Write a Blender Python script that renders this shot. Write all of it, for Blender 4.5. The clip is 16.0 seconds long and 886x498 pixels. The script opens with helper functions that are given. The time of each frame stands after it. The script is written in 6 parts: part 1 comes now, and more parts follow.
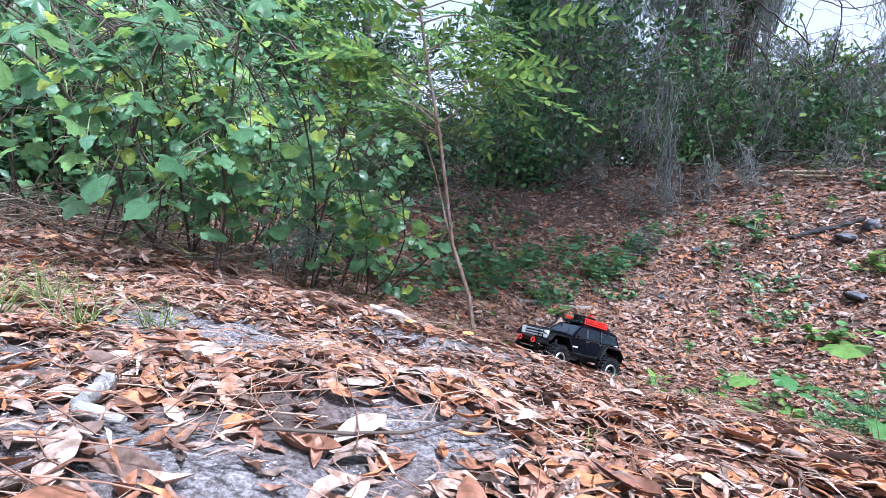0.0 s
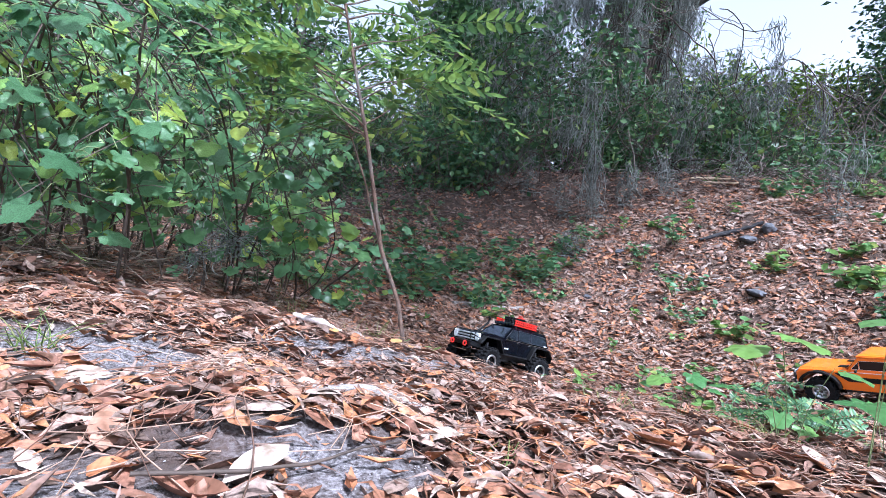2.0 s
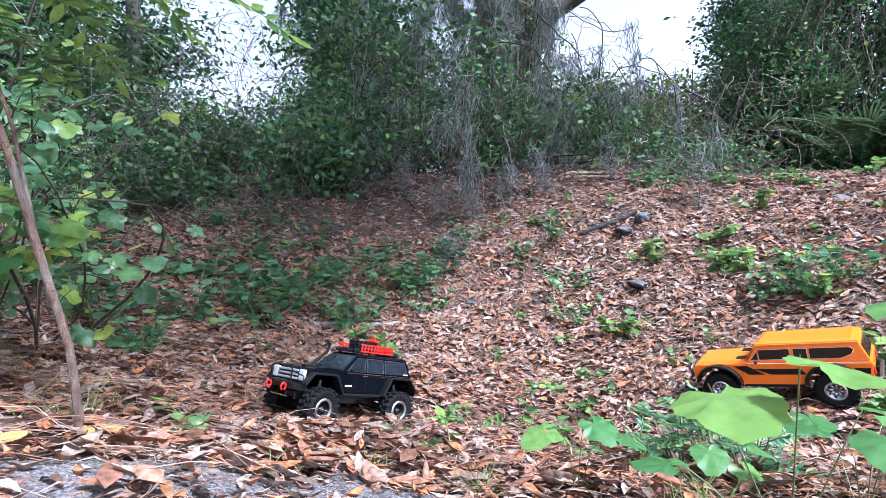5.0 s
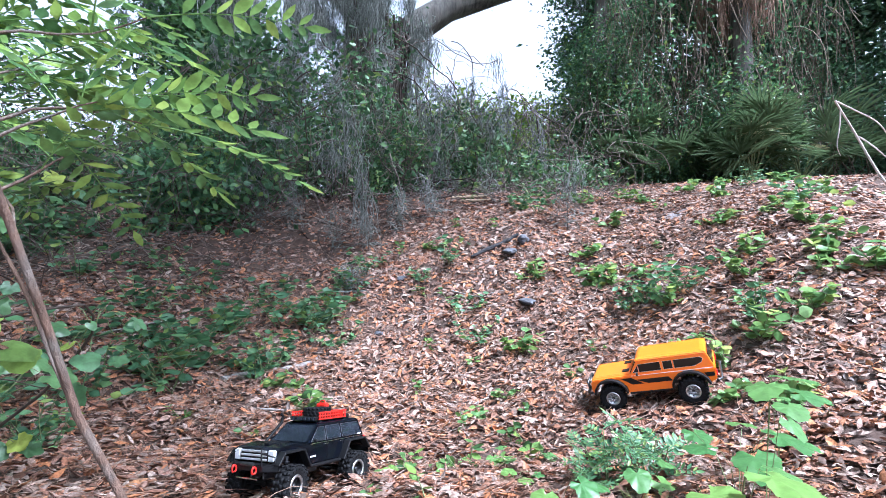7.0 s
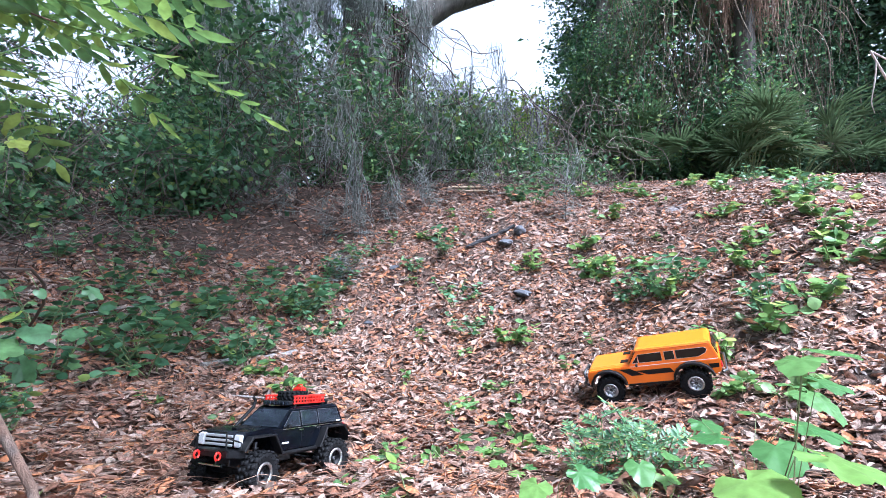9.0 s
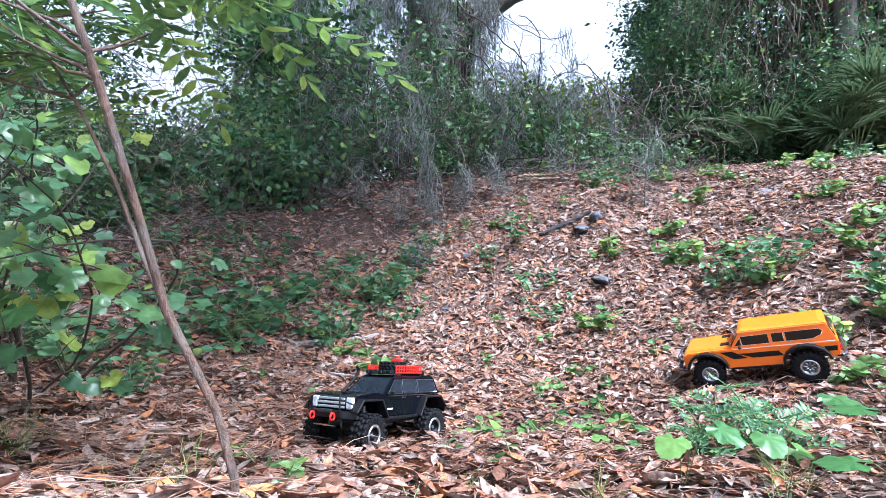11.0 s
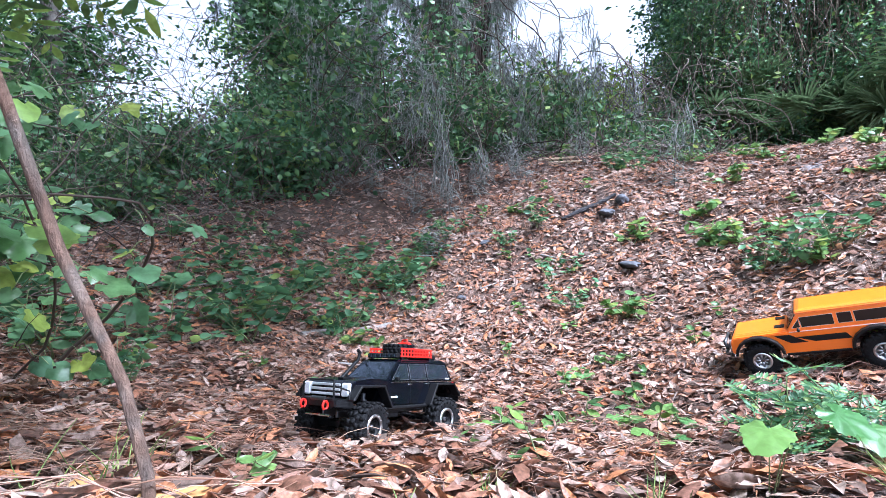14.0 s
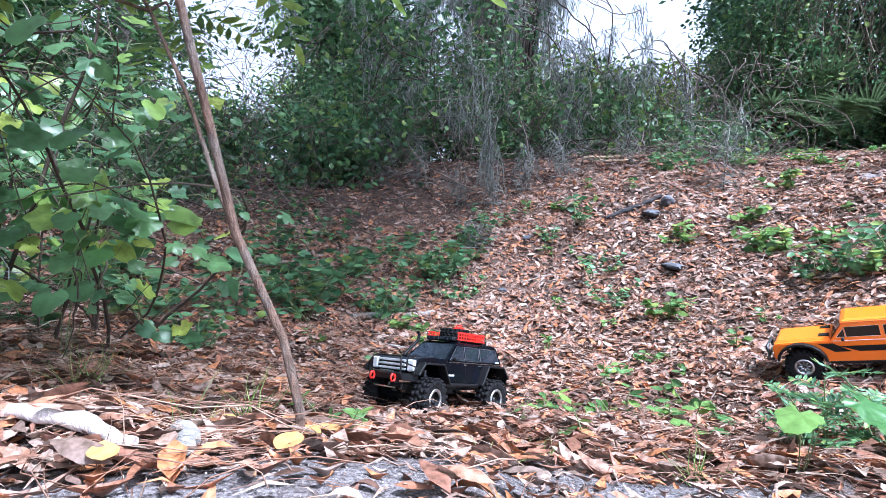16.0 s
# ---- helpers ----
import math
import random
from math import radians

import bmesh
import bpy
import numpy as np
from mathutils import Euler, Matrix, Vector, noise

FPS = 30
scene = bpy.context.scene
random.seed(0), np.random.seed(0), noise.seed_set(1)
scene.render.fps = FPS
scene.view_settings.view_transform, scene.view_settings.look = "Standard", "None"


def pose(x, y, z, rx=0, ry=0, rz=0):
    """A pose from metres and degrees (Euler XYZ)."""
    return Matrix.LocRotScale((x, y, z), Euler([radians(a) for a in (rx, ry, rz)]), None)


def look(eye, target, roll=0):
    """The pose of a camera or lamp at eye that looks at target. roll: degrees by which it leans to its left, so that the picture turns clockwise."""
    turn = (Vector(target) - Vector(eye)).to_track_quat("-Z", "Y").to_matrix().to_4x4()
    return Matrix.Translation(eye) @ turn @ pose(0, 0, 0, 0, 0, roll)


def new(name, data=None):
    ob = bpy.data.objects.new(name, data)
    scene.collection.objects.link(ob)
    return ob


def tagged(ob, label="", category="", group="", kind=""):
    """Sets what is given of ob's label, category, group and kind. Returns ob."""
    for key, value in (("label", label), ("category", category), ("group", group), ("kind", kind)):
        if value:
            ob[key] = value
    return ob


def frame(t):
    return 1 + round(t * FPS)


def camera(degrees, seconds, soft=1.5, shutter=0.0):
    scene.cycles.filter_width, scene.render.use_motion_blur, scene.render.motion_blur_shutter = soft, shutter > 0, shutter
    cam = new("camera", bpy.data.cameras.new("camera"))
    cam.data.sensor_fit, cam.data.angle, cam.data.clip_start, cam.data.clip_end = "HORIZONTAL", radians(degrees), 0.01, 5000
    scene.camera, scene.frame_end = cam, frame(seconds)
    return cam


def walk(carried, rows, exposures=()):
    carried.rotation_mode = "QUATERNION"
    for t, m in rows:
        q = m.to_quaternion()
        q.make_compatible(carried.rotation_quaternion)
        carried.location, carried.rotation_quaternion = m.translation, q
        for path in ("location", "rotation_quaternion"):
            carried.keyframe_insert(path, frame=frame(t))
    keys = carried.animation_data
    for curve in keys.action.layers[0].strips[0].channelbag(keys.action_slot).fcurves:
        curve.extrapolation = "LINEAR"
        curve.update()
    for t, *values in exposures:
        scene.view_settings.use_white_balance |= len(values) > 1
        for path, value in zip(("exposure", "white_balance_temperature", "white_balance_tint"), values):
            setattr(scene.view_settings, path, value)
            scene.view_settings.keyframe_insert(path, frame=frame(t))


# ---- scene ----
# ---- path ----
cam = camera(86.48, 16.0, 0.35)
PATH = [
    (0, look((-0.022, 0.085, 0.145), (-0.430, 2.038, 0.007), 5.17)),
    (0.5, look((-0.007, 0.102, 0.154), (-0.341, 2.068, 0.011), 5.12)),
    (1, look((-0.004, 0.104, 0.151), (-0.248, 2.086, 0.034), 5.12)),
    (1.5, look((-0.009, 0.108, 0.155), (-0.197, 2.096, 0.043), 5.24)),
    (2, look((-0.006, 0.115, 0.155), (-0.152, 2.107, 0.046), 5.47)),
    (2.5, look((0.013, 0.104, 0.155), (-0.067, 2.100, 0.045), 5.87)),
    (3, look((-0.014, 0.139, 0.165), (-0.027, 2.137, 0.082), 5.31)),
    (3.5, look((0.017, 0.186, 0.169), (0.016, 2.184, 0.087), 4.93)),
    (4, look((0.103, 0.292, 0.150), (0.181, 2.289, 0.088), 4.03)),
    (4.5, look((0.171, 0.437, 0.145), (0.340, 2.429, 0.104), 3.17)),
    (5, look((0.208, 0.616, 0.098), (0.495, 2.596, 0.077), 2.06)),
    (5.2, look((0.223, 0.689, 0.081), (0.590, 2.655, 0.053), 2.36)),
    (7.3, look((-0.060, 0.513, 0.303), (0.754, 2.340, 0.303), -2.15)),
    (7.5, look((-0.024, 0.527, 0.291), (0.793, 2.353, 0.274), -2.03)),
    (8, look((0.020, 0.590, 0.239), (0.870, 2.400, 0.211), -0.65)),
    (8.2, look((0.023, 0.599, 0.235), (0.885, 2.403, 0.216), -0.33)),
    (10.3, look((0.005, 0.634, 0.171), (0.653, 2.526, 0.186), -1.02)),
    (10.5, look((-0.014, 0.634, 0.168), (0.615, 2.533, 0.177), -0.99)),
    (11, look((-0.084, 0.643, 0.150), (0.486, 2.560, 0.133), -1.20)),
    (11.5, look((-0.106, 0.655, 0.144), (0.379, 2.595, 0.098), -1.53)),
    (12, look((-0.009, 0.779, 0.110), (0.469, 2.720, 0.061), -0.89)),
    (12.5, look((-0.000, 0.898, 0.085), (0.432, 2.851, 0.067), -0.60)),
    (13, look((-0.000, 0.896, 0.068), (0.385, 2.858, 0.088), -1.31)),
    (13.5, look((0.005, 0.845, 0.064), (0.432, 2.799, 0.056), -1.61)),
    (14, look((-0.012, 0.819, 0.061), (0.480, 2.757, 0.036), -1.87)),
    (14.5, look((-0.057, 0.774, 0.078), (0.440, 2.711, 0.041), -1.65)),
    (15, look((-0.073, 0.702, 0.061), (0.400, 2.645, 0.012), -1.80)),
    (15.5, look((-0.074, 0.702, 0.061), (0.328, 2.660, -0.006), 0.07)),
    (16, look((-0.107, 0.721, 0.070), (0.243, 2.689, 0.009), 0.76)),
]
# ---- end of path ----
EXPOSURES = [(0, 1.64, 5210, 14), (3.5, 1.70, 5210, 14), (5, 1.84, 5210, 13), (7.5, 2.0, 5210, 13), (16, 2.0, 5210, 14)]
walk(cam, PATH, EXPOSURES)

# ---- light ----
world = bpy.data.worlds.new("sky")
scene.world = world
world.use_nodes = True
wn = world.node_tree.nodes
sky = wn.new("ShaderNodeTexSky")
sky.sky_type = "NISHITA"
sky.sun_disc = False
SUN_EL, SUN_AZ = radians(58), radians(138)
sky.sun_elevation, sky.sun_rotation = SUN_EL, SUN_AZ
sky.air_density, sky.dust_density, sky.ozone_density = 1.0, 4.0, 1.0
wn["Background"].inputs["Strength"].default_value = 0.12
haze = wn.new("ShaderNodeHueSaturation")
haze.inputs["Saturation"].default_value = 0.3
world.node_tree.links.new(sky.outputs[0], haze.inputs["Color"])
world.node_tree.links.new(haze.outputs[0], wn["Background"].inputs["Color"])
sun = bpy.data.lights.new("sun", "SUN")
sun.energy, sun.angle, sun.color = 3.1, radians(5), (1.0, 0.985, 0.96)
sun_ob = new("sun", sun)
sun_dir = Vector((math.sin(SUN_AZ) * math.cos(SUN_EL), math.cos(SUN_AZ) * math.cos(SUN_EL), math.sin(SUN_EL)))
sun_ob.matrix_world = look(sun_dir * 30, (0, 0, 0))

# ---- building tools ----
rng = np.random.default_rng(7)


def raw_mesh(name, verts, faces, material, smooth=False):
    """A mesh from arrays; faces is a list of integer arrays, each of triangles or of quads."""
    me = bpy.data.meshes.new(name)
    verts = np.asarray(verts, np.float32).reshape(-1, 3)
    faces = [np.asarray(f, np.int32) for f in faces if len(f)]
    loops = np.concatenate([f.ravel() for f in faces])
    total = np.concatenate([np.full(len(f), f.shape[1], np.int32) for f in faces])
    start = np.concatenate([[0], np.cumsum(total)[:-1]]).astype(np.int32)
    me.vertices.add(len(verts))
    me.vertices.foreach_set("co", verts.ravel())
    me.loops.add(len(loops))
    me.loops.foreach_set("vertex_index", loops)
    me.polygons.add(len(total))
    me.polygons.foreach_set("loop_start", start)
    me.polygons.foreach_set("loop_total", total)
    if smooth:
        me.polygons.foreach_set("use_smooth", np.ones(len(total), bool))
    me.update(calc_edges=True)
    for m in material if isinstance(material, (list, tuple)) else [material]:
        me.materials.append(m)
    return me


def part(name, bm, material, parent, label=""):
    """Links a bmesh or a finished mesh as one mesh object under a thing or a part."""
    if isinstance(bm, bmesh.types.BMesh):
        me = bpy.data.meshes.new(name)
        bm.to_mesh(me)
        bm.free()
        me.materials.append(material)
    else:
        me = bm
    ob = new(name, me)
    ob.parent = parent
    return tagged(ob, label)


def thing(name, label, category, group="", kind="", at=None):
    ob = new(name)
    ob.empty_display_size = 0.05
    if at is not None:
        ob.matrix_world = at
    return tagged(ob, label, category, group, kind)


class Soup:
    """Collects triangles and quads for one mesh."""

    def __init__(self):
        self.v, self.t, self.q, self.n = [], [], [], 0

    def add(self, verts, tris=(), quads=()):
        verts = np.asarray(verts, float).reshape(-1, 3)
        if len(tris):
            self.t.append(np.asarray(tris) + self.n)
        if len(quads):
            self.q.append(np.asarray(quads) + self.n)
        self.v.append(verts)
        self.n += len(verts)

    def tube(self, points, radii, sides=5, cap=True):
        p = np.asarray(points, float)
        r = np.broadcast_to(np.asarray(radii, float), (len(p),))
        d = np.gradient(p, axis=0)
        d /= np.linalg.norm(d, axis=1, keepdims=True) + 1e-9
        ref = np.where(np.abs(d[:, 2:3]) > 0.9, [[1.0, 0, 0]], [[0, 0, 1.0]])
        a = np.cross(d, ref)
        a /= np.linalg.norm(a, axis=1, keepdims=True) + 1e-9
        for i in range(1, len(a)):
            a[i] = a[i - 1] - d[i] * (a[i - 1] @ d[i])
            a[i] /= np.linalg.norm(a[i]) + 1e-9
        b = np.cross(d, a)
        ang = np.arange(sides) * 2 * np.pi / sides
        ring = p[:, None] + r[:, None, None] * (np.cos(ang)[None, :, None] * a[:, None] + np.sin(ang)[None, :, None] * b[:, None])
        i, j = np.meshgrid(np.arange(len(p) - 1), np.arange(sides), indexing="ij")
        k = (j + 1) % sides
        quads = np.stack([i * sides + j, i * sides + k, (i + 1) * sides + k, (i + 1) * sides + j], -1).reshape(-1, 4)
        self.add(ring, quads=quads)
        if cap and sides > 3:
            m = (len(p) - 1) * sides
            self.add(np.r_[ring[0], ring[-1]], tris=[(0, s + 1, s) for s in range(1, sides - 1)] + [(sides, sides + s, sides + s + 1) for s in range(1, sides - 1)])

    def swarm(self, tv, tf, turn, pos):
        """Copies of a template: turn (N,3,3) already scaled, pos (N,3)."""
        if not len(pos):
            return
        v = np.einsum("nij,kj->nki", turn, tv) + pos[:, None]
        off = (np.arange(len(pos)) * len(tv))[:, None, None]
        for f in tf:
            f = np.asarray(f)
            (self.t if f.shape[1] == 3 else self.q).append((f[None] + off).reshape(-1, f.shape[1]) + self.n)
        self.v.append(v.reshape(-1, 3))
        self.n += v.size // 3

    def mesh(self, name, material, smooth=False):
        faces = [np.concatenate(x) for x in (self.t, self.q) if x]
        return raw_mesh(name, np.concatenate(self.v), faces, material, smooth)


def unit(v):
    return v / (np.linalg.norm(v, axis=-1, keepdims=True) + 1e-9)


def frames_of(along, normal, size):
    """Turns whose columns are the leaf's length, side and normal."""
    x = unit(along)
    y = unit(np.cross(normal, x))
    z = np.cross(x, y)
    m = np.stack([x, y, z], -1)
    s = np.asarray(size, float)
    return m * (s[:, None, None] if s.ndim == 1 else s[:, None, :])


def rand_dirs(n, up=0.0):
    d = rng.normal(size=(n, 3))
    d = unit(d)
    d[:, 2] += up
    return unit(d)


def leaf_shape(width=0.35, fold=0.12, curl=0.15, stations=3, skew=0.0, twist=0.0):
    """A leaf along +x, length 1, folded along its midrib and curled; triangles and quads."""
    v = [(0, 0, 0)]
    us = np.linspace(0, 1, stations + 2)[1:-1]
    for u in us:
        w = width * 0.5 * math.sin(math.pi * u**0.85) ** 0.8
        z = curl * (u - 0.5) ** 2 * 4 - curl
        t = twist * (u - 0.5)
        v += [(u, w, z + fold * w * 2 + t * w * 4), (u, skew * math.sin(u * 3), z), (u, -w, z + fold * w * 2 - t * w * 4)]
    v.append((1, skew * 0.3, 0))
    n = len(v) - 1
    tris = [(0, 2, 1), (0, 3, 2), (n, n - 3, n - 2), (n, n - 2, n - 1)]
    quads = []
    for s in range(stations - 1):
        a = 1 + 3 * s
        quads += [(a, a + 1, a + 4, a + 3), (a + 1, a + 2, a + 5, a + 4)]
    f = [np.array(tris)]
    if quads:
        f.append(np.array(quads))
    return np.array(v, float), f


def lobed_leaf(lobes=5, depth=0.34, dome=0.12, teeth=0.05, fine=10):
    """A broad vine leaf about 1 long from its stalk at the origin along +x, with lobes, toothed edges and sunken veins."""
    n = lobes * fine
    inner, outer = [], []
    for i in range(n + 1):
        t = i / n
        a = math.radians(-158 + 316 * t)
        w = 0.5 + 0.5 * math.cos(2 * math.pi * lobes * (t - 0.5))
        heart = 1.0 + 0.22 * math.cos(a) + 0.10 * math.cos(2 * a)
        r = 0.47 * (1 - depth + depth * w) * heart * (1 + teeth * (-1) ** i)
        vein = 0.5 + 0.5 * math.cos(2 * math.pi * lobes * (t - 0.5))
        for ring, k in ((inner, 0.55), (outer, 1.0)):
            z = -dome * (r * k) ** 2 * 3.5 - 0.022 * vein * k + 0.02 * math.sin(7 * a) * k
            ring.append((0.36 + r * k * math.cos(a), r * k * math.sin(a) * 1.05, z))
    v = np.array([(0.30, 0, 0)] + inner + outer)
    m = n + 1
    tris = np.array([(0, i, i + 1) for i in range(1, n + 1)])
    quads = np.array([(i, i + m, i + m + 1, i + 1) for i in range(1, n + 1)])
    return v, [tris, quads]


# ---- the lie of the land ----
HILLS = (
    (-0.033, -0.039, 0.072, -0.005, -0.086),
    (0.013, 0.063, -0.059, -0.161, -0.119),
    (0.03, -0.144, -0.264, -0.061, 0.499),
    (-0.117, -0.215, -0.093, -0.201, 0.079),
    (0.214, 0.098, -0.327, 0.177, -0.207),
)


def gz(x, y):
    """Height of the ground: a mound, a hollow and a bank that rises to a shelf."""
    x, y = np.asarray(x, float), np.asarray(y, float)
    s = 0.45 * x + 0.89 * y
    q = np.clip((s - 3.4) / 2.6, 0, 1)
    z = 0.95 * q * q * (3 - 2 * q) + 0.13 * np.clip(s - 6, 0, 5)
    for j, row in enumerate(HILLS):
        for i, h in enumerate(row):
            z = z + h * np.exp(-((x + 2 - 1.4 * i) ** 2 + (y - 1.1 * j) ** 2) / 1.805)
    return z


def gn(x, y):
    e = 0.03
    n = np.stack([gz(x - e, y) - gz(x + e, y), gz(x, y - e) - gz(x, y + e), np.full(np.shape(x), 2 * e)], -1)
    return unit(n)


def field(x, y, scale, seed):
    """Smooth noise between about -1 and 1."""
    r = np.random.default_rng(seed)
    out = np.zeros(np.shape(x))
    for _ in range(7):
        a, ph, k = r.uniform(0, 6.28), r.uniform(0, 6.28), r.uniform(0.6, 1.7) / scale * 6.28
        out = out + np.sin((np.cos(a) * x + np.sin(a) * y) * k + ph)
    return out / 3.2


def bare(x, y):
    """How bare of litter the pale sand is, 0 to 1."""
    spots = ((-0.48, 0.74, 0.18, 0.13), (-0.27, 0.35, 0.17, 0.07), (-0.12, 0.50, 0.09, 0.05), (-0.02, 1.17, 0.30, 0.10), (0.26, 1.24, 0.26, 0.11), (-0.55, 0.46, 0.14, 0.06), (0.24, 1.46, 0.12, 0.07), (-0.28, 1.09, 0.17, 0.06), (2.55, 2.85, 0.10, 0.05), (3.5, 3.5, 0.16, 0.07))
    b = np.zeros(np.shape(x))
    for cx, cy, rx, ry in spots:
        b = np.maximum(b, np.exp(-(((x - cx) / rx) ** 2 + ((y - cy) / ry) ** 2)))
    return np.clip(b * 1.25 + 0.25 * field(x, y, 0.25, 3) * (b > 0.15), 0, 1)

# ---- materials ----
def nodes_of(name):
    m = bpy.data.materials.new(name)
    m.use_nodes = True
    nt = m.node_tree
    return m, nt, nt.nodes["Principled BSDF"]


def ramp(nt, stops, fac):
    r = nt.nodes.new("ShaderNodeValToRGB")
    el = r.color_ramp.elements
    while len(el) < len(stops):
        el.new(0.5)
    for e, (p, c) in zip(el, stops):
        e.position, e.color = p, (*c, 1)
    nt.links.new(fac, r.inputs[0])
    return r.outputs[0]


def noise_tex(nt, scale, detail=4, rough=0.6, coords="Object", stretch=None):
    tc = nt.nodes.new("ShaderNodeTexCoord")
    src = tc.outputs[coords]
    if stretch:
        mp = nt.nodes.new("ShaderNodeMapping")
        mp.inputs["Scale"].default_value = stretch
        nt.links.new(src, mp.inputs[0])
        src = mp.outputs[0]
    t = nt.nodes.new("ShaderNodeTexNoise")
    t.inputs["Scale"].default_value, t.inputs["Detail"].default_value, t.inputs["Roughness"].default_value = scale, detail, rough
    nt.links.new(src, t.inputs["Vector"])
    return t.outputs["Fac"]


def mixc(nt, fac, a, b, mode="MIX"):
    m = nt.nodes.new("ShaderNodeMix")
    m.data_type, m.blend_type = "RGBA", mode
    if isinstance(fac, float):
        m.inputs[0].default_value = fac
    else:
        nt.links.new(fac, m.inputs[0])
    for sock, v in ((m.inputs[6], a), (m.inputs[7], b)):
        if isinstance(v, tuple):
            sock.default_value = (*v, 1)
        else:
            nt.links.new(v, sock)
    return m.outputs[2]


def bump(nt, bsdf, height, strength, distance):
    b = nt.nodes.new("ShaderNodeBump")
    b.inputs["Strength"].default_value, b.inputs["Distance"].default_value = strength, distance
    nt.links.new(height, b.inputs["Height"])
    nt.links.new(b.outputs[0], bsdf.inputs["Normal"])


def island(nt):
    return nt.nodes.new("ShaderNodeNewGeometry").outputs["Random Per Island"]


def object_random(nt):
    return nt.nodes.new("ShaderNodeObjectInfo").outputs["Random"]


def leafy(name, stops, rough=0.5, translucent=0.35, per_object=False, grain=60, spec=0.4, blotch=0.55):
    """A leaf: colour picked leaf by leaf from the stops, mottled, and letting some light through."""
    m, nt, bsdf = nodes_of(name)
    c = ramp(nt, stops, object_random(nt) if per_object else island(nt))
    n = noise_tex(nt, grain, 3)
    dark = mixc(nt, blotch, c, (0.30, 0.28, 0.22), "MULTIPLY")
    c2 = mixc(nt, ramp(nt, [(0.35, (1, 1, 1)), (0.62, (0, 0, 0))], n), c, dark)
    nt.links.new(c2, bsdf.inputs["Base Color"])
    bsdf.inputs["Roughness"].default_value = rough
    bsdf.inputs["Specular IOR Level"].default_value = spec
    bump(nt, bsdf, n, 0.3, 0.002)
    if translucent:
        tr = nt.nodes.new("ShaderNodeBsdfTranslucent")
        nt.links.new(c2, tr.inputs[0])
        mx = nt.nodes.new("ShaderNodeMixShader")
        mx.inputs[0].default_value = translucent
        nt.links.new(bsdf.outputs[0], mx.inputs[1])
        nt.links.new(tr.outputs[0], mx.inputs[2])
        nt.links.new(mx.outputs[0], nt.nodes["Material Output"].inputs[0])
    return m


def plain(name, color, rough=0.5, metal=0.0, spec=0.5, vary=0.25, scale=40, bumps=0.0, coat=0.0):
    m, nt, bsdf = nodes_of(name)
    n = noise_tex(nt, scale, 4)
    lo = tuple(c * (1 - vary) for c in color)
    hi = tuple(min(1, c * (1 + vary * 0.6)) for c in color)
    nt.links.new(ramp(nt, [(0.3, lo), (0.7, hi)], n), bsdf.inputs["Base Color"])
    bsdf.inputs["Roughness"].default_value, bsdf.inputs["Metallic"].default_value = rough, metal
    bsdf.inputs["Specular IOR Level"].default_value = spec
    bsdf.inputs["Coat Weight"].default_value = coat
    if bumps:
        bump(nt, bsdf, n, bumps, 0.003)
    return m


DEAD = [(0.0, (0.43, 0.23, 0.16)), (0.11, (0.24, 0.113, 0.078)), (0.24, (0.50, 0.35, 0.29)), (0.37, (0.055, 0.034, 0.027)), (0.49, (0.40, 0.18, 0.11)), (0.60, (0.115, 0.065, 0.05)), (0.71, (0.53, 0.415, 0.36)), (0.81, (0.20, 0.125, 0.10)), (0.87, (0.46, 0.205, 0.11)), (0.94, (0.50, 0.195, 0.085)), (1.0, (0.47, 0.225, 0.11))]
M_DEAD = leafy("dead_leaf_litter", DEAD, 0.5, 0.04, grain=110, spec=0.35, blotch=0.9)
M_DEAD_ONE = leafy("dead_leaf_single", DEAD, 0.6, 0.05, per_object=True, grain=3.2, spec=0.25, blotch=0.9)
M_NEEDLE = leafy("pine_straw", [(0.0, (0.30, 0.16, 0.105)), (0.4, (0.14, 0.075, 0.055)), (0.7, (0.50, 0.34, 0.25)), (1.0, (0.22, 0.12, 0.09))], 0.55, 0.0, grain=25)
M_GRAPE = leafy("vine_leaf", [(0.0, (0.09, 0.20, 0.085)), (0.4, (0.17, 0.33, 0.13)), (0.62, (0.13, 0.28, 0.15)), (0.8, (0.28, 0.44, 0.10)), (1.0, (0.46, 0.54, 0.10))], 0.34, 0.48, grain=30, spec=0.5)
M_SAP = leafy("pinnate_leaf", [(0.0, (0.09, 0.19, 0.075)), (0.45, (0.17, 0.31, 0.10)), (0.8, (0.27, 0.42, 0.10)), (1.0, (0.38, 0.50, 0.12))], 0.28, 0.45, grain=40)
M_THICK = leafy("thicket_leaf", [(0.0, (0.04, 0.095, 0.045)), (0.5, (0.085, 0.18, 0.08)), (0.85, (0.14, 0.27, 0.10)), (1.0, (0.28, 0.38, 0.10))], 0.42, 0.3, grain=20)
M_SHRUB = leafy("shrub_leaf", [(0.0, (0.07, 0.17, 0.085)), (0.55, (0.13, 0.27, 0.13)), (0.85, (0.18, 0.33, 0.13)), (1.0, (0.32, 0.42, 0.11))], 0.42, 0.35, grain=20)
M_DARK = leafy("dark_evergreen_leaf", [(0.0, (0.055, 0.125, 0.07)), (0.7, (0.115, 0.23, 0.115)), (1.0, (0.19, 0.33, 0.14))], 0.35, 0.2, grain=12)
M_FAR = leafy("far_tree_leaf", [(0.0, (0.045, 0.105, 0.045)), (0.6, (0.095, 0.20, 0.075)), (1.0, (0.17, 0.30, 0.10))], 0.5, 0.4, grain=8)
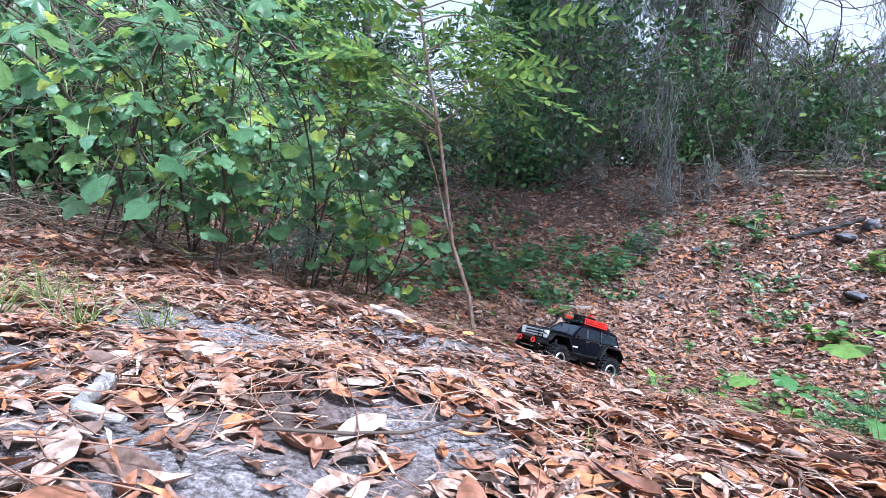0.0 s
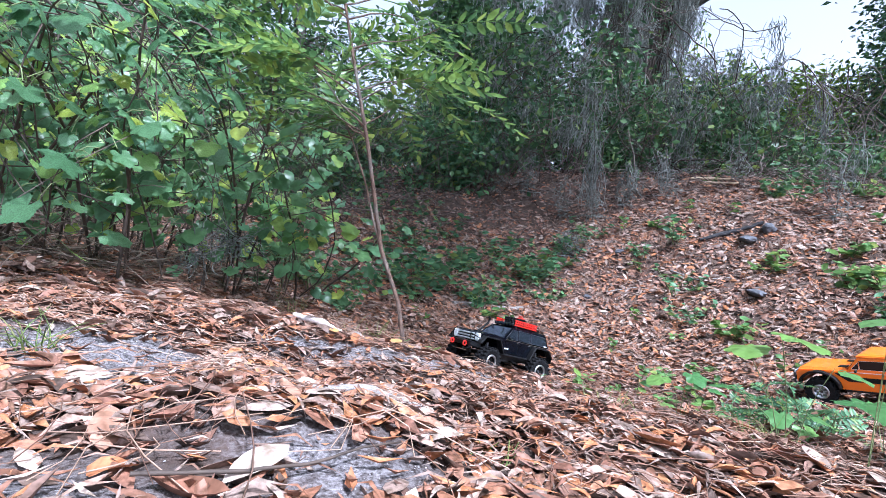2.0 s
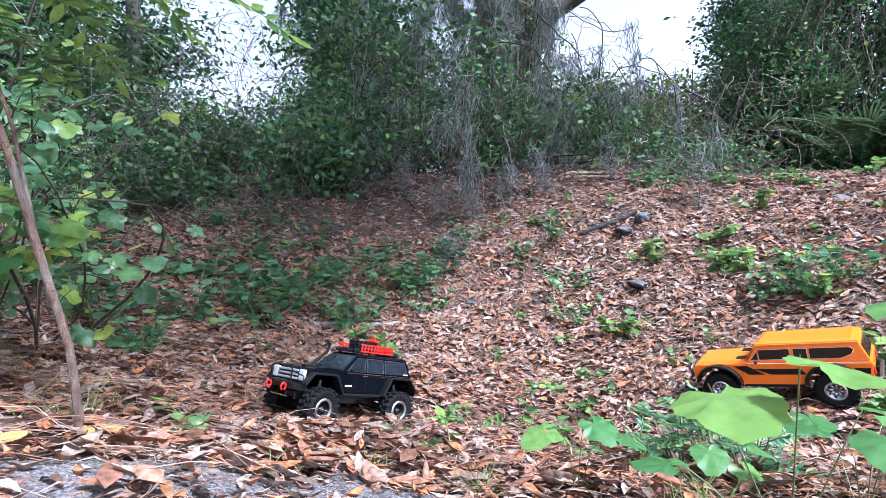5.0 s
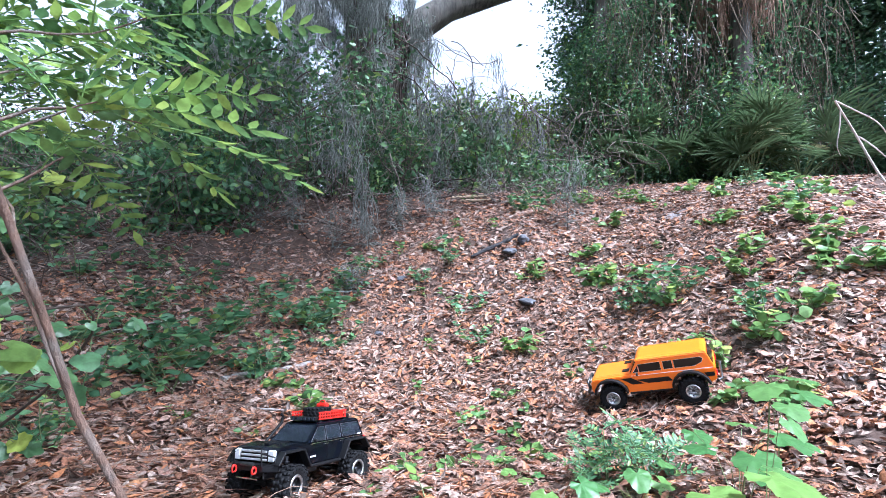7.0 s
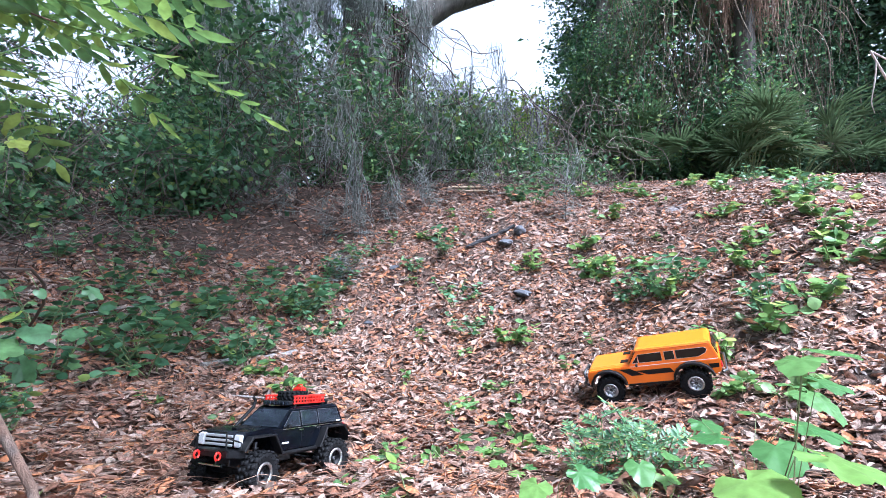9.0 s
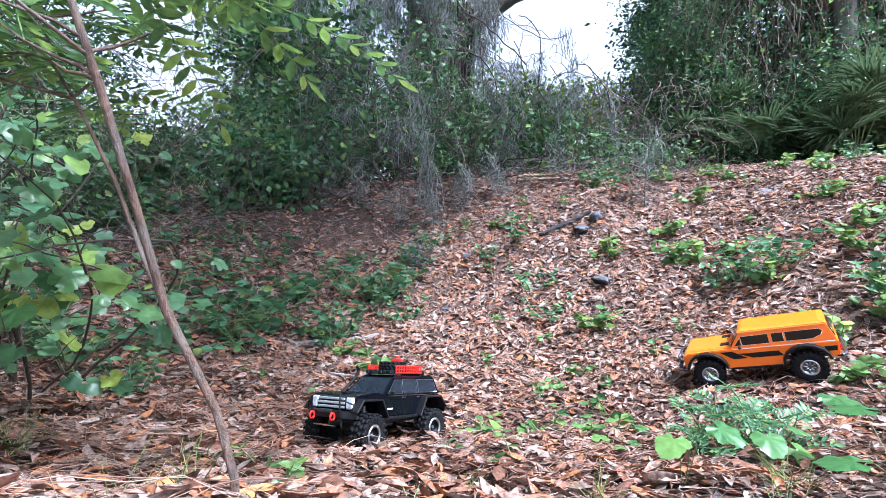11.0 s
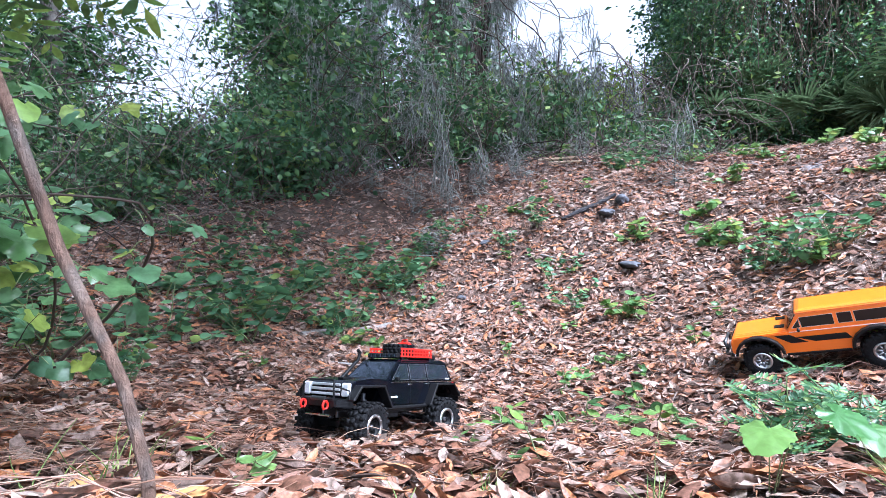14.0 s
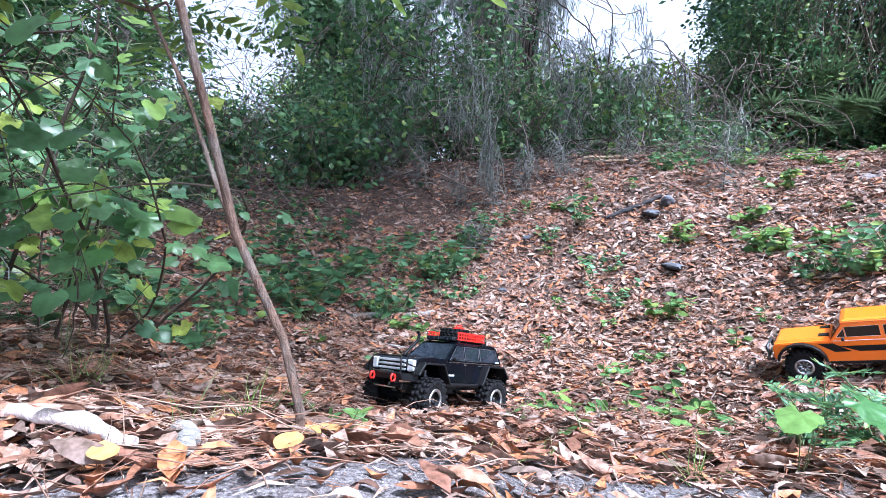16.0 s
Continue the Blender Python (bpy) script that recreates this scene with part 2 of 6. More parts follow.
# brighter, yellower leaf: the sunlight is put into the base colour
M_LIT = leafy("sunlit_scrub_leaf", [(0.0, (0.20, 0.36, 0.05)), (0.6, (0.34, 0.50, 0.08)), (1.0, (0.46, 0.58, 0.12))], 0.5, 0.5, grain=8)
M_MOSS = leafy("spanish_moss", [(0.0, (0.14, 0.15, 0.14)), (0.6, (0.28, 0.30, 0.285)), (1.0, (0.43, 0.455, 0.435))], 0.85, 0.15, grain=30, spec=0.1)
M_VINE = leafy("dead_vine", [(0.0, (0.05, 0.036, 0.031)), (0.5, (0.12, 0.092, 0.08)), (1.0, (0.26, 0.22, 0.20))], 0.8, 0.0, grain=25, spec=0.2)
M_DRYVINE = leafy("dry_brown_vine", [(0.0, (0.09, 0.065, 0.05)), (0.5, (0.20, 0.155, 0.12)), (1.0, (0.34, 0.29, 0.23))], 0.8, 0.0, grain=25, spec=0.2)
M_STEM = plain("green_stem", (0.16, 0.20, 0.08), 0.6, vary=0.4, scale=30)
M_CANE = plain("dark_cane", (0.065, 0.045, 0.034), 0.75, vary=0.5, scale=25)
M_GRASS = leafy("grass_blade", [(0.0, (0.16, 0.26, 0.07)), (0.7, (0.30, 0.36, 0.12)), (1.0, (0.45, 0.38, 0.2))], 0.5, 0.3, grain=30)
M_FROND = leafy("palmetto_blade", [(0.0, (0.05, 0.10, 0.045)), (0.7, (0.12, 0.18, 0.085)), (1.0, (0.36, 0.34, 0.18))], 0.62, 0.3, grain=8, spec=0.2)
M_SKIRT = leafy("dead_palm_frond", [(0.0, (0.28, 0.17, 0.12)), (1.0, (0.52, 0.36, 0.27))], 0.7, 0.1, grain=6)


def bark(name, lo, hi, scale, stretch, patch=(0.22, 0.22, 0.20)):
    m, nt, bsdf = nodes_of(name)
    n = noise_tex(nt, scale, 7, 0.65, stretch=stretch)
    g = noise_tex(nt, scale * 0.13, 3)
    c = ramp(nt, [(0.32, lo), (0.68, hi)], n)
    c = mixc(nt, ramp(nt, [(0.45, (0, 0, 0)), (0.7, (0.6, 0.6, 0.6))], g), c, patch)
    nt.links.new(c, bsdf.inputs["Base Color"])
    bsdf.inputs["Roughness"].default_value = 0.85
    bump(nt, bsdf, n, 0.8, 0.02)
    return m


M_OAK = bark("oak_bark", (0.02, 0.017, 0.015), (0.16, 0.138, 0.12), 10, (1, 1, 0.18), (0.14, 0.142, 0.13))
M_SAPBARK = bark("sapling_bark", (0.055, 0.032, 0.023), (0.19, 0.115, 0.08), 70, (1, 1, 0.35))
M_WOOD = bark("weathered_wood", (0.16, 0.14, 0.13), (0.45, 0.42, 0.40), 60, (0.25, 1, 1))
M_DARKWOOD = bark("rotten_wood", (0.010, 0.009, 0.010), (0.045, 0.042, 0.045), 50, (0.25, 1, 1), (0.03, 0.03, 0.036))
M_TAN = bark("bare_cane", (0.35, 0.25, 0.16), (0.6, 0.46, 0.32), 50, (0.2, 1, 1), (0.5, 0.4, 0.28))
M_PALE = bark("bleached_branch", (0.45, 0.37, 0.34), (0.72, 0.64, 0.60), 40, (1, 1, 0.4), (0.6, 0.5, 0.48))
M_STONE = plain("grey_stone", (0.085, 0.087, 0.10), 0.9, vary=0.45, scale=25, bumps=0.6)


def soil():
    m, nt, bsdf = nodes_of("sandy_forest_soil")
    fine = noise_tex(nt, 180, 5, 0.7, "Object")
    mid = noise_tex(nt, 14, 6, 0.65, "Object")
    big = noise_tex(nt, 1.6, 5, 0.6, "Object")
    sand = ramp(nt, [(0.38, (0.045, 0.038, 0.038)), (0.5, (0.17, 0.155, 0.16)), (0.64, (0.36, 0.335, 0.345))], fine)
    mould = ramp(nt, [(0.3, (0.03, 0.021, 0.017)), (0.6, (0.10, 0.064, 0.05)), (0.8, (0.19, 0.125, 0.098))], mid)
    at = nt.nodes.new("ShaderNodeAttribute")
    at.attribute_name = "bare"
    c = mixc(nt, at.outputs["Fac"], mould, sand)
    c = mixc(nt, ramp(nt, [(0.4, (0, 0, 0)), (0.75, (0.35, 0.35, 0.35))], big), c, (0.13, 0.10, 0.085))
    nt.links.new(c, bsdf.inputs["Base Color"])
    bsdf.inputs["Roughness"].default_value = 0.95
    bsdf.inputs["Specular IOR Level"].default_value = 0.2
    bump(nt, bsdf, fine, 0.9, 0.006)
    return m


M_SOIL = soil()

# ---- ground ----
def axis_steps(lo, hi, far, fine):
    inner = np.arange(lo, hi + fine / 2, fine)
    k = np.geomspace(fine, far, 34)
    return np.concatenate([lo - np.cumsum(k)[::-1], inner, hi + np.cumsum(k)])


gxs, gys = axis_steps(-2.6, 5.6, 260, 0.05), axis_steps(-0.6, 7.2, 260, 0.05)
GXX, GYY = np.meshgrid(gxs, gys)
near = np.exp(-(np.maximum(np.hypot(GXX - 1, GYY - 3) - 5, 0) ** 2) / 6)
GZZ = gz(GXX, GYY) + near * (0.012 * field(GXX, GYY, 0.3, 11) + 0.02 * field(GXX, GYY, 0.8, 12)) - 0.01
nx, ny = len(gxs), len(gys)
ii, jj = np.meshgrid(np.arange(nx - 1), np.arange(ny - 1))
gq = np.stack([jj * nx + ii, jj * nx + ii + 1, (jj + 1) * nx + ii + 1, (jj + 1) * nx + ii], -1).reshape(-1, 4)
ground_mesh = raw_mesh("ground", np.stack([GXX, GYY, GZZ], -1), [gq], M_SOIL, True)
att = ground_mesh.attributes.new("bare", "FLOAT", "POINT")
att.data.foreach_set("value", (bare(GXX, GYY) * near).astype(np.float32).ravel())
ground = tagged(new("ground", ground_mesh), "sandy forest floor strewn with brown leaves and pine straw", "ground", kind="structure")


def rough_z(x, y):
    return gz(x, y) + 0.012 * field(x, y, 0.3, 11) + 0.02 * field(x, y, 0.8, 12) - 0.01


DEAD_SHAPES = [leaf_shape(0.34, 0.25, 0.07), leaf_shape(0.38, -0.15, -0.09, 3, 0.04), leaf_shape(0.27, 0.5, 0.12, 3, -0.05, 0.3), leaf_shape(0.42, 0.1, 0.04, 3, 0.02, -0.35), leaf_shape(0.33, 0.3, -0.14, 3, 0.0, 0.2)]
DEAD_MID = [leaf_shape(0.36, 0.25, 0.08, 2), leaf_shape(0.40, -0.15, -0.10, 2, 0.04), leaf_shape(0.30, 0.45, 0.12, 2, -0.05, 0.3)]
DEAD_FAR = [leaf_shape(0.42, 0.3, 0.12, 1), leaf_shape(0.5, -0.2, -0.15, 1)]


def scatter(n, x0, x1, y0, y1, keep):
    x, y = rng.uniform(x0, x1, n), rng.uniform(y0, y1, n)
    ok = rng.uniform(0, 1, n) < keep(x, y)
    return x[ok], y[ok]


def lay_leaves(soup, x, y, size, shapes, lift, tilt):
    n = len(x)
    nrm = unit(gn(x, y) + rng.normal(0, tilt, (n, 3)))
    az = rng.uniform(0, 2 * np.pi, n)
    along = np.stack([np.cos(az), np.sin(az), np.zeros(n)], -1)
    along -= nrm * (along * nrm).sum(-1, keepdims=True)
    pos = np.stack([x, y, rough_z(x, y) + lift], -1)
    turn = frames_of(along, nrm, size)
    pick = rng.integers(0, len(shapes), n)
    for k, (tv, tf) in enumerate(shapes):
        s = pick == k
        soup.swarm(tv - [0.5, 0, 0], tf, turn[s], pos[s])


def cover(x, y):
    """Share of litter kept: thinned on bare sand, gone far off."""
    return np.clip(1.05 - 1.0 * bare(x, y), 0, 1) * np.clip(0.95 + 0.35 * field(x, y, 0.7, 21), 0.35, 1)


litter = Soup()
x, y = scatter(21000, -1.5, 1.5, 0.05, 1.9, cover)
lay_leaves(litter, x, y, rng.uniform(0.018, 0.055, len(x)), DEAD_SHAPES, rng.uniform(0.0, 0.011, len(x)), 0.2)
x, y = scatter(56000, -2.4, 4.2, 1.3, 4.9, cover)
lay_leaves(litter, x, y, rng.uniform(0.028, 0.082, len(x)), DEAD_MID, rng.uniform(0.0, 0.020, len(x)), 0.33)
x, y = scatter(34000, -3.5, 9.5, 4.4, 9.0, cover)
lay_leaves(litter, x, y, rng.uniform(0.035, 0.085, len(x)), DEAD_FAR, rng.uniform(0.0, 0.02, len(x)), 0.3)
x, y = scatter(16000, 3.8, 9.5, 0.2, 4.6, cover)
lay_leaves(litter, x, y, rng.uniform(0.04, 0.085, len(x)), DEAD_FAR, rng.uniform(0.0, 0.02, len(x)), 0.3)
x, y = scatter(9000, 1.3, 4.2, 0.0, 1.5, cover)
lay_leaves(litter, x, y, rng.uniform(0.025, 0.068, len(x)), DEAD_MID, rng.uniform(0.0, 0.02, len(x)), 0.4)
x, y = scatter(5000, -6, -1.4, 0.2, 5, cover)
lay_leaves(litter, x, y, rng.uniform(0.04, 0.085, len(x)), DEAD_FAR, rng.uniform(0.0, 0.02, len(x)), 0.3)
x, y = scatter(9000, -2.3, 0.2, 1.1, 3.2, cover)
lay_leaves(litter, x, y, rng.uniform(0.03, 0.07, len(x)), DEAD_MID, rng.uniform(0.008, 0.03, len(x)), 0.3)
SHRED = [leaf_shape(0.16, 0.5, 0.15, 1), leaf_shape(0.10, -0.4, -0.2, 1), leaf_shape(0.3, 0.6, 0.3, 1)]
x, y = scatter(34000, -1.4, 1.3, 0.05, 1.9, lambda x, y: np.maximum(cover(x, y), 0.34))
lay_leaves(litter, x, y, rng.uniform(0.008, 0.05, len(x)), SHRED, rng.uniform(0.004, 0.015, len(x)), 0.18)
x, y = scatter(24000, -5, 7, -4.5, 0.3, cover)
lay_leaves(litter, x, y, rng.uniform(0.045, 0.10, len(x)), DEAD_FAR, rng.uniform(0.0, 0.02, len(x)), 0.3)
x, y = scatter(13000, -11, 13, -10, 0.4, cover)
lay_leaves(litter, x, y, rng.uniform(0.04, 0.095, len(x)), DEAD_FAR, rng.uniform(0.0, 0.02, len(x)), 0.3)
x, y = scatter(7000, -10, -3.4, 4.0, 10, cover)
lay_leaves(litter, x, y, rng.uniform(0.04, 0.095, len(x)), DEAD_FAR, rng.uniform(0.0, 0.02, len(x)), 0.3)
x, y = scatter(34000, -2.4, 4.4, 1.4, 5.2, cover)
lay_leaves(litter, x, y, rng.uniform(0.014, 0.07, len(x)), SHRED, rng.uniform(0.006, 0.024, len(x)), 0.33)
tagged(new("leaf_litter", litter.mesh("leaf_litter", M_DEAD, True)), "thick litter of curled brown oak leaves on the forest floor", "leaf litter", kind="stuff")


def strands(soup, x, y, length, radius, lift, bend, heading=None):
    """Thin bent strands lying on the ground: three-sided, four joints."""
    n = len(x)
    az = rng.uniform(0, 2 * np.pi, n) if heading is None else heading
    turn = rng.normal(0, bend, n)
    u = np.linspace(-0.5, 0.5, 5)
    a = az[:, None] + turn[:, None] * u
    px = x[:, None] + np.cos(a) * u * length[:, None]
    py = y[:, None] + np.sin(a) * u * length[:, None]
    arch = rng.uniform(0, 1, n)[:, None] ** 2 * (0.25 - u**2) * length[:, None] * 0.5
    pz = rough_z(px, py) + lift[:, None] + arch
    p = np.stack([px, py, pz], -1)
    side = np.stack([-np.sin(a), np.cos(a), np.zeros_like(a)], -1) * radius[:, None, None]
    up = np.array([0, 0, 1.0]) * radius[:, None, None]
    ring = np.stack([p + side, p - side, p + up * 1.5], 2)
    tv = ring.reshape(n, -1, 3)
    q = np.array([(s * 3 + j, s * 3 + (j + 1) % 3, s * 3 + 3 + (j + 1) % 3, s * 3 + 3 + j) for s in range(4) for j in range(3)])
    off = (np.arange(n) * 15)[:, None, None]
    soup.add(tv.reshape(-1, 3), quads=(q[None] + off).reshape(-1, 4))


straw = Soup()


def straw_keep(x, y):
    return np.clip(0.75 + 0.6 * field(x, y, 0.6, 31), 0.1, 1) * (1 - 0.75 * bare(x, y))


x, y = scatter(5200, -1.6, 1.2, 0.1, 1.9, straw_keep)
strands(straw, x, y, rng.uniform(0.04, 0.19, len(x)), rng.uniform(0.0003, 0.0007, len(x)), rng.uniform(0.003, 0.020, len(x)), 1.1)
x, y = scatter(3600, -2.4, -0.1, 1.2, 3.4, straw_keep)
strands(straw, x, y, rng.uniform(0.1, 0.3, len(x)), rng.uniform(0.0004, 0.0009, len(x)), rng.uniform(0.005, 0.03, len(x)), 0.6)
x, y = scatter(5200, -0.2, 4.5, 1.6, 5.2, straw_keep)
strands(straw, x, y, rng.uniform(0.08, 0.28, len(x)), rng.uniform(0.0005, 0.0011, len(x)), rng.uniform(0.005, 0.03, len(x)), 0.6)
tagged(new("pine_straw", straw.mesh("pine_straw", M_NEEDLE)), "long brown pine needles and grass stems strewn over the litter", "pine straw", kind="stuff")

# crumbs of sand, bark and leaf on the bare patches
grit = Soup()
x, y = scatter(26000, -1.0, 0.6, 0.1, 1.7, lambda x, y: np.clip(bare(x, y) * 1.6, 0.04, 1))
n = len(x)
crumb = np.array([(1, 0, 0), (-0.5, 0.87, 0), (-0.5, -0.87, 0), (0.1, 0, 0.8)], float)
grit.swarm(crumb, [np.array([(0, 1, 3), (1, 2, 3), (2, 0, 3)])], frames_of(rand_dirs(n) * [1, 1, 0.3], unit(np.array([0, 0, 1.0]) + rng.normal(0, 0.4, (n, 3))), rng.uniform(0.0005, 0.0017, n)), np.stack([x, y, rough_z(x, y) + 0.0005], -1))
M_GRIT = leafy("sand_crumbs", [(0.0, (0.10, 0.085, 0.08)), (0.45, (0.27, 0.25, 0.25)), (0.8, (0.45, 0.43, 0.45)), (1.0, (0.26, 0.17, 0.12))], 0.9, 0.0, grain=200, spec=0.1)
tagged(new("sand_crumbs", grit.mesh("sand_crumbs", M_GRIT)), "coarse grey sand crumbs and bits of bark", "sand", kind="stuff")

# the leaves that lie nearest to the eye, one by one
ONE = [raw_mesh("dead_leaf", v - [0.5, 0, 0], f, M_DEAD_ONE, True) for v, f in (leaf_shape(0.36, 0.22, 0.08, 6), leaf_shape(0.40, -0.12, -0.10, 6, 0.05), leaf_shape(0.30, 0.45, 0.14, 6, -0.05, 0.3), leaf_shape(0.44, 0.1, 0.05, 6, 0.03, -0.4))]

# ---- woods behind the bank ----
CHIP = (np.array([(0, 0, 0), (0.45, 0.24, 0.10), (1, 0, -0.08), (0.45, -0.24, 0.10)], float), [np.array([(0, 2, 1), (0, 3, 2)])])
ROUND = leaf_shape(0.62, 0.2, 0.08, 1)


def in_gap(p, slack=0.0):
    """True in the opening between the oak's limb and the palms, where the crowns do not meet."""
    p = np.atleast_2d(p)
    az = np.degrees(np.arctan2(p[:, 0], p[:, 1] - 0.6))
    el = np.degrees(np.arctan2(p[:, 2] - 0.2, np.hypot(p[:, 0], p[:, 1] - 0.6)))
    edge = slack * np.sin(p[:, 0] * 9 + p[:, 2] * 13) * np.cos(p[:, 1] * 11)
    sill = np.interp(az, [18, 23, 25, 30, 37], [25, 23.5, 20, 18.5, 18.5])
    right = (az > 19.5 + edge) & (az < 36.5 + edge) & (el > sill + edge) & (el < 27 + edge)
    left = (np.abs(az + 13.4 + 0.15 * (el - 19)) < 2.5 + 2.0 * edge) & (el > 12.5 + edge) & (el < 31 + edge) & (p[:, 1] > 4)
    return right | left


def leaves_at(soup, pos, size, shape, droop=0.25, spread=1.0, site=None):
    if site is not None:
        keep = ~in_gap(pos + np.array(site), 1.6) | (rng.uniform(size=len(pos)) < np.where(pos[:, 0] + site[0] < 0, 0.5, 0.05))
        pos, size = pos[keep], size[keep]
    n = len(pos)
    if n == 0:
        return
    along = unit(rng.normal(size=(n, 3)) * [1, 1, 0.6] - [0, 0, droop])
    nrm = unit(rng.normal(size=(n, 3)) * spread + [0, 0, 1.0])
    soup.swarm(shape[0], shape[1], frames_of(along, nrm, size), pos)


def wander(start, heading, length, steps, wobble, sag=0.0):
    p, d = [np.array(start, float)], unit(np.array(heading, float))
    for _ in range(steps):
        d = unit(d + rng.normal(0, wobble, 3) + [0, 0, sag])
        p.append(p[-1] + d * length / steps)
    return np.array(p)


def tree(name, label, x, y, height, radius, leaf_mat, bark_mat, clusters, per, size, crown_from=0.35, reach=1.6, lean=(0, 0), shape=CHIP, moss=0):
    root = thing(name, label, "tree", at=pose(x, y, float(gz(x, y)) - 0.1))
    trunk, crown, hair = Soup(), Soup(), Soup()
    site = (x, y, float(gz(x, y)) - 0.1)
    tp = wander((0, 0, 0), (lean[0], lean[1], 1), height, 12, 0.035)
    trunk.tube(tp, np.linspace(radius, radius * 0.3, 13) * (1 + 0.35 * np.exp(-np.arange(13) / 0.8)), 9)
    for _ in range(clusters):
        u = rng.uniform(crown_from, 1.0)
        at = tp[min(12, int(u * 12))]
        h = rng.normal(size=3) * [1, 1, 0.35] + [0, 0, 0.15]
        limb = wander(at, h, reach * rng.uniform(0.45, 1.1), 6, 0.2, -0.02)
        if in_gap(limb[3:] + np.array(site)).any():
            continue
        trunk.tube(limb, np.linspace(radius * 0.22, 0.006, 7), 5)
        for k in (2, 3, 4, 5, 6):
            n = int(per * 0.42)
            puff = rng.normal(size=(n, 3)) * [0.26, 0.26, 0.17] * (0.7 + 0.3 * reach)
            leaves_at(crown, limb[k] + puff, rng.uniform(0.6, 1.3, n) * size, shape, site=site)
        if moss and rng.uniform() < moss:
            hang_moss(hair, limb[rng.integers(2, 7)], rng.uniform(0.4, 1.3), 20, 0.07, 0.007)
    part("trunk", trunk.mesh("trunk", bark_mat, True), bark_mat, root)
    tagged(part("crown", crown.mesh("crown", leaf_mat), leaf_mat, root), kind="stuff")
    if hair.n:
        tagged(part("hanging_moss", hair.mesh("hanging_moss", M_MOSS), M_MOSS, root, "grey hanging moss"), kind="stuff")
    return root


def hang_moss(soup, top, length, n, spread, thick=0.006):
    """A tapering beard of curly strands that hang from one place."""
    for _ in range(n):
        off = rng.normal(0, spread, 2)
        ln = length * rng.uniform(0.25, 1.0) * math.exp(-(off @ off) / (spread * spread * 5))
        k = np.linspace(0, 1, 6)
        w = np.cumsum(rng.normal(0, 0.026, (6, 2)), 0)
        pull = off[None] * (1 - 0.5 * k[:, None])
        z = top[2] - k * ln - rng.uniform(0, 0.35) * length * (1 - ln / length)
        p = np.stack([top[0] + pull[:, 0] + w[:, 0], top[1] + pull[:, 1] + w[:, 1], z], -1)
        soup.tube(p, thick * np.array([0.5, 1.1, 0.65, 1.2, 0.7, 0.15]) * rng.uniform(0.5, 1.2), 3, False)
        j = rng.integers(1, 5)
        d = rng.normal(0, 1, 3) * [1, 1, 0.4] - [0, 0, 0.7]
        soup.tube(wander(p[j], d, rng.uniform(0.04, 0.14), 3, 0.35, -0.2), thick * 0.45, 3, False)


# the great oak: a leaning trunk that forks, wrapped in vines and moss
oak = thing("oak_tree", "huge old oak trunk with furrowed bark hung with moss", "tree", at=pose(2.75, 10.1, 1.35))
OAK = (2.75, 10.1, 1.35)
wood = Soup()
trunk_line = np.array([(0, 0, -0.3), (-0.1, 0, 0.8), (-0.12, 0, 1.8), (-0.02, 0, 2.8), (0.1, 0, 3.6)])
wood.tube(trunk_line, [0.95, 0.7, 0.6, 0.6, 0.58], 18)
wood.tube(np.array([(-0.05, 0, 2.7), (0.45, 0.05, 3.35), (0.95, 0.1, 3.85), (1.75, 0.15, 4.45), (3.2, 0.2, 5.1), (4.6, 0.3, 5.7)]), [0.4, 0.36, 0.33, 0.30, 0.24, 0.16], 14)
wood.tube(np.array([(0.0, 0, 3.2), (-0.3, 0.1, 4.2), (-0.7, 0.2, 5.2), (-1.4, 0.2, 6.6)]), [0.5, 0.45, 0.36, 0.25], 14)
wood.tube(np.array([(-0.2, 0.1, 4.0), (-1.2, 0.4, 4.8), (-2.6, 0.3, 5.3), (-4.5, 0.2, 5.6)]), [0.3, 0.26, 0.2, 0.12], 10)
part("trunk", wood.mesh("trunk", M_OAK, True), M_OAK, oak, "furrowed grey oak bark")
oak_leaf, oak_hair, oak_twig = Soup(), Soup(), Soup()
for _ in range(80):
    a = np.array([rng.uniform(-5, 5.5), rng.uniform(-2.5, 1.5), rng.uniform(4.6, 6.8)])
    if 0.3 < a[0] < 4.6:
        a[2] = rng.uniform(6.3, 7.2)
    lim = wander(a, (rng.normal(), rng.normal(), -0.5), rng.uniform(0.6, 1.5), 6, 0.25, -0.06)
    if in_gap(lim + np.array(OAK)).any():
        continue
    oak_twig.tube(lim, np.linspace(0.03, 0.006, 7), 4)
    for k in range(2, 7):
        leaves_at(oak_leaf, lim[k] + rng.normal(0, 0.17, (26, 3)), rng.uniform(0.05, 0.10, 26), CHIP, site=OAK)
for _ in range(52):
    a = (rng.uniform(-4.6, 1.0), rng.uniform(-2.2, 0.5), rng.uniform(3.4, 5.8))
    hang_moss(oak_hair, a, rng.uniform(0.5, 1.9), 32, rng.uniform(0.05, 0.11), 0.008)
# boughs added overhead to carry the leaf clusters that shade the ground
shade_leaf, shade_boughs = Soup(), Soup()
for bough in (((0, 0, 5.0), (0.5, -3.0, 6.6), (0.8, -6.5, 7.0)), ((0, 0, 5.0), (-2.5, -3.0, 6.6), (-4.5, -6.0, 7.0)), ((-2.5, -3.0, 6.6), (-2.4, -6.0, 4.6), (-2.4, -8.8, 2.8)), ((3.2, 0.2, 5.1), (4.5, -2.5, 6.6), (5.0, -6.0, 7.2)), ((3.2, 0.2, 5.1), (6.5, -1.5, 6.8), (8.5, -4.0, 7.4))):
    shade_boughs.tube(bough, [0.2, 0.15, 0.08], 8)
